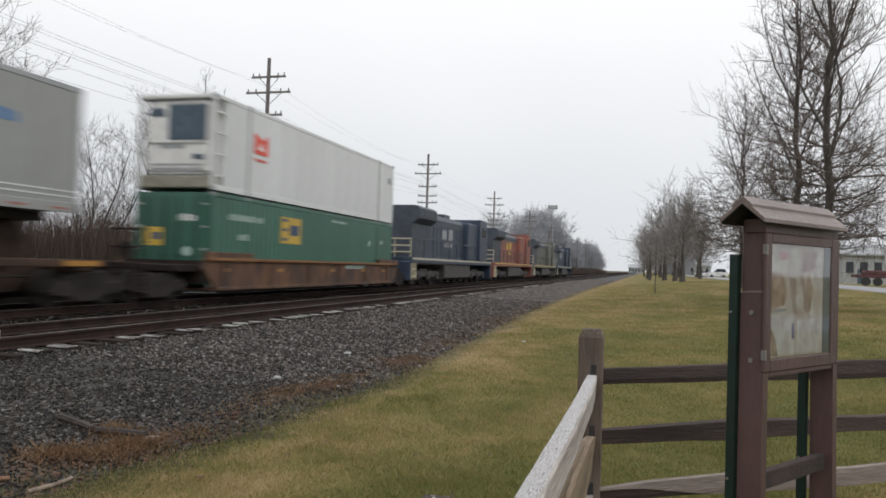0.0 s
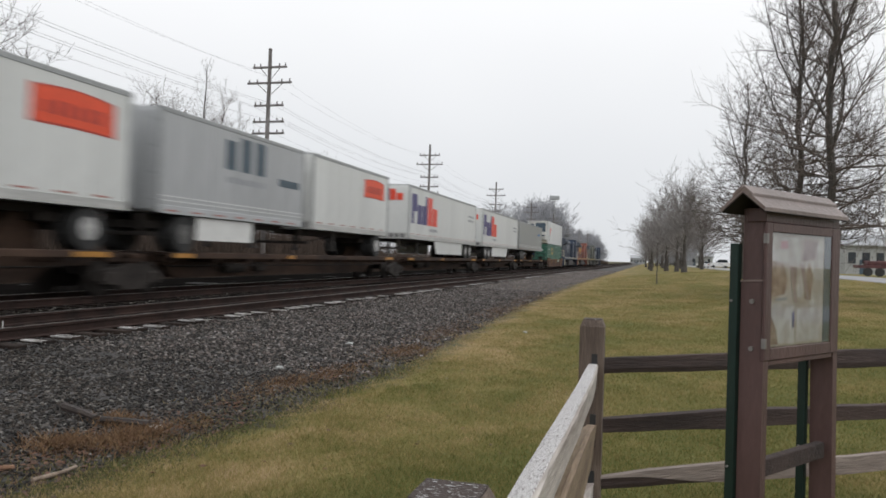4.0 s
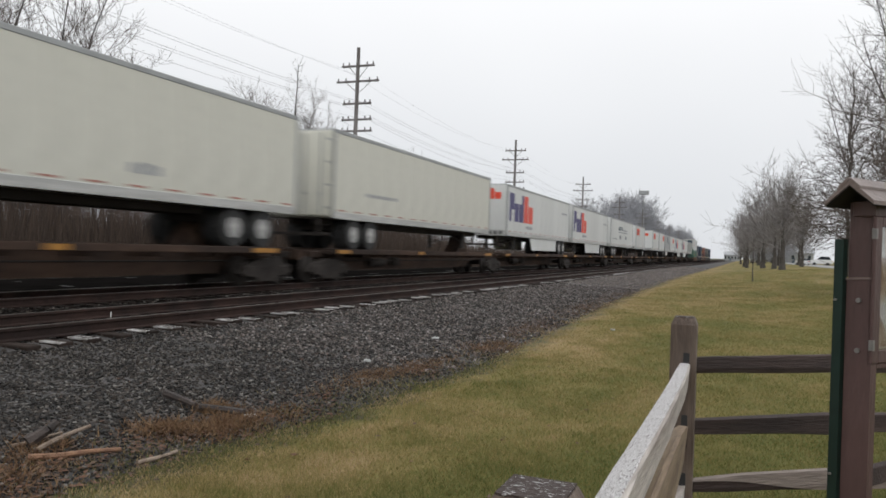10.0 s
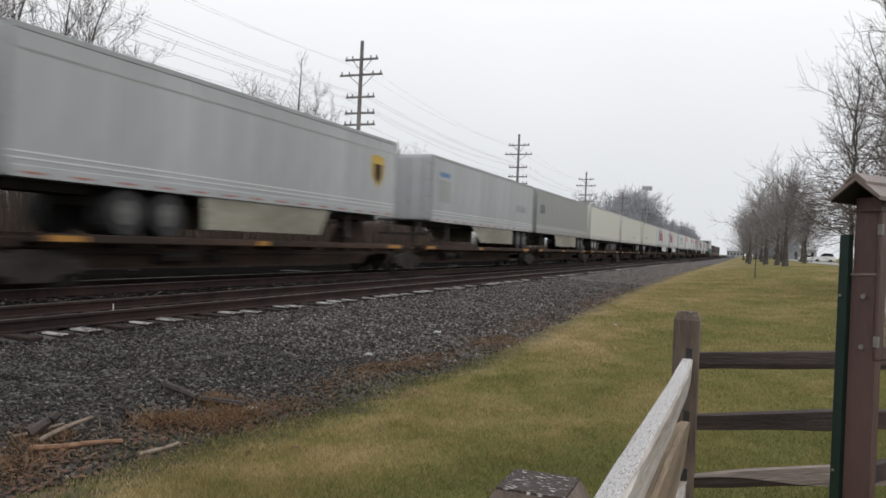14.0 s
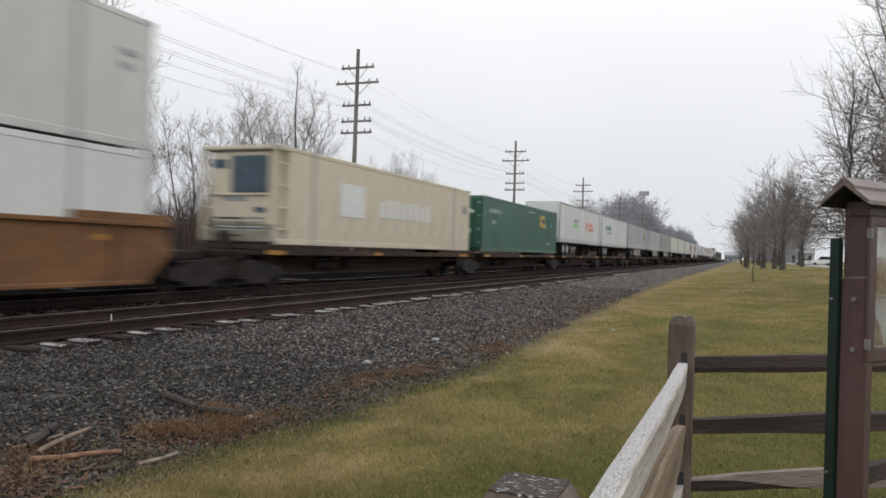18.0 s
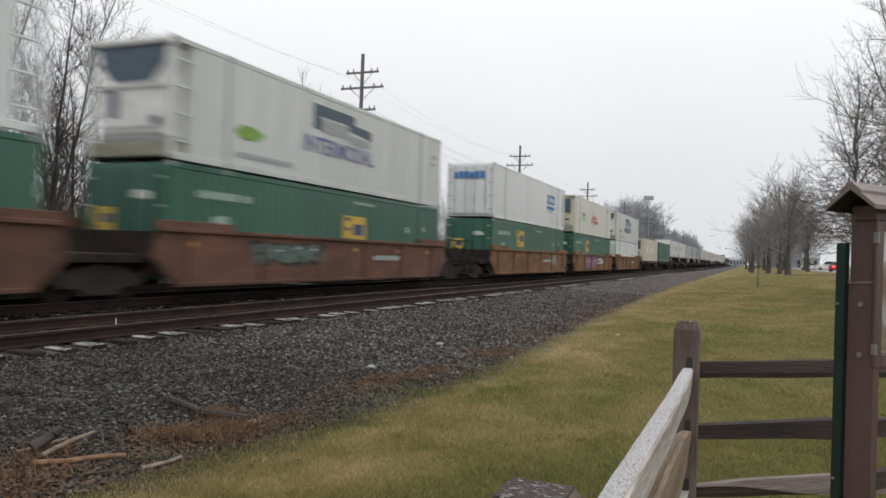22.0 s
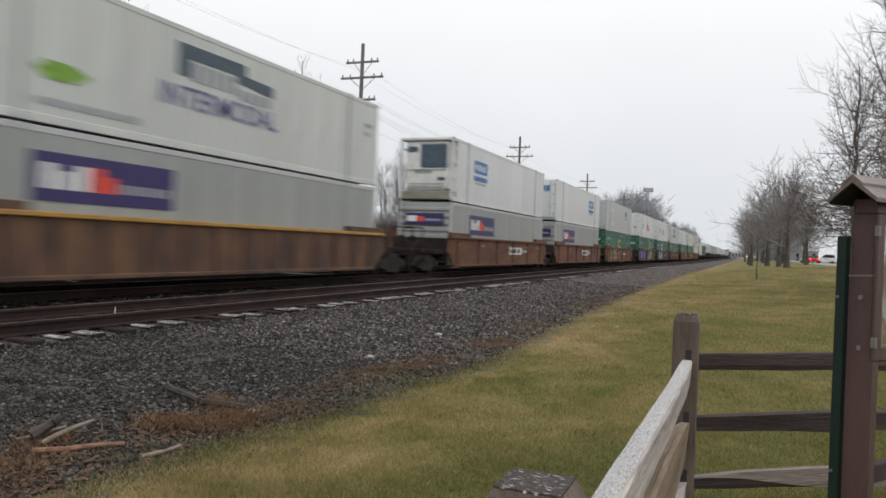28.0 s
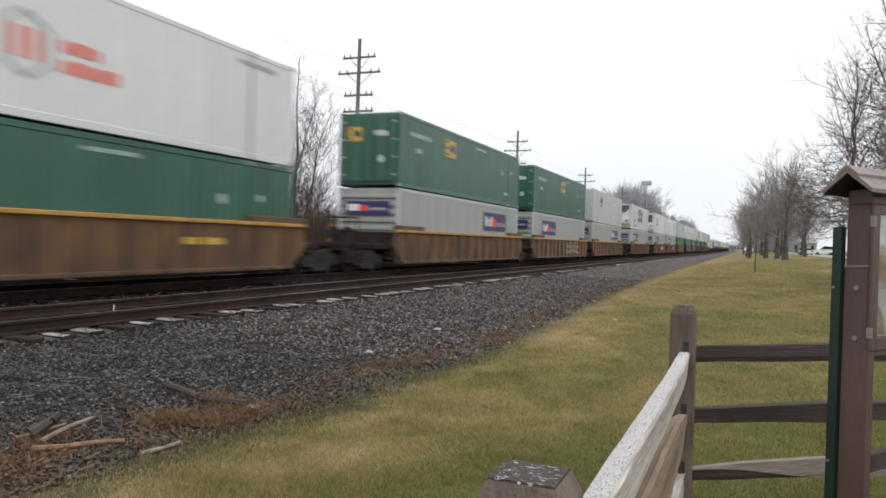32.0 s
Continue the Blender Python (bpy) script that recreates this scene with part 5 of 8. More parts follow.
wordmark(U[3], 1.284, 0.45, 1.62, 1.85, M_PURPLE, M_ORANGERED)
wordmark(U[3], 0, -0.95, 0.60, 3.05, M_PURPLE, M_ORANGERED, rear=-0.035)
for k in (2, 3):
    bars(U[k], M_GREYINK, 1.284, 4.0, 5.6, 1.5, 1.68, 8)
    bars(U[k], M_GREYINK, 1.284, 13.6, 15.4, 2.9, 3.05, 9)
    bars(U[k], M_GREYINK, 1.284, 13.6, 15.4, 2.6, 2.75, 9)
PUP = "short white pup trailer with an orange-red plate"


def plate_pup(y0, at):
    t = trailer(y0, M_WHITE, PUP, length=8.53, wheels_at="front", tape=True)
    p = part("sign_plate", Mesh().prism([(at + 2.45 * u, 2.70 + 0.03 * math.sin(math.pi * u)) for u in (0, 0.25, 0.5, 0.75, 1)] + [(at + 2.42 * u, 3.42 + 0.09 * math.sin(math.pi * u)) for u in (1, 0.75, 0.5, 0.25, 0)], "x", 1.287, 1.291), M_SIGNRED, t, "orange-red plate")
    part("plate_rim", Mesh().prism([(at - 0.06 + 2.57 * u, 2.65 + 0.03 * math.sin(math.pi * u)) for u in (0, 0.25, 0.5, 0.75, 1)] + [(at - 0.05 + 2.54 * u, 3.46 + 0.09 * math.sin(math.pi * u)) for u in (1, 0.75, 0.5, 0.25, 0)], "x", 1.283, 1.287), M_SIGNDARK, t)
    bars(p, M_SIGNDARK, 1.292, at + 0.3, at + 2.2, 2.90, 3.22, 6)
    q = rear_block(t, "sign_plate", M_SIGNRED, -0.036, -0.72, 0.62, 3.08, 3.45, "orange-red plate")
    bars(t, M_SIGNDARK, 0, -0.6, 0.5, 3.17, 3.34, 6, rear=-0.043)
    return t


U[4] = plate_pup(-49.6, 5.4)
U[5] = trailer(-58.9, M_GREYSKIN, "short grey pup trailer with dark letters-like shapes", length=8.53)
bars(U[5], M_SLATE, 1.284, 3.2, 5.9, 2.55, 3.6, 3)
bars(U[5], M_GREYINK, 1.284, 3.3, 5.7, 2.15, 2.35, 8)
block(U[5], "dark_plate", M_SLATE, 1.284, 6.6, 8.1, 2.35, 2.6)
block(U[5], "side_guard", M_WHITEINK, 1.2, 1.9, 5.0, 0.35, 1.0)
U[6] = plate_pup(-68.5, 5.4)
U[7] = plate_pup(-77.6, 1.1)
U[8] = plate_pup(-96.0, 0.55)
U[9] = trailer(-115.32, M_WHITE, "white semi-trailer with a blue-grey name and wheel-like spots")
bars(U[9], M_SLATE, 1.284, 5.0, 8.2, 2.75, 3.15, 6)
bars(U[9], M_GREYINK, 1.284, 8.4, 11.3, 2.72, 2.9, 12)
block(U[9], "stripe", M_SLATE, 1.284, 5.0, 11.3, 2.52, 2.58)
for yy in (6.0, 6.75, 10.2, 10.75):
    part("spot", Mesh().tube((1.284, yy, 2.03), (1.290, yy, 2.03), 0.22, n=14), M_SLATE, U[9])
bars(U[9], M_GREYINK, 1.284, 1.4, 4.2, 1.75, 1.86, 14)
for k, y in ((10, -133.44), (11, -150.84)):
    U[k] = trailer(y, M_WHITE, WORD, wheels_at="front", skirt=True)
    wordmark(U[k], 1.284, 0.45, 1.62, 1.85, M_PURPLE, M_ORANGERED)
    wordmark(U[k], 0, -0.95, 0.60, 3.05, M_PURPLE, M_ORANGERED, rear=-0.035)
    bars(U[k], M_GREYINK, 1.284, 4.0, 5.6, 1.5, 1.68, 8)
    bars(U[k], M_GREYINK, 1.284, 13.6, 15.4, 2.9, 3.05, 9)
U[12] = trailer(-170.04, M_BEIGE, "plain off-white semi-trailer with grey roof rail", wheels_at="rear")
bars(U[12], M_GREYINK, 1.284, 2.3, 4.9, 1.85, 1.98, 12)
U[13] = trailer(-188.24, M_BEIGE, "plain ivory semi-trailer, lightly stained", wheels_at="front", nose=True)
bars(U[13], M_GREYINK, 1.284, 9.6, 10.6, 1.55, 1.8, 4)
U[14] = trailer(-205.35, M_BEIGE, "plain pale cream dry-van semi-trailer", nose=True)
U[15] = trailer(-222.9, M_DULLSKIN, "road-grimed grey semi-trailer with a dusty yellowish side skirt", wheels_at="front", skirt=True)
bars(U[15], M_SLATE, 1.284, 0.9, 2.1, 2.3, 2.9, 4)
U[16] = trailer(-239.98, M_GREYSKIN, "grey semi-trailer with a faded blue mark and side skirt", wheels_at="front", skirt=True, slant=1.4)
bars(U[16], M_BLUE, 1.284, 0.9, 2.1, 3.0, 3.2, 5)
block(U[16], "dull_panel", M_CONTGREY, 1.284, 0.8, 2.2, 1.9, 2.85)
bars(U[16], M_GREYINK, 1.284, 12.6, 14.6, 2.1, 2.5, 6)
U[17] = trailer(-259.61, M_GREYSKIN, "grey semi-trailer with a gold and brown shield", skirt=True, slid=1.4)
part("shield", Mesh().prism([(14.6, 2.0), (15.05, 2.4), (15.1, 3.1), (14.6, 3.2), (14.1, 3.1), (14.15, 2.4)], "x", 1.284, 1.290), M_LOGOYEL, U[17], "gold shield")
part("shield_centre", Mesh().prism([(14.6, 2.1), (14.9, 2.42), (14.9, 2.85), (14.3, 2.85), (14.3, 2.42)], "x", 1.290, 1.294), M_SPINE, U[17])
part("roof_fairing", Mesh().box(1.284, 1.290, 0.2, 15.9, 3.35, 3.39), M_CONTGREY, U[17])
U[18] = trailer(-277.0, M_WHITE, "white semi-trailer with green lettering-like bars", wheels_at="rear")
bars(U[18], M_TEAL, 1.284, 2.2, 5.4, 2.55, 3.0, 7)
bars(U[18], M_GREYINK, 1.284, 2.8, 5.6, 2.2, 2.4, 9)
U[19] = trailer(-294.27, M_WHITE, "white semi-trailer with a red mark and pale-green panel", nose=False)
part("logo", Mesh().box(1.284, 1.290, 9.6, 9.8, 2.1, 2.85).box(1.284, 1.290, 10.1, 10.3, 2.1, 2.85).box(1.284, 1.290, 9.8, 10.1, 2.38, 2.58), M_ORANGERED, U[19], "red mark")
bars(U[19], M_ORANGERED, 1.284, 10.9, 12.6, 2.5, 2.8, 5)
bars(U[19], M_ORANGERED, 1.284, 10.9, 12.9, 2.12, 2.4, 6)
block(U[19], "green_panel", M_PALEGREEN, 1.284, 4.7, 6.3, 2.2, 2.5)
bars(U[19], M_GREYINK, 1.284, 4.7, 6.3, 2.6, 2.9, 8)

# two boxes on flat platforms, then the cream refrigerated box
c = container(-311.49, 1.24, M_GREEN, "green steel container on a low flat platform", "doors", corr=True)
green_marks(c, upper=True, at=11.2)
c = container(-329.69, 1.24, M_CREAM, "dusty cream refrigerated container on a low flat platform", "cream")
block(c, "faded_logo", M_WHITEINK, HALF + 0.001, 3.7, 5.4, 1.0, 2.1)
bars(c, M_WHITEINK, HALF + 0.001, 6.6, 11.5, 1.1, 1.8, 8)
bars(c, M_GREYINK, HALF + 0.001, 15.2, 15.75, 1.7, 2.1, 3)

spine = "rusty articulated spine car carrying trailers"
spine_car([-78.9, -59.5, -39.0, -20.4, -2.7, 16.0], spine)
spine_car([-171.0, -152.3, -134.0, -116.3, -97.8, -79.9], spine)
spine_car([-260.0, -241.7, -223.4, -205.9, -188.7, -171.9], spine)
spine_car([-331.4, -312.5, -294.7, -277.5, -260.9], spine)

# double stacks in wells
wa = well_car([-389.75, -370.25, -350.66], M_RUSTBROWN, "three-unit rust-brown well car, sprayed with graffiti")
wb = well_car([-452.37, -432.73, -413.23], M_RUSTRED, "three-unit dull red-brown well car, sprayed with graffiti")
wc = well_car([-515.35, -495.65, -475.87], M_RUSTMID, "three-unit orange-brown well car with faded marks")
well_car([-538.87], M_DARKWELL, "single dark rusty well car with ribbed sides and yellow top rail", top=1.57, ribs=True, rail=M_YELLOWRAIL)
we = well_car([-601.33, -581.78, -562.29], M_YELLOWWELL, "three-unit ochre well car with ribbed sides and yellow top rail", top=1.57, ribs=True, rail=M_YELLOWRAIL)
wf = well_car([-624.65], M_YELLOWWELL, "single ochre well car with ribbed sides and yellow top rail", top=1.57, ribs=True, rail=M_YELLOWRAIL)
OFF_A, OFF_B, OFF_C = -389.75 - 3.6, -452.37 - 3.6, -515.35 - 3.6
graffiti(wa, M_GRAFRED, -370.25 + 4.2 - OFF_A, -370.25 + 8.8 - OFF_A, 0.45, 1.5, 3, 5, "red and violet spray-painted shapes")
part("owner_mark", Mesh().box(1.455, 1.46, -370.25 + 9.0 - OFF_A, -370.25 + 11.2 - OFF_A, 0.85, 1.3), M_WHITEINK, wa, "white plate with dark bars")
bars(wa, M_BLACK, 1.461, -370.25 + 9.2 - OFF_A, -370.25 + 11.0 - OFF_A, 0.95, 1.2, 3)
graffiti(wa, M_GRAFGREY, -389.75 + 12.0 - OFF_A, -389.75 + 13.4 - OFF_A, 0.75, 1.45, 5, 2, "white sprayed scrawl")
graffiti(wb, M_GRAFDARK, -413.23 + 3.0 - OFF_B, -413.23 + 6.6 - OFF_B, 0.75, 1.5, 7, 4, "dark green spray-painted shapes")
graffiti(wb, M_GRAFBLUE, -432.73 + 1.8 - OFF_B, -432.73 + 7.0 - OFF_B, 0.4, 1.6, 9, 5, "pale blue spray-painted shapes")
graffiti(wb, M_GRAFPURP, -452.37 - 0.3 - OFF_B, -452.37 + 5.1 - OFF_B, 0.36, 1.62, 11, 6, "violet spray-painted shapes")
graffiti(wb, M_GRAFGREY, -452.37 + 8.6 - OFF_B, -452.37 + 11.9 - OFF_B, 0.4, 1.5, 12, 3, "dark spray-painted shapes with pale rims", rim=M_PALEINK)
graffiti(wc, M_GRAFGREY, -475.87 + 2.7 - OFF_C, -475.87 + 7.4 - OFF_C, 0.45, 1.5, 14, 5, "pale grey spray-painted shapes like tall letters", strokes=True)
for rr in (-495.65, -515.35):
    part("owner_mark", Mesh().box(1.455, 1.46, rr + 8.6 - OFF_C, rr + 11.0 - OFF_C, 0.85, 1.25), M_WHITEINK, wc, "white plate with dark bars")
    bars(wc, M_BLACK, 1.461, rr + 8.8 - OFF_C, rr + 10.8 - OFF_C, 0.93, 1.17, 3)
graffiti(we, M_GRAFGREY, -581.78 + 8.6 - (-604.93), -581.78 + 13.0 - (-604.93), 0.5, 1.4, 21, 5, "white sprayed scrawl", x=1.517, strokes=True)
part("number_panel", Mesh().box(1.452, 1.458, 15.05, 16.5, 0.95, 1.12), M_LOGOYEL, wf, "faded yellow number panel")

LOW, HIGH = 0.36, 3.24
GREENLOW = "green steel container low in the well"
GREYLOW = "grey container with a purple name plate, low in the well"
RR = "white refrigerated container with a dark stepped mark, stacked on top"
HB = "white container with a red mark, stacked on top"
BL = "white container with a blue mark, stacked on top"
c = container(-350.66, LOW, M_CONT, "white container with pale green corner posts, low in the well", "ribs")
part("green_corner", Mesh().box(HALF - 0.1, HALF + 0.014, -0.012, 0.19, 0.02, 2.84), M_PALEGREEN, c, "pale green corner")
part("lime_splash", Mesh().prism([(10.6, 0.9), (11.3, 1.25), (12.0, 1.2), (12.4, 1.0), (11.6, 0.75)], "x", HALF + 0.001, HALF + 0.006), M_LIME, c)
bars(c, M_GREYINK, HALF + 0.001, 10.8, 12.3, 1.35, 1.5, 7)
c = container(-350.66, HIGH, M_DULLWHITE, RR, "trapezoid")
roadrail_marks(c)
c = container(-370.25, LOW, M_GREEN, GREENLOW, "doors", corr=True)
green_marks(c)
c = container(-370.25, HIGH, M_BEIGE, "ivory refrigerated container with a red mark, stacked on top", "cream")
hub_marks(c, door=False)
c = container(-389.75, LOW, M_GREEN, GREENLOW, "doors", corr=True)
green_marks(c)
c = container(-389.75, HIGH, M_CONT, BL, nose=0.5)
blue_marks(c)
c = container(-413.23, LOW, M_GREEN, GREENLOW, "doors", corr=True)
green_marks(c, at=8.0, low=1.12)
c = container(-413.23, HIGH, M_DULLWHITE, RR, "trapezoid")
roadrail_marks(c)
for r in (-432.73, -452.37):
    c = container(r, LOW, M_GREEN, GREENLOW, "doors", corr=True)
    green_marks(c, paper=M_BEIGE if r > -440 else None, at=10.3 if r < -440 else 6.2)
    c = container(r, HIGH, M_CONT, HB, nose=0.5)
    hub_marks(c)
c = container(-475.87, LOW, M_GREEN, GREENLOW, "doors", corr=True)
green_marks(c, at=7.4, low=1.22)
c = container(-475.87, HIGH, M_LIGHTGREY, "light grey container with a teal mark, stacked on top")
pg_marks(c)
for r in (-495.65, -515.35):
    c = container(r, LOW, M_CONTGREY, GREYLOW, "ribs", trim=M_LIGHTGREY)
    plate_marks(c, 2.45)
    c = container(r, HIGH, M_CONT, BL if r > -500 else "white refrigerated container with a blue mark, stacked on top", "doors" if r > -500 else "reefer")
    blue_marks(c, rear=r > -500, at=2.9 if r < -500 else 11.45)
c = container(-538.87, LOW, M_CONTGREY, GREYLOW, "ribs", trim=M_LIGHTGREY)
plate_marks(c, 2.3)
c = container(-538.87, HIGH, M_DULLWHITE, RR, "trapezoid")
roadrail_marks(c)
c = container(-562.29, LOW, M_CONTGREY, GREYLOW, "ribs", trim=M_LIGHTGREY)
plate_marks(c, 10.1)
c = container(-562.29, HIGH, M_LIGHTGREY, "light grey container with a teal mark, stacked on top")
pg_marks(c, at=3.35, spots=(11.05, 11.7))
for r, at in ((-581.78, 2.3), (-601.33, 10.1)):
    c = container(r, LOW, M_CONTGREY, GREYLOW, "ribs", trim=M_LIGHTGREY)
    plate_marks(c, at)
    c = container(r, HIGH, M_GREEN, "green steel container stacked on top", "doors", corr=True)
    green_marks(c, upper=True, at=7.1 if r > -590 else 4.4)
c = container(-624.65, LOW, M_GREEN, GREENLOW, "doors", corr=True)
green_marks(c)
c = container(-624.65, HIGH, M_CONT, HB)
hub_marks(c)

# ---- poles and wires ----
POLE_X, POLE_TOP = -23.0, 13.75
ARMS = ((1.16, 2.3), (2.13, 3.0), (3.53, 2.0), (4.54, 2.1), (5.26, 2.2))


def pole_foot(x, y):
    return -0.45


INSULATOR = Mesh().tube((0, 0, 0.05), (0, 0, 0.24), 0.05, 0.035, n=6).data("insulator", M_INSUL)


def utility_pole(x, y, top, lean=0.0):
    p = new("utility_pole")
    p.location = (x, y, pole_foot(x, y))
    tagged(p, "weathered wooden utility pole with five crossarms", "utility pole", "utility poles")
    h = top - pole_foot(x, y)
    part("pole", Mesh().tube((0, 0, -0.3), (lean, 0, h), 0.17, 0.11, n=10), M_POLE, p)
    for d, w in ARMS:
        a = part("crossarm", Mesh().box(lean - w / 2, lean + w / 2, -0.06, 0.06, h - d - 0.06, h - d + 0.06, 0.01), M_POLE, p)
        for k in (-0.46, -0.28, 0.28, 0.46):
            share("insulator", INSULATOR, a, lean + k * w, 0, h - d)
        if w > 2.25:
            part("brace", Mesh().tube((lean - 0.28 * w, 0.07, h - d - 0.05), (lean, 0.1, h - d - 0.75), 0.022, n=4).tube((lean + 0.28 * w, 0.07, h - d - 0.05), (lean, 0.1, h - d - 0.75), 0.022, n=4), M_POLE, a)
    return p


POLE_YS = [-31.0, 5.5, 41.7, 77.3, 113.9, 150.5, 187.0, 223.5, 260.0, 296.5]
for k, y in enumerate(POLE_YS):
    utility_pole(POLE_X, y, POLE_TOP - 0.006 * max(0, y - 41.7) + (0.33 if k == 2 else 0), lean=0.12 if k == 2 else 0.04)


def span(a, b, sag, r, n=14):
    m = Mesh()
    p = None
    for k in range(n + 1):
        u = k / n
        q = Vector(a).lerp(Vector(b), u) - Vector((0, 0, sag * 4 * u * (1 - u)))
        if p is not None:
            m.tube(p, q, r, n=4, cap=False)
        p = q
    return m


for line, (d, w, ks) in enumerate(((3.53, 2.0, (-0.46, -0.28, 0.28, 0.46)), (4.54, 2.1, (-0.46, 0.46)), (2.13, 3.0, (0.46,)), (1.16, 2.3, (-0.46,)))):
    for kk in ks:
        m = Mesh()
        for y0, y1 in zip(POLE_YS, POLE_YS[1:]):
            za, zb = (POLE_TOP - 0.006 * max(0, y - 41.7) - d + 0.24 for y in (y0, y1))
            s = span((POLE_X + 0.1 + kk * w, y0, za), (POLE_X + 0.1 + kk * w, y1, zb), 0.55 + 0.08 * line, 0.007 if line < 2 else 0.0045)
            n0 = len(m.v)
            m.v += s.v
            m.f += [[i + n0 for i in f] for f in s.f]
        wire = new("overhead_wire", m.data("overhead_wire", M_WIRE))
        tagged(wire, "thin dark overhead wire sagging from pole to pole", "wire", "overhead wires")

mast = new("light_mast")
mast.location = (-26.0, 213.8, 0)
tagged(mast, "tall steel floodlight mast above the trees", "light mast")
part("pole", Mesh().tube((0, 0, -0.5), (0, 0, 18.6), 0.22, 0.12, n=8), M_GREYTRIM, mast)
part("lamp_frame", Mesh().box(-1.3, 1.3, -0.4, 0.4, 18.5, 19.7, 0.1), M_GREYTRIM, mast)

# ---- trees ----


def bough(m, rnd, p, d, length, r, depth, twigs, up=0.15, wig=0.16, kids=6, rmin=0.0055):
    """A limb of a few bent pieces with side shoots, down to twigs."""
    n = 4 if depth > 1 else (3 if depth == 1 else 2)
    seg = length / n
    pts = [p]
    for k in range(n):
        d = (d + Vector((rnd.gauss(0, wig), rnd.gauss(0, wig), rnd.gauss(up * 0.5, wig * 0.7)))).normalized()
        q = p + d * seg
        ra, rb = r * (1 - 0.75 * k / n), r * (1 - 0.75 * (k + 1) / n)
        m.tube(p, q, ra, max(rb, rmin * 0.7), n=6 if r > 0.08 else (4 if r > 0.02 else 3), cap=False)
        p = q
        pts.append((p, d))
    if depth <= 0:
        return
    for k in range(kids if depth > 1 else twigs):
        i = rnd.randint(1, n)
        q, dd = pts[i]
        side = dd.cross(Vector((rnd.gauss(0, 1), rnd.gauss(0, 1), rnd.gauss(0, 1)))).normalized()
        nd = (dd * rnd.uniform(0.5, 1.0) + side * rnd.uniform(0.5, 0.95) + Vector((0, 0, up))).normalized()
        bough(m, rnd, q - dd * seg * rnd.random(), nd, length * rnd.uniform(0.36, 0.62), max(rmin, r * 0.42), depth - 1, twigs, up, wig * 1.1, kids, rmin)


def bare_tree(name, seed, height, girth, style, label, depth=2, limbs=40, twigs=5, kids=5, twig_mat=None, spread=0.42, clear=0.16, rmin=0.0055, lift=-0.15, taper=0.72, stout=0.17, slope=1.5, up=0.12, wob=0.004, ucap=0.97):
    """A leafless tree. 'leader': one straight stem with drooping lower and rising upper limbs; 'fork': a few rising stems."""
    rnd = random.Random(seed)
    t = new(name)
    tagged(t, label, "tree")
    trunk, crown = Mesh(), Mesh()
    if style == "leader":
        p, n = Vector((0, 0, -0.3)), 9
        path = [p]
        for k in range(n):
            q = Vector((rnd.gauss(0, wob) * height, rnd.gauss(0, wob) * height, height * min(0.92, ucap) * (k + 1) / n))
            trunk.tube(p, q, girth * (1 - 0.93 * k / n) * (1.25 if k == 0 else 1), girth * (1 - 0.93 * (k + 1) / n) + 0.01, n=9, cap=False)
            p = q
            path.append(q)
        for k in range(limbs):
            u = clear + (ucap - clear) * (k / limbs) ** 0.85
            f = u / max(ucap, 0.92) if ucap > 0.9 else u / ucap
            i = min(n - 1, int(f * n))
            q = path[i].lerp(path[i + 1], f * n - i)
            w = k * 2.4 + rnd.random()
            rise = lift + slope * u
            d = Vector((math.cos(w), math.sin(w), rise + rnd.gauss(0, 0.1))).normalized()
            ln = height * spread * (1.0 - taper * u) * rnd.uniform(0.75, 1.1)
            bough(crown, rnd, q, d, ln, max(0.012, girth * stout * (1 - 0.75 * u)), depth, twigs, up=up, kids=kids, rmin=rmin)
    else:
        stems = rnd.randint(3, 5)
        p, q = Vector((0, 0, -0.3)), Vector((rnd.gauss(0, 0.15), rnd.gauss(0, 0.15), height * clear * 1.4))
        trunk.tube(p, q, girth * 1.2, girth * 0.85, n=9, cap=False)
        for s in range(stems):
            w = 2 * math.pi * s / stems + rnd.random()
            d = Vector((0.38 * math.cos(w), 0.38 * math.sin(w), 1)).normalized()
            a, r, n = q, girth * 0.62, 6
            seg = height * (0.85 - clear) / n * rnd.uniform(0.8, 1.1)
            for k in range(n):
                d = (d + Vector((rnd.gauss(0, 0.10), rnd.gauss(0, 0.10), 0.06))).normalized()
                b = a + d * seg
                trunk.tube(a, b, r * (1 - 0.85 * k / n), r * (1 - 0.85 * (k + 1) / n) + 0.008, n=6, cap=False)
                for j in range(max(1, limbs // (stems * n) + (1 if k > 1 else 0))):
                    w2 = rnd.random() * 6.28
                    dd = (Vector((math.cos(w2), math.sin(w2), 0.55)) + d * 0.4).normalized()
                    bough(crown, rnd, a.lerp(b, rnd.random()), dd, height * spread * 0.62 * rnd.uniform(0.6, 1.1) * (1 - 0.09 * k), max(0.010, r * 0.42 * (1 - 0.8 * k / n)), depth, twigs, up=0.25, kids=kids, rmin=rmin)
                a = b
    part("trunk", trunk, M_BARK, t)
    part("crown", crown, twig_mat or M_TWIG, t)
    return t


def plant(first, x, y, z, turn, s=1.0, group=""):
    """Sets the first tree of its kind, or a copy, at a place."""
    t = first if not first.get("set") else copy_thing(first, pose(x, y, z, 0, 0, turn))
    if not first.get("set"):
        first["set"] = 1
        first.matrix_basis = pose(x, y, z, 0, 0, turn)
    t.scale = (s, s, s)
    if group:
        t["group"] = group
    return t


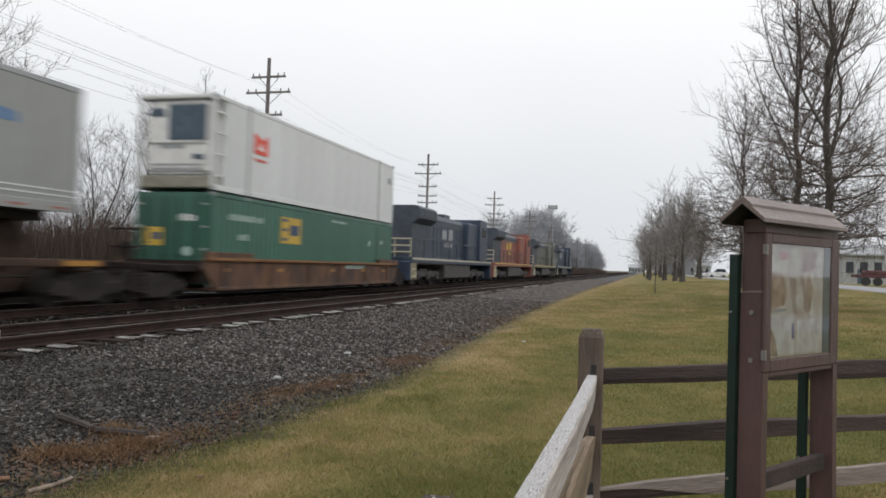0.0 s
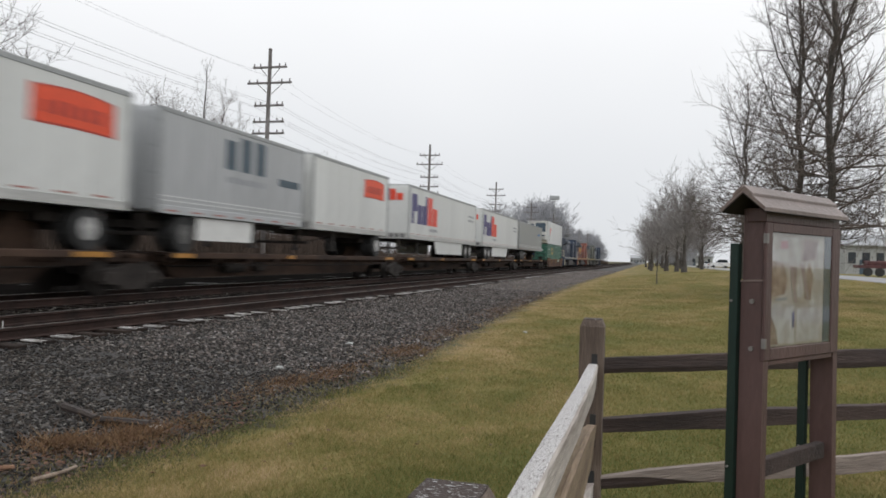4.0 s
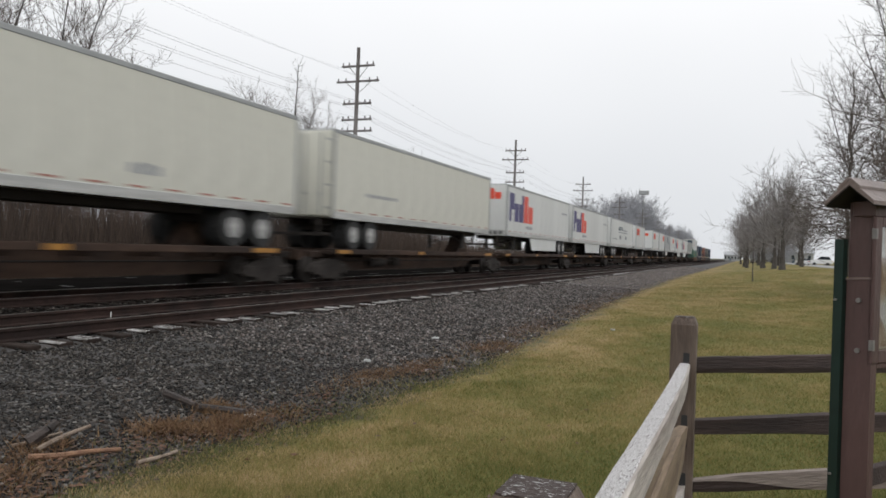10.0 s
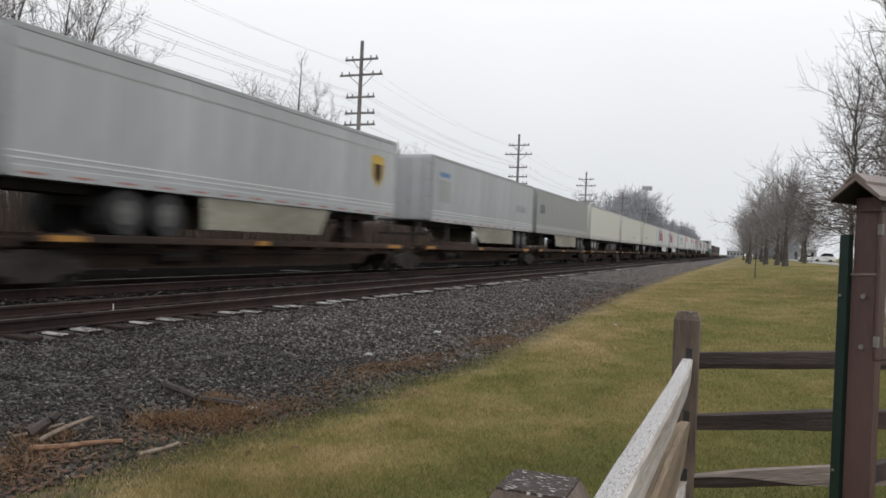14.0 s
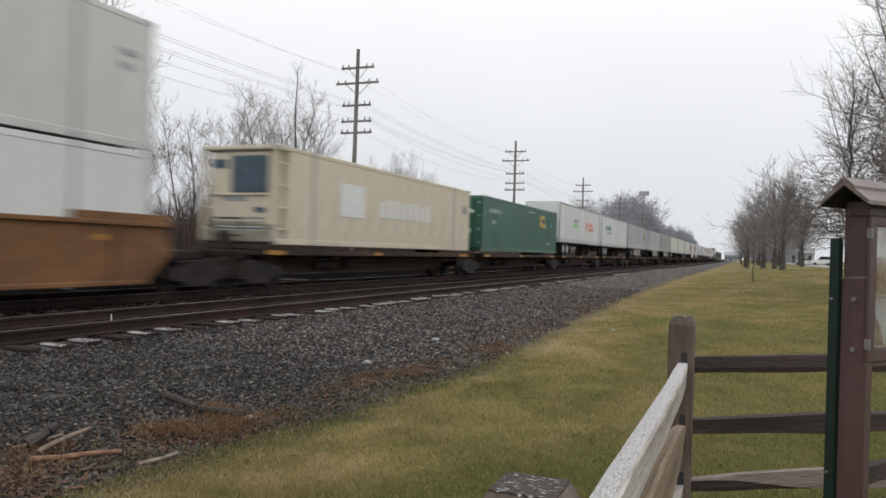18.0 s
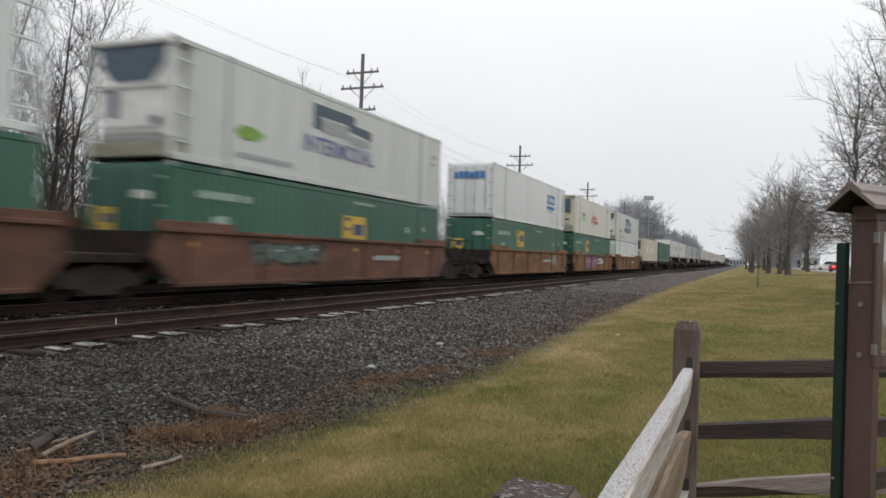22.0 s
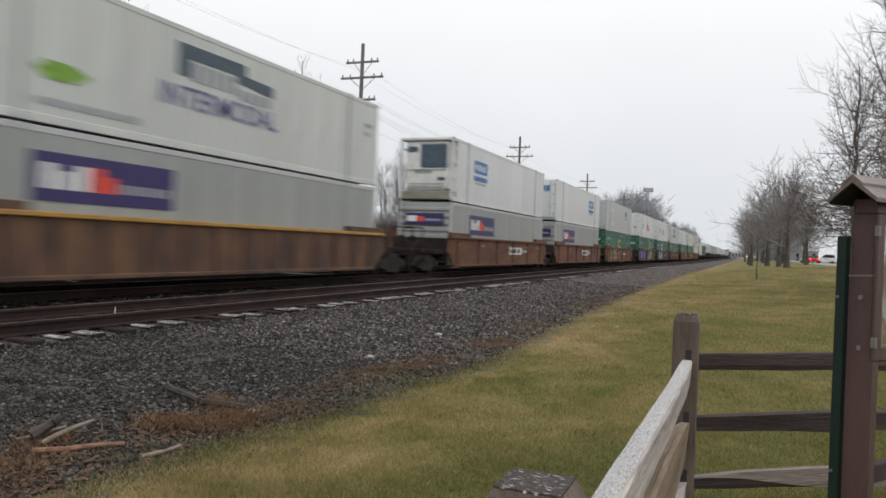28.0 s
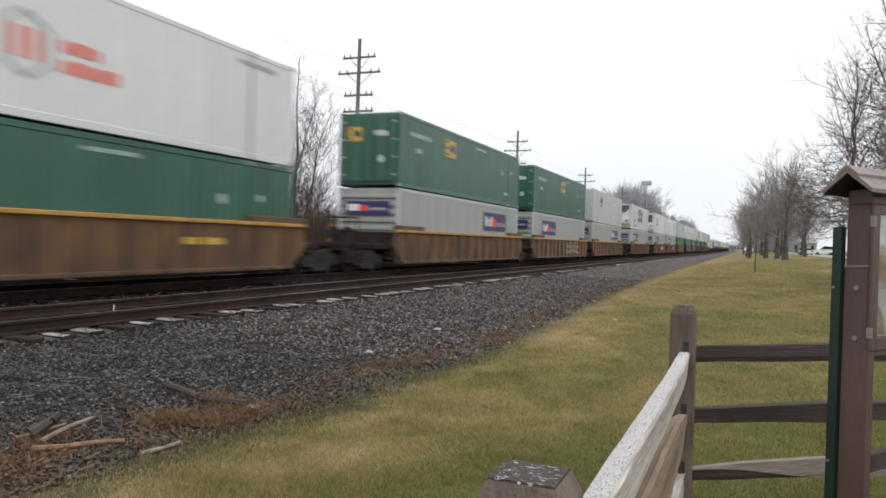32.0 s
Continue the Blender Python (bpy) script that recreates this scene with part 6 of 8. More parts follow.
def pin_oak(seed, height, girth, label, limbs=46, kids=8):
    """A tall oak: sinuous drooping lower limbs, level ones above them, and rising leaders that share the top with the stem."""
    rnd = random.Random(seed)
    t = new("oak_tree")
    tagged(t, label, "tree")
    trunk, crown, n = Mesh(), Mesh(), 14
    p, path = Vector((0, 0, -0.3)), [Vector((0, 0, -0.3))]
    for k in range(n):
        q = Vector((rnd.gauss(0, 0.005) * height, rnd.gauss(0, 0.005) * height, height * 0.95 * (k + 1) / n))
        ra, rb = (girth * (1 - 0.90 * u ** 1.35) for u in (k / n, (k + 1) / n))
        trunk.tube(p, q, ra * (1.3 if k == 0 else 1), rb, n=9, cap=False)
        p = q
        path.append(q)

    def on_stem(u):
        f = min(u / 0.95, 0.999) * n
        return path[int(f)].lerp(path[int(f) + 1], f - int(f))

    for k in range(limbs):
        u = 0.13 + 0.80 * k / limbs
        w = k * 2.4 + rnd.random()
        rise = -0.12 + 1.35 * u + rnd.gauss(0, 0.12)
        d = Vector((math.cos(w), math.sin(w), rise)).normalized()
        ln = height * (0.285 - 0.20 * u) * rnd.uniform(0.75, 1.12)
        bough(crown, rnd, on_stem(u), d, ln, girth * (0.32 - 0.20 * u), 2, 7, up=0.10 + 0.25 * u, wig=0.20, kids=kids, rmin=0.007)
    for k in range(20):
        w = k * 2.4 + 1.1
        d = Vector((math.cos(w), math.sin(w), 0.02 + rnd.gauss(0, 0.10))).normalized()
        bough(crown, rnd, on_stem(0.15 + 0.012 * k), d, height * 0.25 * rnd.uniform(0.7, 1.1), girth * 0.22, 2, 8, up=0.05, wig=0.22, kids=kids + 1, rmin=0.007)
    for k in range(6):
        u = 0.34 + 0.07 * k
        w = k * 2.0 + rnd.random()
        a = on_stem(u)
        d = Vector((math.cos(w), math.sin(w), 1.5 + 0.6 * rnd.random())).normalized()
        r, m = girth * (0.42 - 0.20 * u), 7
        seg = height * (0.52 - 0.30 * u) / m
        for j in range(m):
            d = (d + Vector((rnd.gauss(0, 0.10), rnd.gauss(0, 0.10), 0.14))).normalized()
            b = a + d * seg
            trunk.tube(a, b, r * (1 - 0.8 * j / m), r * (1 - 0.8 * (j + 1) / m), n=6, cap=False)
            for _ in range(3):
                w2 = rnd.random() * 6.28
                dd = (Vector((math.cos(w2), math.sin(w2), 0.35)) + d * 0.4).normalized()
                bough(crown, rnd, a.lerp(b, rnd.random()), dd, height * 0.10 * rnd.uniform(0.6, 1.2), r * 0.30 * (1 - 0.6 * j / m), 1, 6, up=0.2, wig=0.20, rmin=0.007)
            a = b
    part("trunk", trunk, M_BARK, t)
    part("crown", crown, M_TWIG, t)
    return t


OAK = "tall bare oak with fine drooping lower limbs on the lawn"
oak_a = pin_oak(4, 17.5, 0.185, OAK)
oak_b = pin_oak(8, 16.0, 0.175, OAK)
oak_c = pin_oak(15, 15.5, 0.165, "slender bare oak further down the lawn", limbs=36, kids=5)
plant(oak_a, 6.9, 33, ground_z(6.9, 33), 20, group="oaks on the lawn")
plant(oak_b, 6.6, 37.5, ground_z(6.6, 37.5), 140, group="oaks on the lawn")
plant(oak_c, 6.9, 60, ground_z(6.9, 60), 250, 1.0, group="oaks on the lawn")
ROWT = "bare lawn tree with a rounded crown, far down the row"
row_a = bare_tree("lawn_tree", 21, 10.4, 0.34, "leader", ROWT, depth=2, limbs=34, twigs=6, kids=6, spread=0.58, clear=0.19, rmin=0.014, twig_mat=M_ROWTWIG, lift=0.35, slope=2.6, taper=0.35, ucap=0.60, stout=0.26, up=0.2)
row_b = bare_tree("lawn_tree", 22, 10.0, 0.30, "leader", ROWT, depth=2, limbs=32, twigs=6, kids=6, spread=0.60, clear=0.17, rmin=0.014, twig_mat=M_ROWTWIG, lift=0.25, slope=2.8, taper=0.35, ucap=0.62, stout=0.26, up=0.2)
for k, (x, y, s) in enumerate(((4.0, 90, 1.0), (3.6, 101, 1.0), (2.6, 112, 1.0), (0.6, 128, 0.85), (0.3, 150, 0.9), (5.5, 135, 1.05), (3.0, 165, 1.0), (7.8, 118, 0.9), (1.0, 190, 1.05), (5.0, 205, 1.1),
                               (9.5, 150, 1.0), (-0.5, 230, 1.0), (3.0, 255, 1.15), (8.0, 235, 1.1))):
    plant(row_a if k % 2 == 0 else row_b, x, y, ground_z(x, y), 47 * k, s, group="row of lawn trees")
sapling = bare_tree("sapling", 31, 3.0, 0.035, "leader", "thin bare sapling with a stake on the lawn", depth=1, limbs=12, twigs=2, kids=2, spread=0.3, clear=0.35)
plant(sapling, 0.6, 52, ground_z(0.6, 52), 0)

WOOD = "tall bare woodland tree behind the railway"
wood_a = bare_tree("woodland_tree", 41, 12.8, 0.18, "leader", WOOD, depth=2, limbs=32, twigs=6, kids=6, spread=0.42, clear=0.20, rmin=0.006, lift=0.8, slope=1.8, taper=0.25, ucap=0.60, stout=0.26)
wood_b = bare_tree("woodland_tree", 42, 11.3, 0.15, "leader", WOOD, depth=2, limbs=28, twigs=6, kids=6, spread=0.42, clear=0.22, rmin=0.006, lift=0.9, slope=2.0, taper=0.2, ucap=0.58, stout=0.28)
wood_c = bare_tree("woodland_tree", 43, 14.2, 0.15, "leader", WOOD, depth=2, limbs=22, twigs=3, kids=3, spread=0.20, clear=0.5, stout=0.24)
wood_d = bare_tree("woodland_tree", 44, 10.5, 0.13, "leader", WOOD, depth=2, limbs=22, twigs=5, kids=5, spread=0.42, clear=0.15, rmin=0.007, lift=0.7, slope=1.8, taper=0.25, ucap=0.6, stout=0.26)
wood_e = bare_tree("woodland_tree", 45, 12.0, 0.125, "fork", WOOD, depth=2, limbs=100, twigs=5, kids=5, spread=0.44, clear=0.06, rmin=0.007)
wood_f = bare_tree("woodland_tree", 47, 12.0, 0.115, "fork", WOOD, depth=2, limbs=96, twigs=5, kids=5, spread=0.46, clear=0.05, rmin=0.007)
rnd = random.Random(5)
SPOTS = [(wood_c, -29.4, 44.9, 1.12), (wood_e, -30, 21.0, 1.35), (wood_f, -29, 24.2, 1.38), (wood_e, -31.5, 27.2, 1.15), (wood_f, -30, 35.2, 0.92), (wood_e, -33, 33.0, 0.85), (wood_e, -30, 44.0, 1.20), (wood_f, -31, 48.5, 1.14),
         (wood_f, -30, 61, 0.90), (wood_e, -31, 66, 1.0), (wood_b, -29, 72, 0.80), (wood_f, -30, 15.5, 1.35), (wood_e, -33, 9, 1.4), (wood_a, -36, 18, 1.1), (wood_b, -34, 55, 0.75), (wood_b, -34, 78, 0.8)]
for k in range(40):
    wy = 4 + k * 3.6 + rnd.uniform(-2, 2)
    SPOTS.append((wood_d, rnd.uniform(-46, -31), wy, rnd.uniform(0.55, 0.78) if wy < 62 else rnd.uniform(0.42, 0.55)))
for k, (kind, x, y, s) in enumerate(SPOTS):
    plant(kind, x, y, -0.5, 73 * k, s, group="woodland behind the railway")

# far trees, their twigs greyed by colour to suggest haze
FAR = "bare trees massed far down the railway, coloured grey for haze"
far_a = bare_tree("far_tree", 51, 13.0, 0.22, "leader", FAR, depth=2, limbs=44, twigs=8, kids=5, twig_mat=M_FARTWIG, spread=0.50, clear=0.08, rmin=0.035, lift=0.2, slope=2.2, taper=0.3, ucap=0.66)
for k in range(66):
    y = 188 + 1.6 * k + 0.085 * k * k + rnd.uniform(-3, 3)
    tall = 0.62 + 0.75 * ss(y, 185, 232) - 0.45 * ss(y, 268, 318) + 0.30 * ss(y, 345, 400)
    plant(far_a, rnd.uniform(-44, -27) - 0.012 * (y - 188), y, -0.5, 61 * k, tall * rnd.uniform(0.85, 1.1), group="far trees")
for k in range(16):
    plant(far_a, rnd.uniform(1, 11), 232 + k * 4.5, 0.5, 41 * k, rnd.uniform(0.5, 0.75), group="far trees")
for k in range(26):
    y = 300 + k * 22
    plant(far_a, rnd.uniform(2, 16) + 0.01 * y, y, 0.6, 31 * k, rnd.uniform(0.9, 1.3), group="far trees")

# an evergreen among them
ever = new("evergreen_tree")
ever.location = (-27.5, 255, -0.5)
tagged(ever, "dark evergreen standing among the bare far trees", "tree")
part("trunk", Mesh().tube((0, 0, 0), (0, 0, 11), 0.22, 0.04, n=7), M_BARK, ever)
m = Mesh()
for k in range(420):
    u = rnd.random() ** 0.7
    w, rr = rnd.random() * 6.28, (1 - u) * 3.2 + 0.2
    p = Vector((math.cos(w) * rr * rnd.uniform(0.3, 1), math.sin(w) * rr * rnd.uniform(0.3, 1), 1 + u * 10.5))
    q = p + Vector((math.cos(w) * 0.9, math.sin(w) * 0.9, -0.25))
    m.tube(p, q, 0.28, 0.03, n=4)
part("crown", m, M_EVERGREEN, ever)

# ---- scattered stuff, all in numbers too large to count ----
rs = np.random.RandomState(3)


def field(fn, x, y, step):
    """fn at many points at once, read off a grid."""
    x0, y0 = x.min() - step, y.min() - step
    nx, ny = int((x.max() - x0) / step) + 3, int((y.max() - y0) / step) + 3
    g = np.array([[fn(x0 + i * step, y0 + j * step) for i in range(nx)] for j in range(ny)])
    u, v = (x - x0) / step, (y - y0) / step
    i, j = u.astype(int), v.astype(int)
    u, v = u - i, v - j
    return (g[j, i] * (1 - u) + g[j, i + 1] * u) * (1 - v) + (g[j + 1, i] * (1 - u) + g[j + 1, i + 1] * u) * v


def scatter_sticks(name, n, xr, yr, zbase, hr, width, lean, material, label, category):
    """Thin upright slivers: dead stems and brush."""
    x, y = rs.uniform(*xr, n), rs.uniform(*yr, n)
    h, w, a = rs.uniform(*hr, n), rs.uniform(0.5, 1.2, n) * width, rs.uniform(0, np.pi, n)
    lx, ly = rs.normal(0, lean, n) * h, rs.normal(0, lean, n) * h
    v = np.empty((n, 3, 3))
    v[:, 0] = np.stack([x - np.cos(a) * w, y - np.sin(a) * w, np.full(n, zbase)], 1)
    v[:, 1] = np.stack([x + np.cos(a) * w, y + np.sin(a) * w, np.full(n, zbase)], 1)
    v[:, 2] = np.stack([x + lx, y + ly, zbase + h], 1)
    ob = new(name, raw(name, v.reshape(-1, 3).tolist(), np.arange(3 * n).reshape(n, 3).tolist(), material))
    tagged(ob, label, category, kind="stuff")
    return ob


scatter_sticks("brush", 52000, (-34, -20.5), (-5, 110), -0.5, (0.6, 3.2), 0.024, 0.22, M_BRUSH, "tangle of brown leafless brush behind the tracks", "brush")
scatter_sticks("brush", 46000, (-33, -23), (-2, 62), -0.5, (1.6, 4.6), 0.030, 0.16, M_BRUSH, "tangle of brown leafless brush behind the tracks", "brush")
scatter_sticks("brush", 20000, (-36, -20.5), (110, 420), -0.5, (1.0, 3.4), 0.06, 0.2, M_BRUSH, "tangle of brown leafless brush behind the tracks", "brush")


def grass_patch(n, far, size):
    """Blades that thin out and widen steadily from the fence to the far lawn."""
    y = 1.2 * (far / 1.2) ** rs.uniform(0, 1, n)
    x = lawn_edge(y) - 1.5 + rs.uniform(0, 1, n) * (9.0 + 0.42 * y)
    d = x - lawn_edge(y) + 0.22 * np.sin(y * 1.9 + np.sin(x * 2)) + 0.14 * np.sin(y * 4.7 + 1)
    keep = (0.35 - rs.exponential(0.42, n) < d) & (rs.uniform(0, 1, n) < (np.clip((y - 1.2) / 2.2, 0, 1) * np.clip(1 - (x - 1.1 - 0.34 * y) / (2.2 + 0.1 * y), 0, 1)) ** 3)
    x, y = x[keep], y[keep]
    n = len(x)
    z, dry = np.empty(n), np.empty(n)
    for lo, hi, step in ((0, 14, 0.15), (14, 40, 0.3), (40, 200, 0.8)):
        k = (y >= lo) & (y < hi)
        z[k], dry[k] = field(lambda a, b: max(ground_z(a, b), ballast_z(a, b)), x[k], y[k], step), field(dryness, x[k], y[k], step)
    clump = 0.6 + 0.5 * np.sin(x * 3.1 + np.sin(y * 2.3)) * np.sin(y * 2.7 + np.sin(x * 1.9))
    h, a = rs.uniform(0.45, 1.15, n) * size * (0.6 + 0.5 * clump), rs.uniform(0, np.pi, n)
    w = rs.uniform(0.5, 1.1, n) * size * 0.085 * (1 + 0.06 * np.clip(y, 0, 40))
    lx, ly = rs.normal(0, 0.55, n) * h, rs.normal(0, 0.55, n) * h
    v = np.empty((n, 3, 3))
    v[:, 0] = np.stack([x - np.cos(a) * w, y - np.sin(a) * w, z - 0.005], 1)
    v[:, 1] = np.stack([x + np.cos(a) * w, y + np.sin(a) * w, z - 0.005], 1)
    v[:, 2] = np.stack([x + lx, y + ly, z + h], 1)
    return v.reshape(-1, 3), np.repeat(dry, 3)


gv, turf_dry = grass_patch(1330000, 90, 0.040)
blades = new("grass", raw("grass", gv.tolist(), np.arange(len(gv)).reshape(-1, 3).tolist(), M_BLADE))
blades.data.attributes.new("dry", "FLOAT", "POINT").data.foreach_set("value", turf_dry)
tagged(blades, "short damp winter grass, green and straw-coloured", "grass", kind="stuff")

CUBE = np.array([(x, y, z) for z in (-1, 1) for y in (-1, 1) for x in (-1, 1)], float)
CUBEF = np.array([(0, 2, 3, 1), (4, 5, 7, 6), (0, 1, 5, 4), (2, 6, 7, 3), (0, 4, 6, 2), (1, 3, 7, 5)])


def stones(n, xr, yr, sr, power=1.5):
    x = rs.uniform(*xr, n)
    y = yr[0] + (yr[1] - yr[0]) * rs.uniform(0, 1, n) ** power
    keep = x - lawn_edge(y) < rs.normal(-0.55, 0.26, n) + 0.12 * np.sin(y * 2.3)
    x, y = x[keep], y[keep]
    n = len(x)
    z = field(ballast_z, x, y, 0.15 if yr[1] < 60 else 0.3)
    s = rs.uniform(*sr, n) * (1 + 0.012 * np.maximum(y, 0))
    p = CUBE[None] * rs.uniform(0.55, 1.0, (n, 8, 3)) * s[:, None, None] * np.array([1, 1, 0.75])
    a, b = rs.uniform(0, 6.28, n), rs.normal(0, 0.5, n)
    ca, sa, cb, sb = np.cos(a)[:, None], np.sin(a)[:, None], np.cos(b)[:, None], np.sin(b)[:, None]
    X, Y, Z = p[..., 0], p[..., 1], p[..., 2]
    X, Z = X * cb + Z * sb, -X * sb + Z * cb
    X, Y = X * ca - Y * sa, X * sa + Y * ca
    v = np.stack([X + x[:, None], Y + y[:, None], Z + (z + s * 0.25)[:, None]], -1).reshape(-1, 3)
    f = (CUBEF[None] + 8 * np.arange(n)[:, None, None]).reshape(-1, 4)
    return v, f


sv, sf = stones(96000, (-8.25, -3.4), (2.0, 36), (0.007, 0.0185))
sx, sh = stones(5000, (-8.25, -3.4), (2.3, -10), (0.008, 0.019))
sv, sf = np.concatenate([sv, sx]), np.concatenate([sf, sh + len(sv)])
# the further stones take the colour lightened for haze
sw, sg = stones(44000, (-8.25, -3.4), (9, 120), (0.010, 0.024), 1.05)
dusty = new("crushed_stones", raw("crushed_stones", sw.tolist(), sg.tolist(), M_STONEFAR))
tagged(dusty, "grey crushed stones further down the ballast, paled for haze", "stones", kind="stuff")
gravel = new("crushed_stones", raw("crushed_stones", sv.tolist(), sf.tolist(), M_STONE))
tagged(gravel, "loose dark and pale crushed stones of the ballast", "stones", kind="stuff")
sv, sf = stones(9000, (-12.9, -8.3), (3.0, 30), (0.014, 0.028))
gravel = new("crushed_stones", raw("crushed_stones", sv.tolist(), sf.tolist(), M_STONE))
tagged(gravel, "loose dark crushed stones between the ties", "stones", kind="stuff")


def weed_clump(cx, cy, rx, ry, n, h, seed):
    r = np.random.RandomState(seed)
    x, y = cx + r.normal(0, rx, n), cy + r.normal(0, ry, n)
    z = np.array([max(ballast_z(a, b), ground_z(a, b)) for a, b in zip(x, y)])
    hh, a = r.uniform(0.3, 1.0, n) * h, r.uniform(0, np.pi, n)
    w = 0.006
    lx, ly = r.normal(0, 0.9, n) * hh, r.normal(0, 0.9, n) * hh
    v = np.empty((n, 3, 3))
    v[:, 0] = np.stack([x - np.cos(a) * w, y - np.sin(a) * w, z], 1)
    v[:, 1] = np.stack([x + np.cos(a) * w, y + np.sin(a) * w, z], 1)
    v[:, 2] = np.stack([x + lx, y + ly, z + hh], 1)
    return v.reshape(-1, 3)


wv = [weed_clump(*q) for q in ((-4.13, 5.35, 0.15, 0.22, 1300, 0.10, 1), (-4.40, 4.95, 0.15, 0.16, 1000, 0.09, 2), (-4.55, 5.75, 0.09, 0.10, 420, 0.12, 3), (-4.50, 3.45, 0.25, 0.3, 1200, 0.08, 4), (-4.75, 4.0, 0.15, 0.15, 300, 0.10, 5),
                               (-3.95, 5.95, 0.16, 0.22, 500, 0.06, 6), (-4.15, 8.2, 0.16, 0.40, 1400, 0.05, 7), (-3.98, 9.3, 0.15, 0.50, 1500, 0.05, 8), (-3.80, 11.9, 0.18, 0.6, 1400, 0.06, 9), (-4.0, 15.0, 0.25, 1.0, 500, 0.06, 10),
                               (-4.14, 22.5, 0.25, 2.0, 1100, 0.07, 11), (-4.0, 7.1, 0.15, 0.4, 300, 0.05, 12), (-4.4, 31, 0.3, 3.0, 500, 0.08, 13))]
wv = np.concatenate(wv)
mv = np.concatenate([weed_clump(*q) for q in ((-3.78, 4.2, 0.26, 0.5, 2600, 0.026, 31), (-3.65, 5.4, 0.25, 0.7, 2800, 0.026, 32), (-3.60, 6.8, 0.24, 0.8, 2600, 0.026, 33), (-3.55, 8.4, 0.22, 0.8, 2200, 0.028, 34), (-3.42, 10.2, 0.20, 0.8, 1500, 0.028, 35))])
moss = new("moss", raw("moss", mv.tolist(), np.arange(len(mv)).reshape(-1, 3).tolist(), M_MOSS))
tagged(moss, "dark green moss and low weeds edging the lawn", "moss", kind="stuff")
weeds = new("dead_weeds", raw("dead_weeds", wv.tolist(), np.arange(len(wv)).reshape(-1, 3).tolist(), M_WEED))
tagged(weeds, "rust-brown dead weeds along the foot of the ballast", "weeds", kind="stuff")

# fallen leaves on the stones and lawn edge
n = 7000
ly = 2.3 + 30 * rs.uniform(0, 1, n) ** 1.4
lx = lawn_edge(ly) - 0.80 + rs.normal(0, 0.26, n)
keep = np.sin(ly * 1.7 + 2.1 * np.sin(ly * 0.61)) + 0.6 * np.sin(ly * 5.3 + lx * 7) + rs.normal(0, 0.6, n) > 0.15
lx, ly = np.concatenate([lx[keep], lawn_edge(ly[:500]) + rs.uniform(-3.5, 3.0, 500)]), np.concatenate([ly[keep], ly[:500]])
n = len(lx)
lz = np.array([max(ballast_z(a, b), ground_z(a, b)) for a, b in zip(lx, ly)]) + 0.018
la, ls = rs.uniform(0, 6.28, n), rs.uniform(0.008, 0.022, n)
lv = np.empty((n, 4, 3))
for k in range(4):
    w = la + k * np.pi / 2
    lv[:, k] = np.stack([lx + np.cos(w) * ls * (1.6 if k % 2 == 0 else 0.8), ly + np.sin(w) * ls * (1.6 if k % 2 == 0 else 0.8), lz + rs.uniform(0, 0.012, n)], 1)
leaves = new("fallen_leaves", raw("fallen_leaves", lv.reshape(-1, 3).tolist(), np.arange(4 * n).reshape(n, 4).tolist(), M_LEAF))
tagged(leaves, "brown fallen leaves caught on the stones", "leaves", kind="stuff")

# ---- driftwood and odd bits at the ballast's foot ----


def stick(name, p, q, r0, r1, material, label, flat=0.5, bends=3, seed=1):
    r = random.Random(seed)
    m = Mesh()
    p, q = Vector(p), Vector(q)
    mid = (p + q) / 2
    side = Vector((-(q - p).y, (q - p).x, 0)).normalized()
    a = p
    for k in range(bends):
        u = (k + 1) / bends
        b = p.lerp(q, u) + (side * r.uniform(-1, 1) * 0.03 if k < bends - 1 else Vector())
        m.tube(a - mid, b - mid, r0 + (r1 - r0) * (k / bends), r0 + (r1 - r0) * u, n=7)
        a = b
    ob = new(name, m.data(name, material))
    ob.location = mid
    ob.scale = (1, 1, 1)
    tagged(ob, label, "wood", "driftwood at the foot of the ballast")
    return ob


def on_bed(x, y, up):
    return (x, y, max(ballast_z(x, y), ground_z(x, y)) + up)


stick("stick", on_bed(-4.62, 3.82, 0.03), on_bed(-4.23, 4.28, 0.03), 0.024, 0.016, M_ORANGEWOOD, "pale orange-brown split stick lying on the stones", seed=1)
stick("stick", on_bed(-4.70, 3.95, 0.03), on_bed(-4.72, 4.45, 0.10), 0.022, 0.014, M_DRIFT, "grey weathered stick lying on the stones", seed=2)
stick("stick", on_bed(-4.95, 3.95, 0.02), on_bed(-4.85, 4.30, 0.06), 0.016, 0.010, M_DRIFT, "grey weathered stick lying on the stones", seed=3)
stick("stick", on_bed(-3.97, 4.17, 0.02), on_bed(-3.95, 4.55, 0.02), 0.017, 0.014, M_DRIFT, "grey weathered stick on the grass edge", seed=4)
stick("log", on_bed(-5.15, 5.75, 0.07), on_bed(-4.68, 5.62, 0.05), 0.038, 0.028, M_LOGDARK, "dark rotten piece of wood on the stones", seed=5)
stick("log", on_bed(-4.62, 5.60, 0.05), on_bed(-4.18, 5.68, 0.05), 0.032, 0.034, M_LOGDARK, "dark rotten piece of wood on the stones", seed=6)
stick("stick", on_bed(-4.85, 4.0, 0.05), on_bed(-4.8, 4.2, 0.16), 0.05, 0.03, M_LOGDARK, "stump-like scrap of dark wood on the stones", seed=7)
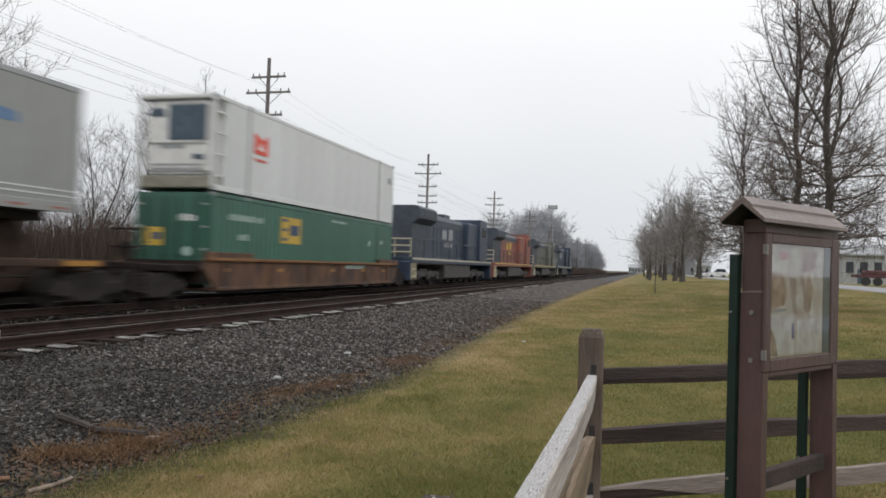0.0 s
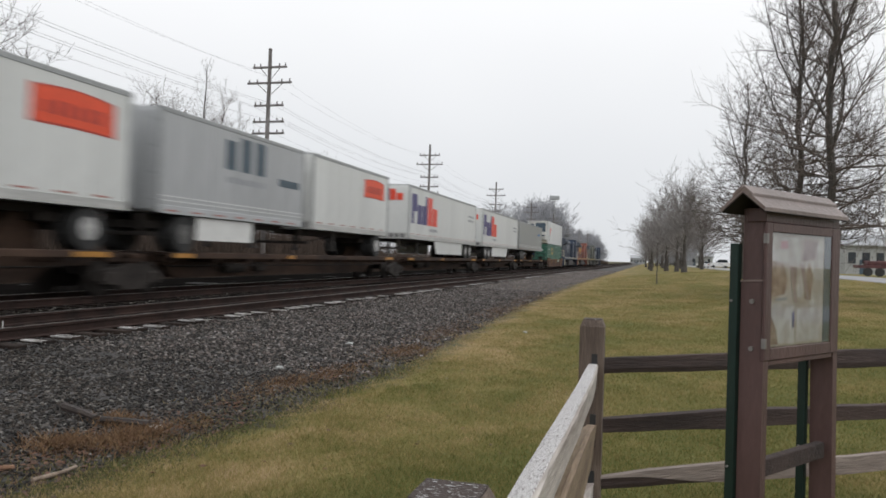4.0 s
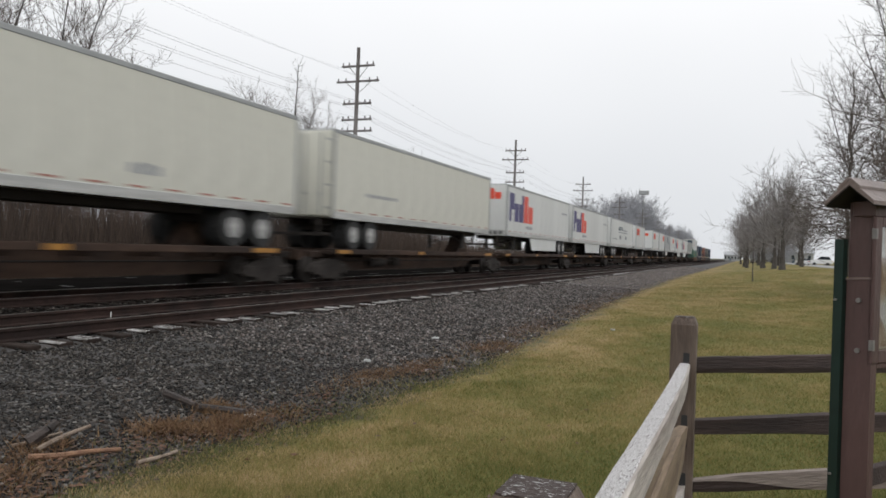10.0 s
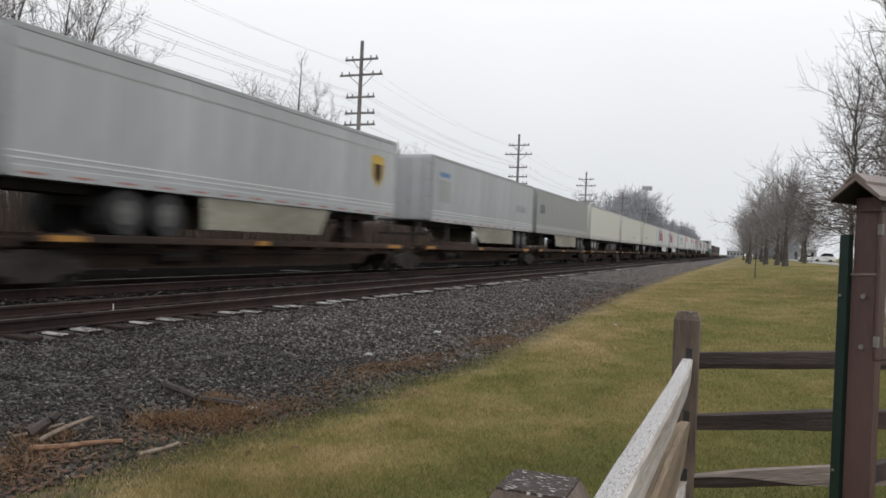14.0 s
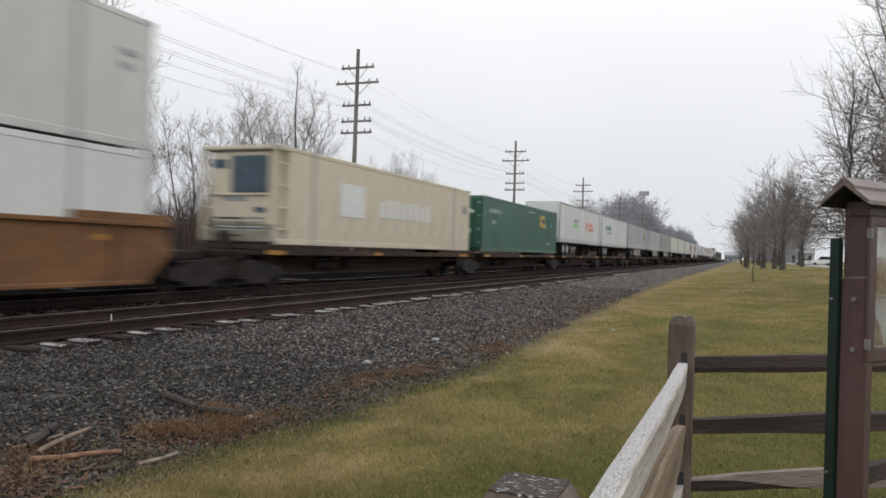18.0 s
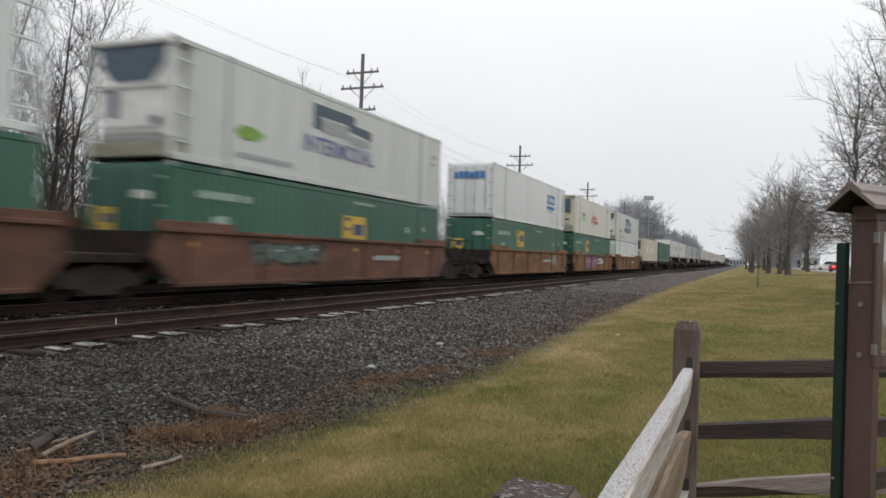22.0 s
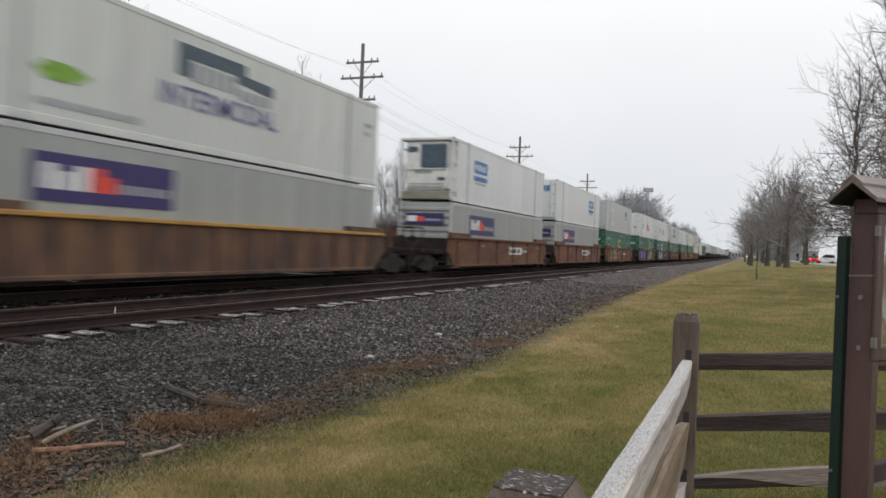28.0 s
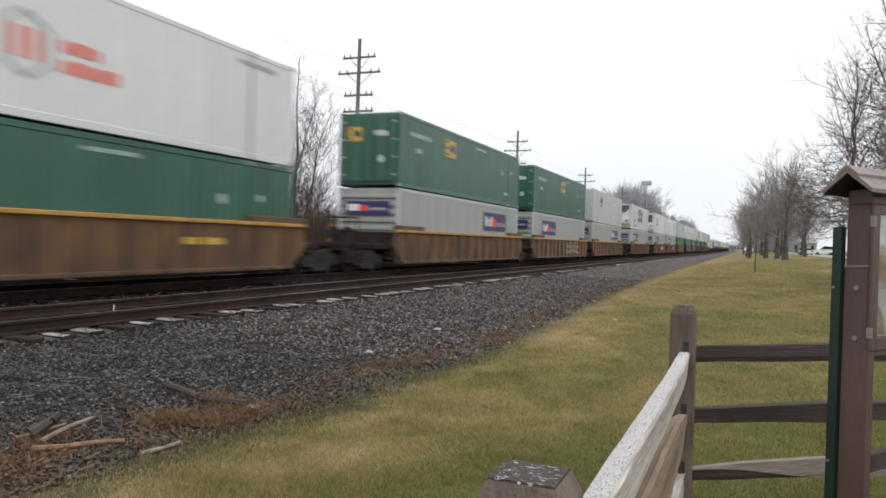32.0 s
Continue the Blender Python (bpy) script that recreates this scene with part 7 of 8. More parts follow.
for name, x, y, s, lab in (("stone", -4.15, 5.72, 0.045, "pale stone at the end of the rotten wood"), ("stone", -4.74, 9.15, 0.042, "large pale stone at the foot of the ballast"), ("stone", -2.46, 15.7, 0.045, "flat pale stone in the lawn"),
                           ("stone", -4.42, 4.98, 0.024, "pale stone among dead weeds"), ("stone", -4.9, 12.0, 0.05, "large pale stone at the foot of the ballast")):
    r = random.Random(int(1000 * y))
    m = Mesh().box(-s, s, -s * 1.4, s * 1.4, -s * 0.5, s * 0.45, s * 0.25)
    m.v = [(a * r.uniform(0.75, 1.1), b * r.uniform(0.75, 1.1), c * r.uniform(0.8, 1.1)) for a, b, c in m.v]
    ob = new(name, m.data(name, M_CONTGREY))
    ob.location = on_bed(x, y, s * 0.3)
    tagged(ob, lab, "stone")
peg = new("marker_peg", Mesh().box(-0.007, 0.007, -0.007, 0.007, -0.1, 0.08, 0.002).data("marker_peg", M_WHITEINK))
peg.location = (-9.97, 9.76, 0.22)
tagged(peg, "small white marker peg between the rails", "peg")

# ---- fence ----


def fence_post(x, y, top, turn=0, w=0.060):
    p = new("fence_post")
    p.matrix_basis = pose(x, y, 0, 0, 0, turn)
    tagged(p, "square weathered wooden fence post with chamfered top", "fence post", "fence posts")
    m = Mesh()
    for z, s in ((-0.3, 1.0), (top - 0.034, 1.0), (top - 0.005, 0.80), (top, 0.76)):
        m.v += [(-w * s, -w * s, z), (w * s, -w * s, z), (w * s, w * s, z), (-w * s, w * s, z)]
    for k in range(3):
        for j in range(4):
            m.f.append([4 * k + j, 4 * k + (j + 1) % 4, 4 * k + 4 + (j + 1) % 4, 4 * k + 4 + j])
    m.f.append([12, 13, 14, 15])
    part("post", m, M_POST, p)
    cap = Mesh().box(-w * 0.74, w * 0.74, -w * 0.74, w * 0.74, top, top + 0.004)
    part("crust", cap, M_FLECK, p, "white flecks on top")
    for z in (1.09, 0.79, 0.51):
        # no hole is cut: a flat black block paints its shaded inside
        part("mortise", Mesh().box(0.002, 0.030, -w - 0.002, -w + 0.004, z - 0.16, z), M_BLACK, p, "black patch for the shaded rail hole")
    return p


def split_rail(name, p, q, h, w, material, label, seed, crust=None, group="fence rails", taper=0.22):
    """A hand-split rail: an uneven wedge section that tapers at both ends."""
    r = random.Random(seed)
    ob = new(name)
    p, q = Vector(p), Vector(q)
    d = q - p
    ob.matrix_basis = Matrix.Translation(p) @ d.to_track_quat("Y", "Z").to_matrix().to_4x4()
    tagged(ob, label, "fence rail", group)
    L, n = d.length, 14
    m, top = Mesh(), Mesh()
    off = [(r.gauss(0, 0.0025), r.gauss(0, 0.0025)) for _ in range(n + 1)]
    for k in range(n + 1):
        u = k / n
        e = min(1, taper + 3.2 * min(u, 1 - u)) * (1 + r.gauss(0, 0.015))
        ox, oz = off[k]
        prof = [(-0.5 * w, 0.30 * h), (-0.40 * w, 0.47 * h), (0.08 * w, 0.5 * h), (0.42 * w, 0.26 * h), (0.5 * w, -0.25 * h), (0.2 * w, -0.5 * h), (-0.38 * w, -0.36 * h)]
        m.v += [(a * e + ox, u * L, b * e + oz) for a, b in prof]
        top.v += [(-0.505 * w * e + ox, u * L, 0.30 * h * e + oz), (-0.40 * w * e + ox, u * L, 0.47 * h * e + oz + 0.003), (0.08 * w * e + ox, u * L, 0.5 * h * e + oz + 0.003), (0.16 * w * e + ox, u * L, 0.45 * h * e + oz + 0.002)]
    c = 7
    for k in range(n):
        for j in range(c):
            m.f.append([c * k + j, c * k + (j + 1) % c, c * (k + 1) + (j + 1) % c, c * (k + 1) + j])
        for j in range(3):
            top.f.append([4 * k + j, 4 * k + j + 1, 4 * k + 5 + j, 4 * k + 4 + j])
    m.f.append(list(range(c))[::-1])
    m.f.append([c * n + j for j in range(c)])
    part("rail", m, material, ob)
    if crust:
        part("crust", top, crust, ob, "white flaking crust along the top")
    return ob


def hewn_rail(label, stations, material, seed, x0, y0, crust=None):
    """A riven rail along y that changes its section: stations are (y, top, foot, half width, drop of the west edge)."""
    r = random.Random(seed)
    ob = new("fence_rail")
    ob.location = (x0, y0, 0)
    tagged(ob, label, "fence rail", "fence rails")
    m, top, n, c = Mesh(), Mesh(), 30, 9
    ys = [q[0] for q in stations]
    jit = [r.gauss(0, 0.003) for _ in range(c)]
    for k in range(n + 1):
        y = ys[0] + (ys[-1] - ys[0]) * k / n
        t, b, w, d = (float(np.interp(y, ys, [q[j] for q in stations])) for j in (1, 2, 3, 4))
        t += 0.006 * noise.noise((y * 3.1, seed, 0))
        b += 0.008 * noise.noise((y * 2.3, seed, 4))
        prof = [(w, t - 0.006), (w * 0.85, t), (0.0, t - 0.45 * d), (-w * 0.9, t - d), (-w, t - d - 0.02), (-w * 0.8, b + 0.02), (0.1 * w, b), (w * 0.75, b + 0.004), (w, b + 0.30 * (t - b))]
        m.v += [(a + jit[j] + 0.004 * noise.noise((j * 2.0, y * 5, seed)), y, z + jit[j] * 0.5) for j, (a, z) in enumerate(prof)]
        if crust:
            top.v += [(w * 0.9 + 0.004, y, t - 0.004), (w * 0.80 + 0.003, y, t + 0.005), (0.0, y, t - 0.45 * d + 0.006), (-w * 0.9, y, t - d + 0.006), (-w - 0.006, y, t - d - 0.02)]
    for k in range(n):
        for j in range(c):
            m.f.append([c * k + j, c * k + (j + 1) % c, c * (k + 1) + (j + 1) % c, c * (k + 1) + j])
        for j in range(4 if crust else 0):
            top.f.append([5 * k + j, 5 * k + j + 1, 5 * k + 6 + j, 5 * k + 5 + j])
    m.f.append(list(range(c))[::-1])
    m.f.append([c * n + j for j in range(c)])
    part("rail", m, material, ob)
    if crust:
        part("crust", top, crust, ob, "white flaking crust along the top")
    return ob


FX, FY, NY = -0.262, 3.865, 1.065
fence_post(FX, FY, 1.258)
fence_post(FX - 0.012, NY, 1.207, w=0.066)
hewn_rail("pale split rail crusted white along its top", [(0.03, 1.045, 0.95, 0.02, 0.0), (0.45, 1.075, 0.925, 0.042, 0.06), (1.3, 1.062, 0.925, 0.045, 0.06), (2.2, 1.047, 0.912, 0.040, 0.05), (2.55, 1.040, 0.918, 0.030, 0.02), (2.77, 1.034, 0.945, 0.022, 0.0)],
          M_PALEFENCE, 1, FX + 0.008, NY, M_LICHEN)
hewn_rail("tan-brown split rail, thick in the middle, with rough grain", [(0.03, 0.75, 0.58, 0.02, 0.0), (0.5, 0.90, 0.60, 0.04, 0.05), (1.15, 0.905, 0.60, 0.045, 0.05), (1.9, 0.865, 0.59, 0.040, 0.04), (2.35, 0.81, 0.575, 0.030, 0.02), (2.77, 0.735, 0.565, 0.020, 0.0)],
          M_TANFENCE, 2, FX + 0.008, NY)
hewn_rail("pale grey-brown split rail, thick in the middle", [(0.03, 0.47, 0.33, 0.02, 0.0), (0.6, 0.55, 0.30, 0.04, 0.05), (1.6, 0.55, 0.29, 0.045, 0.05), (2.4, 0.495, 0.30, 0.034, 0.03), (2.77, 0.445, 0.32, 0.020, 0.0)], M_PALEFENCE, 3, FX + 0.008, NY)
BX, BY = FX + 2.9 * math.cos(radians(38)), FY + 2.9 * math.sin(radians(38))
fence_post(BX, BY, 1.26, 38)
DARKRAIL = "dark brown split rail, straight and worn at the edges"
for k, (lab, st, mt) in enumerate(((DARKRAIL, [(0.0, 1.060, 0.978, 0.018, 0.0), (0.9, 1.071, 0.972, 0.022, 0.0), (1.9, 1.070, 0.953, 0.022, 0.0), (2.9, 1.06, 0.96, 0.016, 0.0)], M_FENCEDARK),
                                   (DARKRAIL, [(0.0, 0.757, 0.684, 0.018, 0.0), (0.5, 0.758, 0.668, 0.022, 0.0), (0.9, 0.759, 0.648, 0.022, 0.0), (1.85, 0.734, 0.645, 0.022, 0.0), (2.9, 0.71, 0.61, 0.016, 0.0)], M_FENCEDARK),
                                   ("dark split rail with a pale twisted face", [(0.0, 0.455, 0.398, 0.016, 0.0), (0.35, 0.469, 0.384, 0.020, 0.0), (0.9, 0.467, 0.360, 0.022, 0.0), (1.85, 0.430, 0.345, 0.024, 0.0), (2.9, 0.43, 0.32, 0.016, 0.0)], M_FENCEDARK))):
    rl = hewn_rail(lab, st, mt, 5 + k, 0, 0)
    rl.matrix_basis = pose(FX, FY, 0, 0, 0, 38 - 90)
    if k == 2:
        pale = Mesh()
        for y in [0.03 + 0.1 * j for j in range(28)]:
            t = float(np.interp(y, [q[0] for q in st], [q[1] for q in st])) + 0.002
            lo = t - 0.005 - 0.098 * ss(y, 0.02, 0.95) + 0.06 * ss(y, 2.1, 2.8)
            pale.v += [(0.031, y, lo), (0.027, y, t), (0.0, y, t + 0.004)]
        for j in range(27):
            for i in (0, 1):
                pale.f.append([3 * j + i, 3 * j + i + 1, 3 * j + i + 4, 3 * j + i + 3])
        part("split_face", pale, M_GREYSPLIT, rl, "pale grey-brown riven face")
fence_post(FX, NY - 2.8, 1.25)
for za in (0.985, 0.70, 0.42):
    split_rail("fence_rail", (FX + 0.02, NY - 2.78, za), (FX + 0.02, NY - 0.02, za), 0.14, 0.11, M_PALEFENCE, "pale tan split rail", 11)

# ---- map kiosk ----
kiosk = new("map_kiosk")
KA = math.degrees(math.atan2(0.815, 0.58))
kiosk.matrix_basis = pose(0.382, 2.99, 0, 0, 0, KA)
tagged(kiosk, "small brown wooden map case on two posts under a pitched roof", "information board")
W = 0.565
PT = 0.019
for s, u in ((-1, 0.0), (1, W)):
    side = Mesh().prism([(-0.050, -0.3), (0.042, -0.3), (0.042, 1.492), (-0.050, 1.498)], "x", u - PT, u + PT)
    if s > 0:
        side.v = [(a + 0.030 * (1.49 - c), b, c) for a, b, c in side.v]
    p = part("post", side, M_KIOSK, kiosk)
    part("post_cap", Mesh().prism([(-0.052, 1.498), (0.044, 1.492), (0.044, 1.499), (-0.052, 1.505)], "x", u - PT - 0.003, u + PT), M_ROOF, p)
    if s < 0:
        for zz in (1.422, 1.247):
            part("bolt", Mesh().tube((u - PT, -0.004, zz), (u - PT - 0.008, -0.004, zz), 0.009, n=8), M_BOLT, p, "zinc bolt")
# the case: sides, top, bottom, back, framed window
for u0, u1 in ((-0.012, 0.012), (W - 0.012, W + 0.012)):
    part("case_side", Mesh().box(u0, u1, -0.040, 0.042, 1.493, 1.765, 0.003), M_KIOSK, kiosk)
part("case_back", Mesh().box(0.0, W, 0.028, 0.042, 1.19, 1.765), M_KIOSK, kiosk)
part("case_top", Mesh().box(-0.020, W + 0.020, -0.050, 0.028, 1.715, 1.767, 0.003), M_KIOSK, kiosk)
part("case_bottom", Mesh().box(0.020, W - 0.020, -0.050, 0.028, 1.186, 1.206, 0.003), M_KIOSK, kiosk)
fr = part("window_frame", Mesh().prism([(-0.022, 1.206), (W + 0.022, 1.206), (W + 0.022, 1.715), (-0.022, 1.715)], "y", -0.0425, -0.0415)
          .box(-0.022, 0.022, -0.056, -0.042, 1.206, 1.715, 0.003).box(W - 0.05, W + 0.020, -0.056, -0.042, 1.206, 1.715, 0.003)
          .box(0.022, W - 0.05, -0.056, -0.042, 1.206, 1.252, 0.003).box(0.022, W - 0.05, -0.056, -0.042, 1.680, 1.715, 0.003), M_KIOSK, kiosk)
for zz in (1.655, 1.27):
    part("hinge", Mesh().box(-0.026, -0.014, -0.060, -0.044, zz - 0.018, zz + 0.018), M_BOLT, fr)
M_MAP = mat("faded_map_print", (0.53, 0.50, 0.455), 0.7, scale=9, col2=(0.40, 0.345, 0.29), fine=45, fvar=0.12, spread=(0.40, 0.60))
M_MAUVE = mat("mauve_brown_print", (0.27, 0.195, 0.185), 0.7, scale=22, col2=(0.40, 0.33, 0.31), fine=60, fvar=0.2)
mp_ = part("map_sheet", Mesh().box(0.024, W - 0.052, -0.0460, -0.0435, 1.254, 1.678), M_MAP, kiosk, "faded tan and white map sheets")


def printed(name, pts, material, layer, label=""):
    """A flat shape on the map; pts are shares of its width and height."""
    y = -0.0462 - 0.0006 * layer
    return part(name, Mesh().prism([(0.024 + 0.489 * a, 1.254 + 0.424 * b) for a, b in pts], "y", y - 0.0006, y), material, mp_, label)


for pts in (((0.02, 0.76), (0.47, 0.74), (0.50, 0.97), (0.02, 0.97)), ((0.03, 0.02), (0.40, 0.02), (0.38, 0.36), (0.05, 0.39)), ((0.42, 0.02), (0.82, 0.03), (0.80, 0.34), (0.44, 0.33)),
            ((0.62, 0.36), (0.86, 0.34), (0.86, 0.93), (0.70, 0.90)), ((0.34, 0.44), (0.52, 0.42), (0.56, 0.66), (0.32, 0.70))):
    printed("paper_sheet", pts, M_PAPER, 0, "white paper sheet")
for pts in (((0.02, 0.44), (0.22, 0.46), (0.27, 0.58), (0.20, 0.73), (0.02, 0.75)), ((0.02, 0.02), (0.14, 0.02), (0.10, 0.16), (0.02, 0.28)), ((0.55, 0.42), (0.66, 0.40), (0.70, 0.62), (0.62, 0.76), (0.56, 0.60))):
    printed("tan_print", pts, M_MAPTAN, 1)
for pts in (((0.50, 0.76), (0.72, 0.78), (0.76, 0.94), (0.54, 0.96)), ((0.29, 0.72), (0.42, 0.70), (0.40, 0.54), (0.44, 0.38), (0.38, 0.38), (0.33, 0.56)), ((0.46, 0.74), (0.54, 0.72), (0.64, 0.44), (0.60, 0.38), (0.54, 0.52))):
    printed("mauve_print", pts, M_MAUVE, 2)
printed("pink_print", ((0.14, 0.86), (0.26, 0.87), (0.25, 0.94), (0.15, 0.93)), M_PINK, 3)
printed("blue_print", ((0.35, 0.16), (0.385, 0.16), (0.385, 0.30), (0.35, 0.30)), M_PLATEBLUE, 3)
printed("caption", ((0.08, 0.40), (0.26, 0.41), (0.26, 0.435), (0.08, 0.425)), M_GREYINK, 3)
# the reflection along the pane's right edge, drawn as a slate-blue strip
part("glass_edge_strip", Mesh().box(0.458, 0.512, -0.0488, -0.0462, 1.256, 1.676), M_SLATE, mp_, "slate-blue strip painted as a reflection at the glass edge")
GLASS = bpy.data.materials.new("case_glass")
GLASS.use_nodes = True
gb = GLASS.node_tree.nodes["Principled BSDF"]
gb.inputs["Transmission Weight"].default_value, gb.inputs["Roughness"].default_value, gb.inputs["IOR"].default_value = 1.0, 0.04, 1.45
pane = part("pane", Mesh().box(0.020, W - 0.048, -0.0525, -0.0505, 1.250, 1.682), GLASS, kiosk)
pane.visible_shadow = False
part("brace_board", Mesh().box(PT, W - PT, -0.030, 0.006, 0.768, 0.832, 0.003), M_FENCEDARK, kiosk, "worn brown brace board")
for s in (-1, 1):
    part("roof_slope", Mesh().prism([(0, 1.838), (s * 0.086, 1.764), (s * 0.086, 1.750), (0, 1.820)], "x", -0.10, W + 0.02), M_ROOF, kiosk, "wet brown roof board")
    part("roof_batten", Mesh().prism([(s * 0.003, 1.846), (s * 0.038, 1.816), (s * 0.038, 1.806), (s * 0.003, 1.836)], "x", -0.103, W + 0.023), M_ROOF, kiosk)
# linings added under the slopes; they and the gable carry painted shade
for s in (-1, 1):
    part("shade_lining", Mesh().prism([(0, 1.818), (s * 0.082, 1.750), (s * 0.082, 1.746), (0, 1.814)], "x", -0.096, W + 0.016), M_ROOFSHADE, kiosk, "black lining painted as the shade under the roof")
part("gable", Mesh().prism([(-0.07, 1.757), (0.07, 1.757), (0, 1.818)], "x", 0.10, 0.118), M_ROOFSHADE, kiosk)
for u, z in ((-0.021, 1.635), (W - 0.022, 1.55)):
    g = new("steel_post")
    g.matrix_basis = kiosk.matrix_basis @ pose(u, 0.066, 0)
    tagged(g, "dark green steel channel post bolted behind the kiosk", "post", "green steel posts")
    part("channel", Mesh().prism([(-0.014, -0.018), (0.014, -0.018), (0.014, 0.014), (0.009, 0.014), (0.009, -0.013), (-0.009, -0.013), (-0.009, 0.014), (-0.014, 0.014)], "z", -0.3, z), M_GREENPOST, g)
    for zz in (1.42, 0.80):
        part("bolt", Mesh().tube((-0.014, 0.004, zz), (-0.022, 0.004, zz), 0.005, n=6), M_BOLT, g)

# ---- road, buildings, vehicles ----


def road_x(y):
    return 21.5 - 8.0 * ss(y, 30, 125)


m = Mesh()
ys = [-150 + 6 * k for k in range(110)] + [520 + 60 * k for k in range(20)]
for y in ys:
    for o, dz in ((-3.4, -0.05), (-3.3, 0.045), (3.3, 0.045), (3.4, -0.05)):
        x = road_x(y) + o
        m.v.append((x, y, max(ground_z(road_x(y), y), ground_z(x, y)) + dz))
for k in range(len(ys) - 1):
    for j in range(3):
        m.f.append([4 * k + j, 4 * k + j + 1, 4 * k + 5 + j, 4 * k + 4 + j])
road = new("road", m.data("road", M_ASPHALT))
tagged(road, "pale wet asphalt road beyond the lawn", "road", kind="structure")


def car(name, x, y, z, turn, paint, label, lit=False, length=4.4, height=1.45):
    c = new(name)
    c.matrix_basis = pose(x, y, z, 0, 0, turn)
    tagged(c, label, "car")
    h = height / 1.45
    part("body", Mesh().prism([(-2.2, 0.35), (-2.25, 0.85 * h), (-1.9, 0.95 * h), (1.1, 0.95 * h), (2.1, 0.78 * h), (2.25, 0.5), (2.15, 0.3)], "x", -0.88, 0.88), paint, c)
    part("cabin", Mesh().prism([(-1.95, 0.94 * h), (-1.55, 1.42 * h), (0.1, 1.45 * h), (0.95, 0.94 * h)], "x", -0.74, 0.74), M_GLASSDARK, c)
    part("roof", Mesh().box(-0.72, 0.72, -1.5, 0.1, 1.42 * h, 1.47 * h, 0.01), paint, c)
    for yy in (-1.35, 1.35):
        for s in (-1, 1):
            part("wheel", Mesh().tube((s * 0.72, yy, 0.32), (s * 0.90, yy, 0.32), 0.32, n=14), M_TYRE, c)
    for s in (-1, 1):
        part("tail_lamp", Mesh().box(s * 0.66 - 0.17, s * 0.66 + 0.17, -2.28, -2.22, 0.68 * h, 0.86 * h), M_LAMP if lit else M_REDTAPE, c, "red tail lamp")
    return c


red_car = car("red_car", road_x(-59) - 1.4, -59, 0.1, 0, M_CARRED, "red hatchback driving away with lit tail lamps", True)
car("parked_car", 11.2, 168, ground_z(11.2, 168), 10, M_CARWHITE, "white car parked by the road")
car("parked_car", 16.6, 190, ground_z(16.6, 190), 80, M_CARWHITE, "white van parked by the road", height=2.0)
car("parked_car", 17.5, 205, ground_z(17.5, 205), 80, M_LOCODARKGREY, "dark car parked by the road")


def building(x0, x1, y, depth, h, ridge, label, bays, roof=M_BLDGROOF, wall=M_BLDG):
    b = new("building")
    z = ground_z((x0 + x1) / 2, y)
    b.location = ((x0 + x1) / 2, y, z)
    tagged(b, label, "building")
    w = (x1 - x0) / 2
    part("wall", Mesh().box(-w, w, 0, depth, -0.5, h), wall, b)
    part("roof", Mesh().prism([(-0.4, h), (depth + 0.4, h), (depth / 2, h + ridge)], "x", -w - 0.4, w + 0.4), roof, b)
    for k in range(bays):
        u = -w + (k + 0.5) * 2 * w / bays
        win = part("window", Mesh().box(u - 0.5, u + 0.5, -0.05, 0.0, h * 0.35, h * 0.75), M_GLASSDARK, b)
        part("window_frame", Mesh().box(u - 0.6, u + 0.6, -0.09, -0.05, h * 0.33, h * 0.36).box(u - 0.6, u + 0.6, -0.09, -0.05, h * 0.75, h * 0.78), M_BLDG, win)
    part("door", Mesh().box(-w * 0.3, -w * 0.3 + 1.0, -0.05, 0.0, 0, 2.1), M_SLATE, b)
    part("eaves", Mesh().box(-w - 0.4, w + 0.4, -0.45, -0.35, h - 0.15, h + 0.05), M_GREYTRIM, b)
    return b


building(27.5, 33.0, 120, 8, 4.2, 1.6, "white two-storey shed with dark windows", 3)
building(33.5, 52.0, 124, 12, 3.2, 2.8, "long pale shed with a low grey roof", 4)
building(54.0, 75.0, 135, 14, 4.5, 2.6, "pale warehouse beyond the road", 5)
building(26.0, 44.0, 185, 12, 4.0, 2.5, "pale shed far beyond the road", 5)
building(14.0, 26.0, 330, 12, 4.0, 2.2, "pale low building at the far end of the road", 4)
building(-14.0, -2.0, 640, 12, 5.0, 2.2, "pale low building far down the line", 5)
flat = new("flatbed_trailer")
flat.location = (26.5, 95, ground_z(26.5, 95))
tagged(flat, "maroon flatbed trailer parked beyond the road", "trailer")
part("deck", Mesh().box(-3.6, 3.6, -1.2, 1.2, 0.9, 1.25, 0.03), M_MAROON, flat)
part("load", Mesh().box(-2.6, 2.4, -1.0, 1.0, 1.25, 1.75, 0.08), M_MAROON, flat)
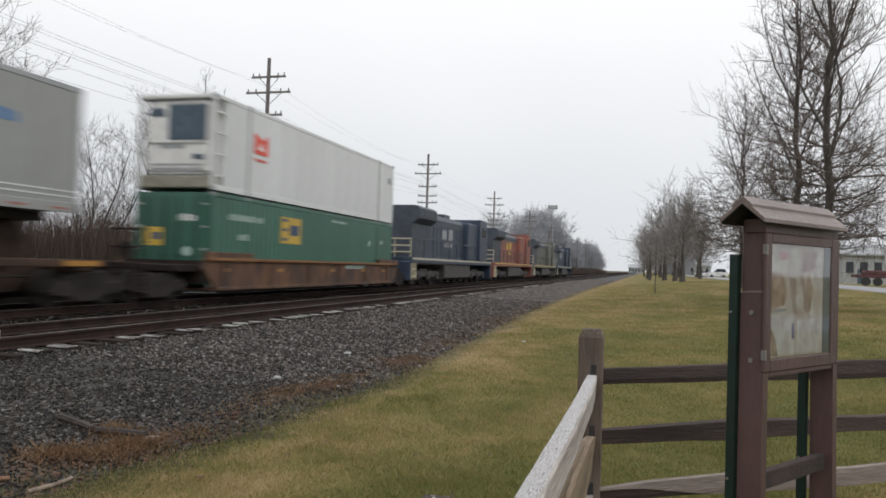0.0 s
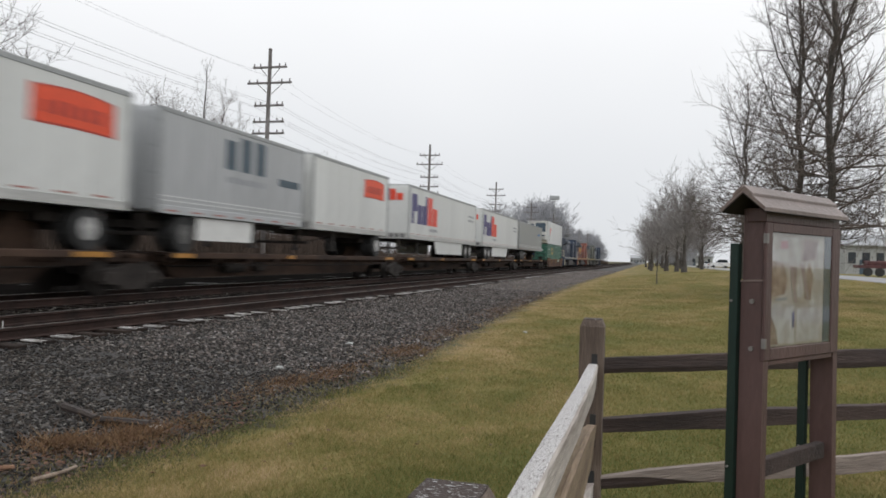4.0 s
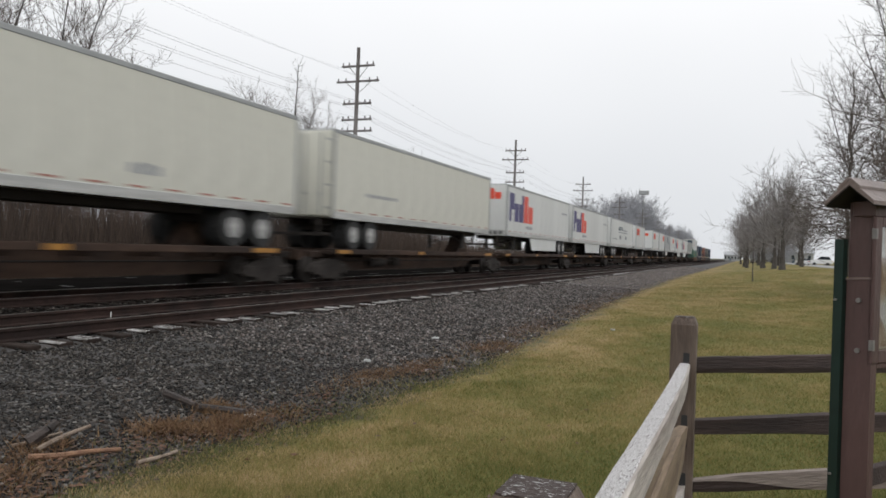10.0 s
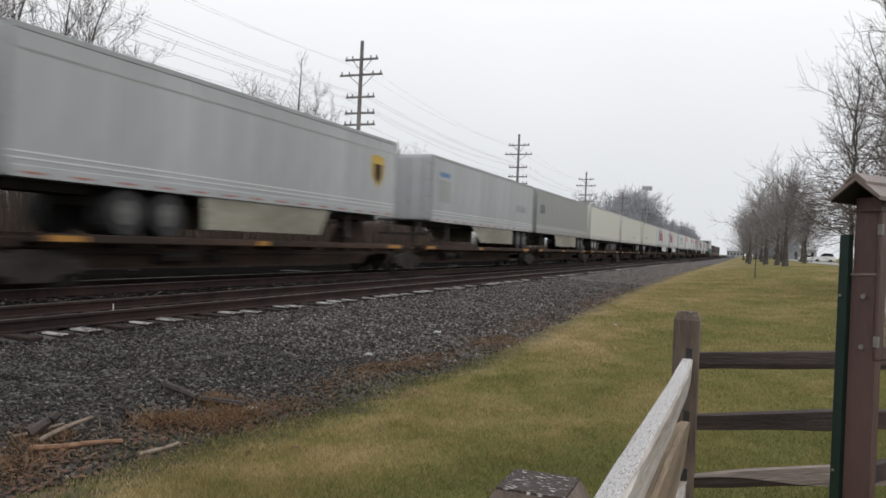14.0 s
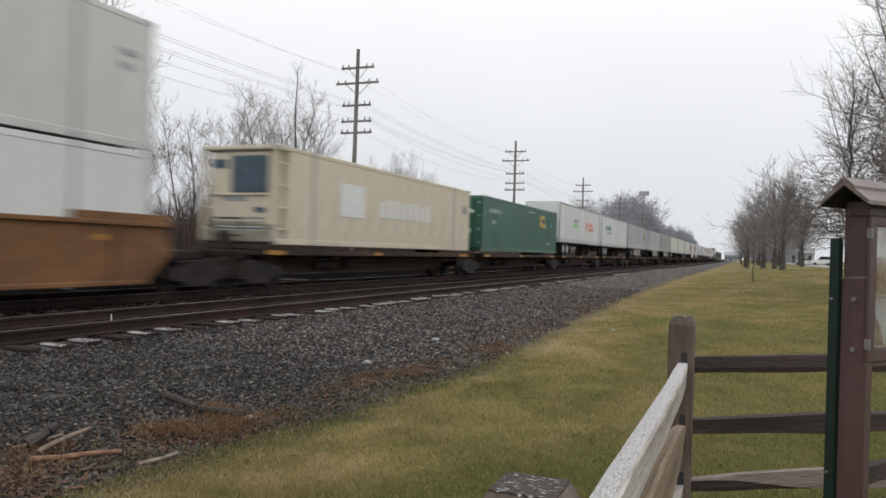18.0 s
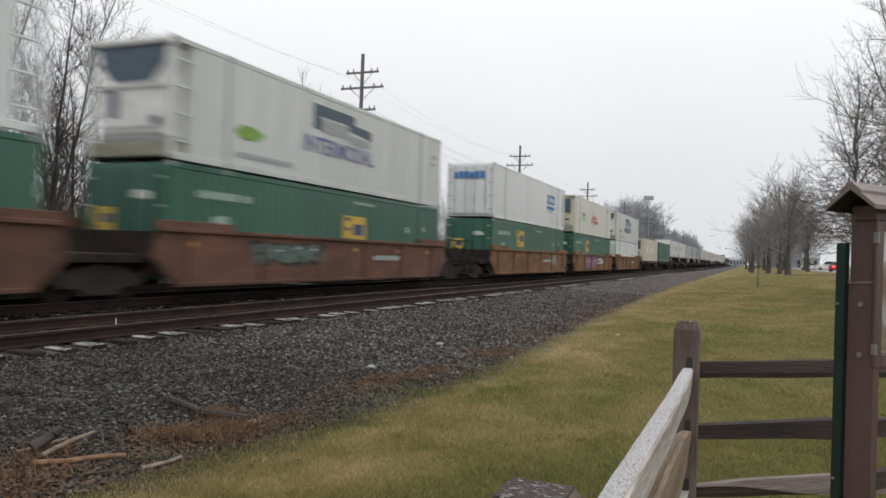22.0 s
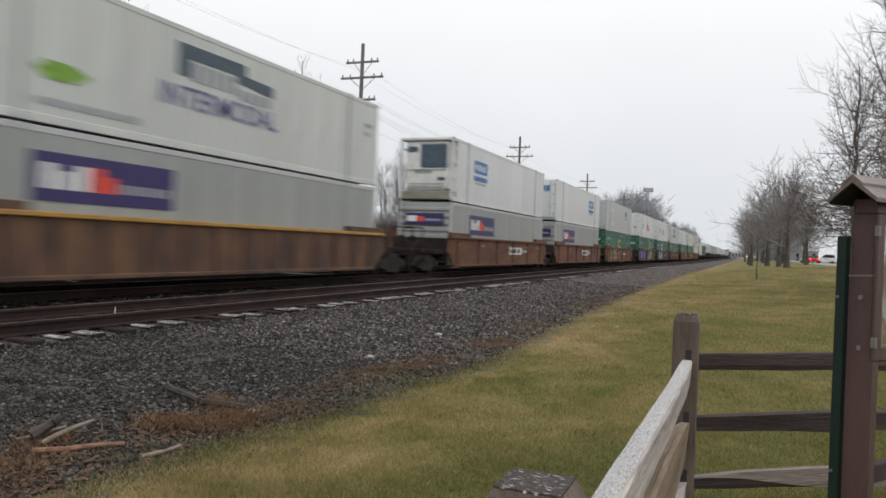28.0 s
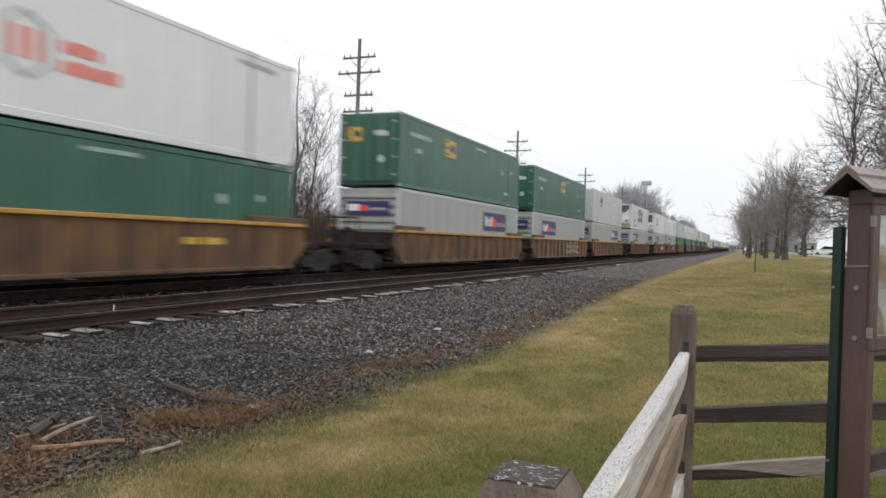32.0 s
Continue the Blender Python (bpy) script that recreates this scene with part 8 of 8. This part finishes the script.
for u in (-2.6, -1.4, 1.6, 2.8):
    part("wheel", Mesh().tube((u, -1.2, 0.48), (u, -0.9, 0.48), 0.48, n=14), M_TYRE, flat)
sign = new("white_board_sign")
sign.location = (28.6, 92, ground_z(28.6, 92))
tagged(sign, "white board sign on two legs beside the road", "sign")
part("board", Mesh().box(-1.1, 1.1, -0.05, 0.05, 0.4, 1.7, 0.02), M_CARWHITE, sign)
for s in (-1, 1):
    part("leg", Mesh().box(s * 0.9 - 0.05, s * 0.9 + 0.05, 0.05, 0.12, -0.2, 1.6), M_POLE, sign)

# ---- ties ----
TIE = Mesh().box(-1.295, 1.295, -0.11, 0.11, -0.35, -0.176, 0.012).data("tie", M_TIE)
# thin pale slabs that paint the sky's sheen onto tie ends
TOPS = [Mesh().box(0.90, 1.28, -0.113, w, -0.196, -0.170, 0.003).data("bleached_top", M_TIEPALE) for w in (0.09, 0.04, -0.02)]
rnd = random.Random(9)
for k in range(190):
    y = 1.5 + 0.53 * k
    t = share("tie", TIE, near_track, rnd.gauss(0, 0.03), y + rnd.gauss(0, 0.02), rnd.gauss(0, 0.006), rnd.gauss(0, 0.8))
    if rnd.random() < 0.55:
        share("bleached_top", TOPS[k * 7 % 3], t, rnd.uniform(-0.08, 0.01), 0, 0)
for track, ya, yb, nm in ((near_track, 102, 420, "far_ties"), (far_track, 2, 320, "ties_under_train")):
    m = Mesh()
    y = ya
    while y < yb:
        m.box(-1.295, 1.295, y, y + 0.22, -0.35, -0.176)
        y += 0.53
    ob = part(nm, m, M_TIE, track, "row of dark wooden ties")
    ob["kind"] = "stuff"


# ---- what moves ----
def motions():
    for ob, x, y0, z in MOVING:
        walk(ob, [(t, pose(x, y0 + way(t), z)) for t in range(0, 33, 2)])
    rows = []
    for t, y in ((0, -59), (6, -10), (12, 40), (18, 90), (22, 122), (25, 143), (28, 162), (32, 186)):
        x = road_x(y) - 1.6
        rows.append((t, pose(x, y, ground_z(x, y) + 0.06, 0, 0, math.degrees(math.atan2(road_x(y) - road_x(y + 4), 4)))))
    walk(red_car, rows)


motions()
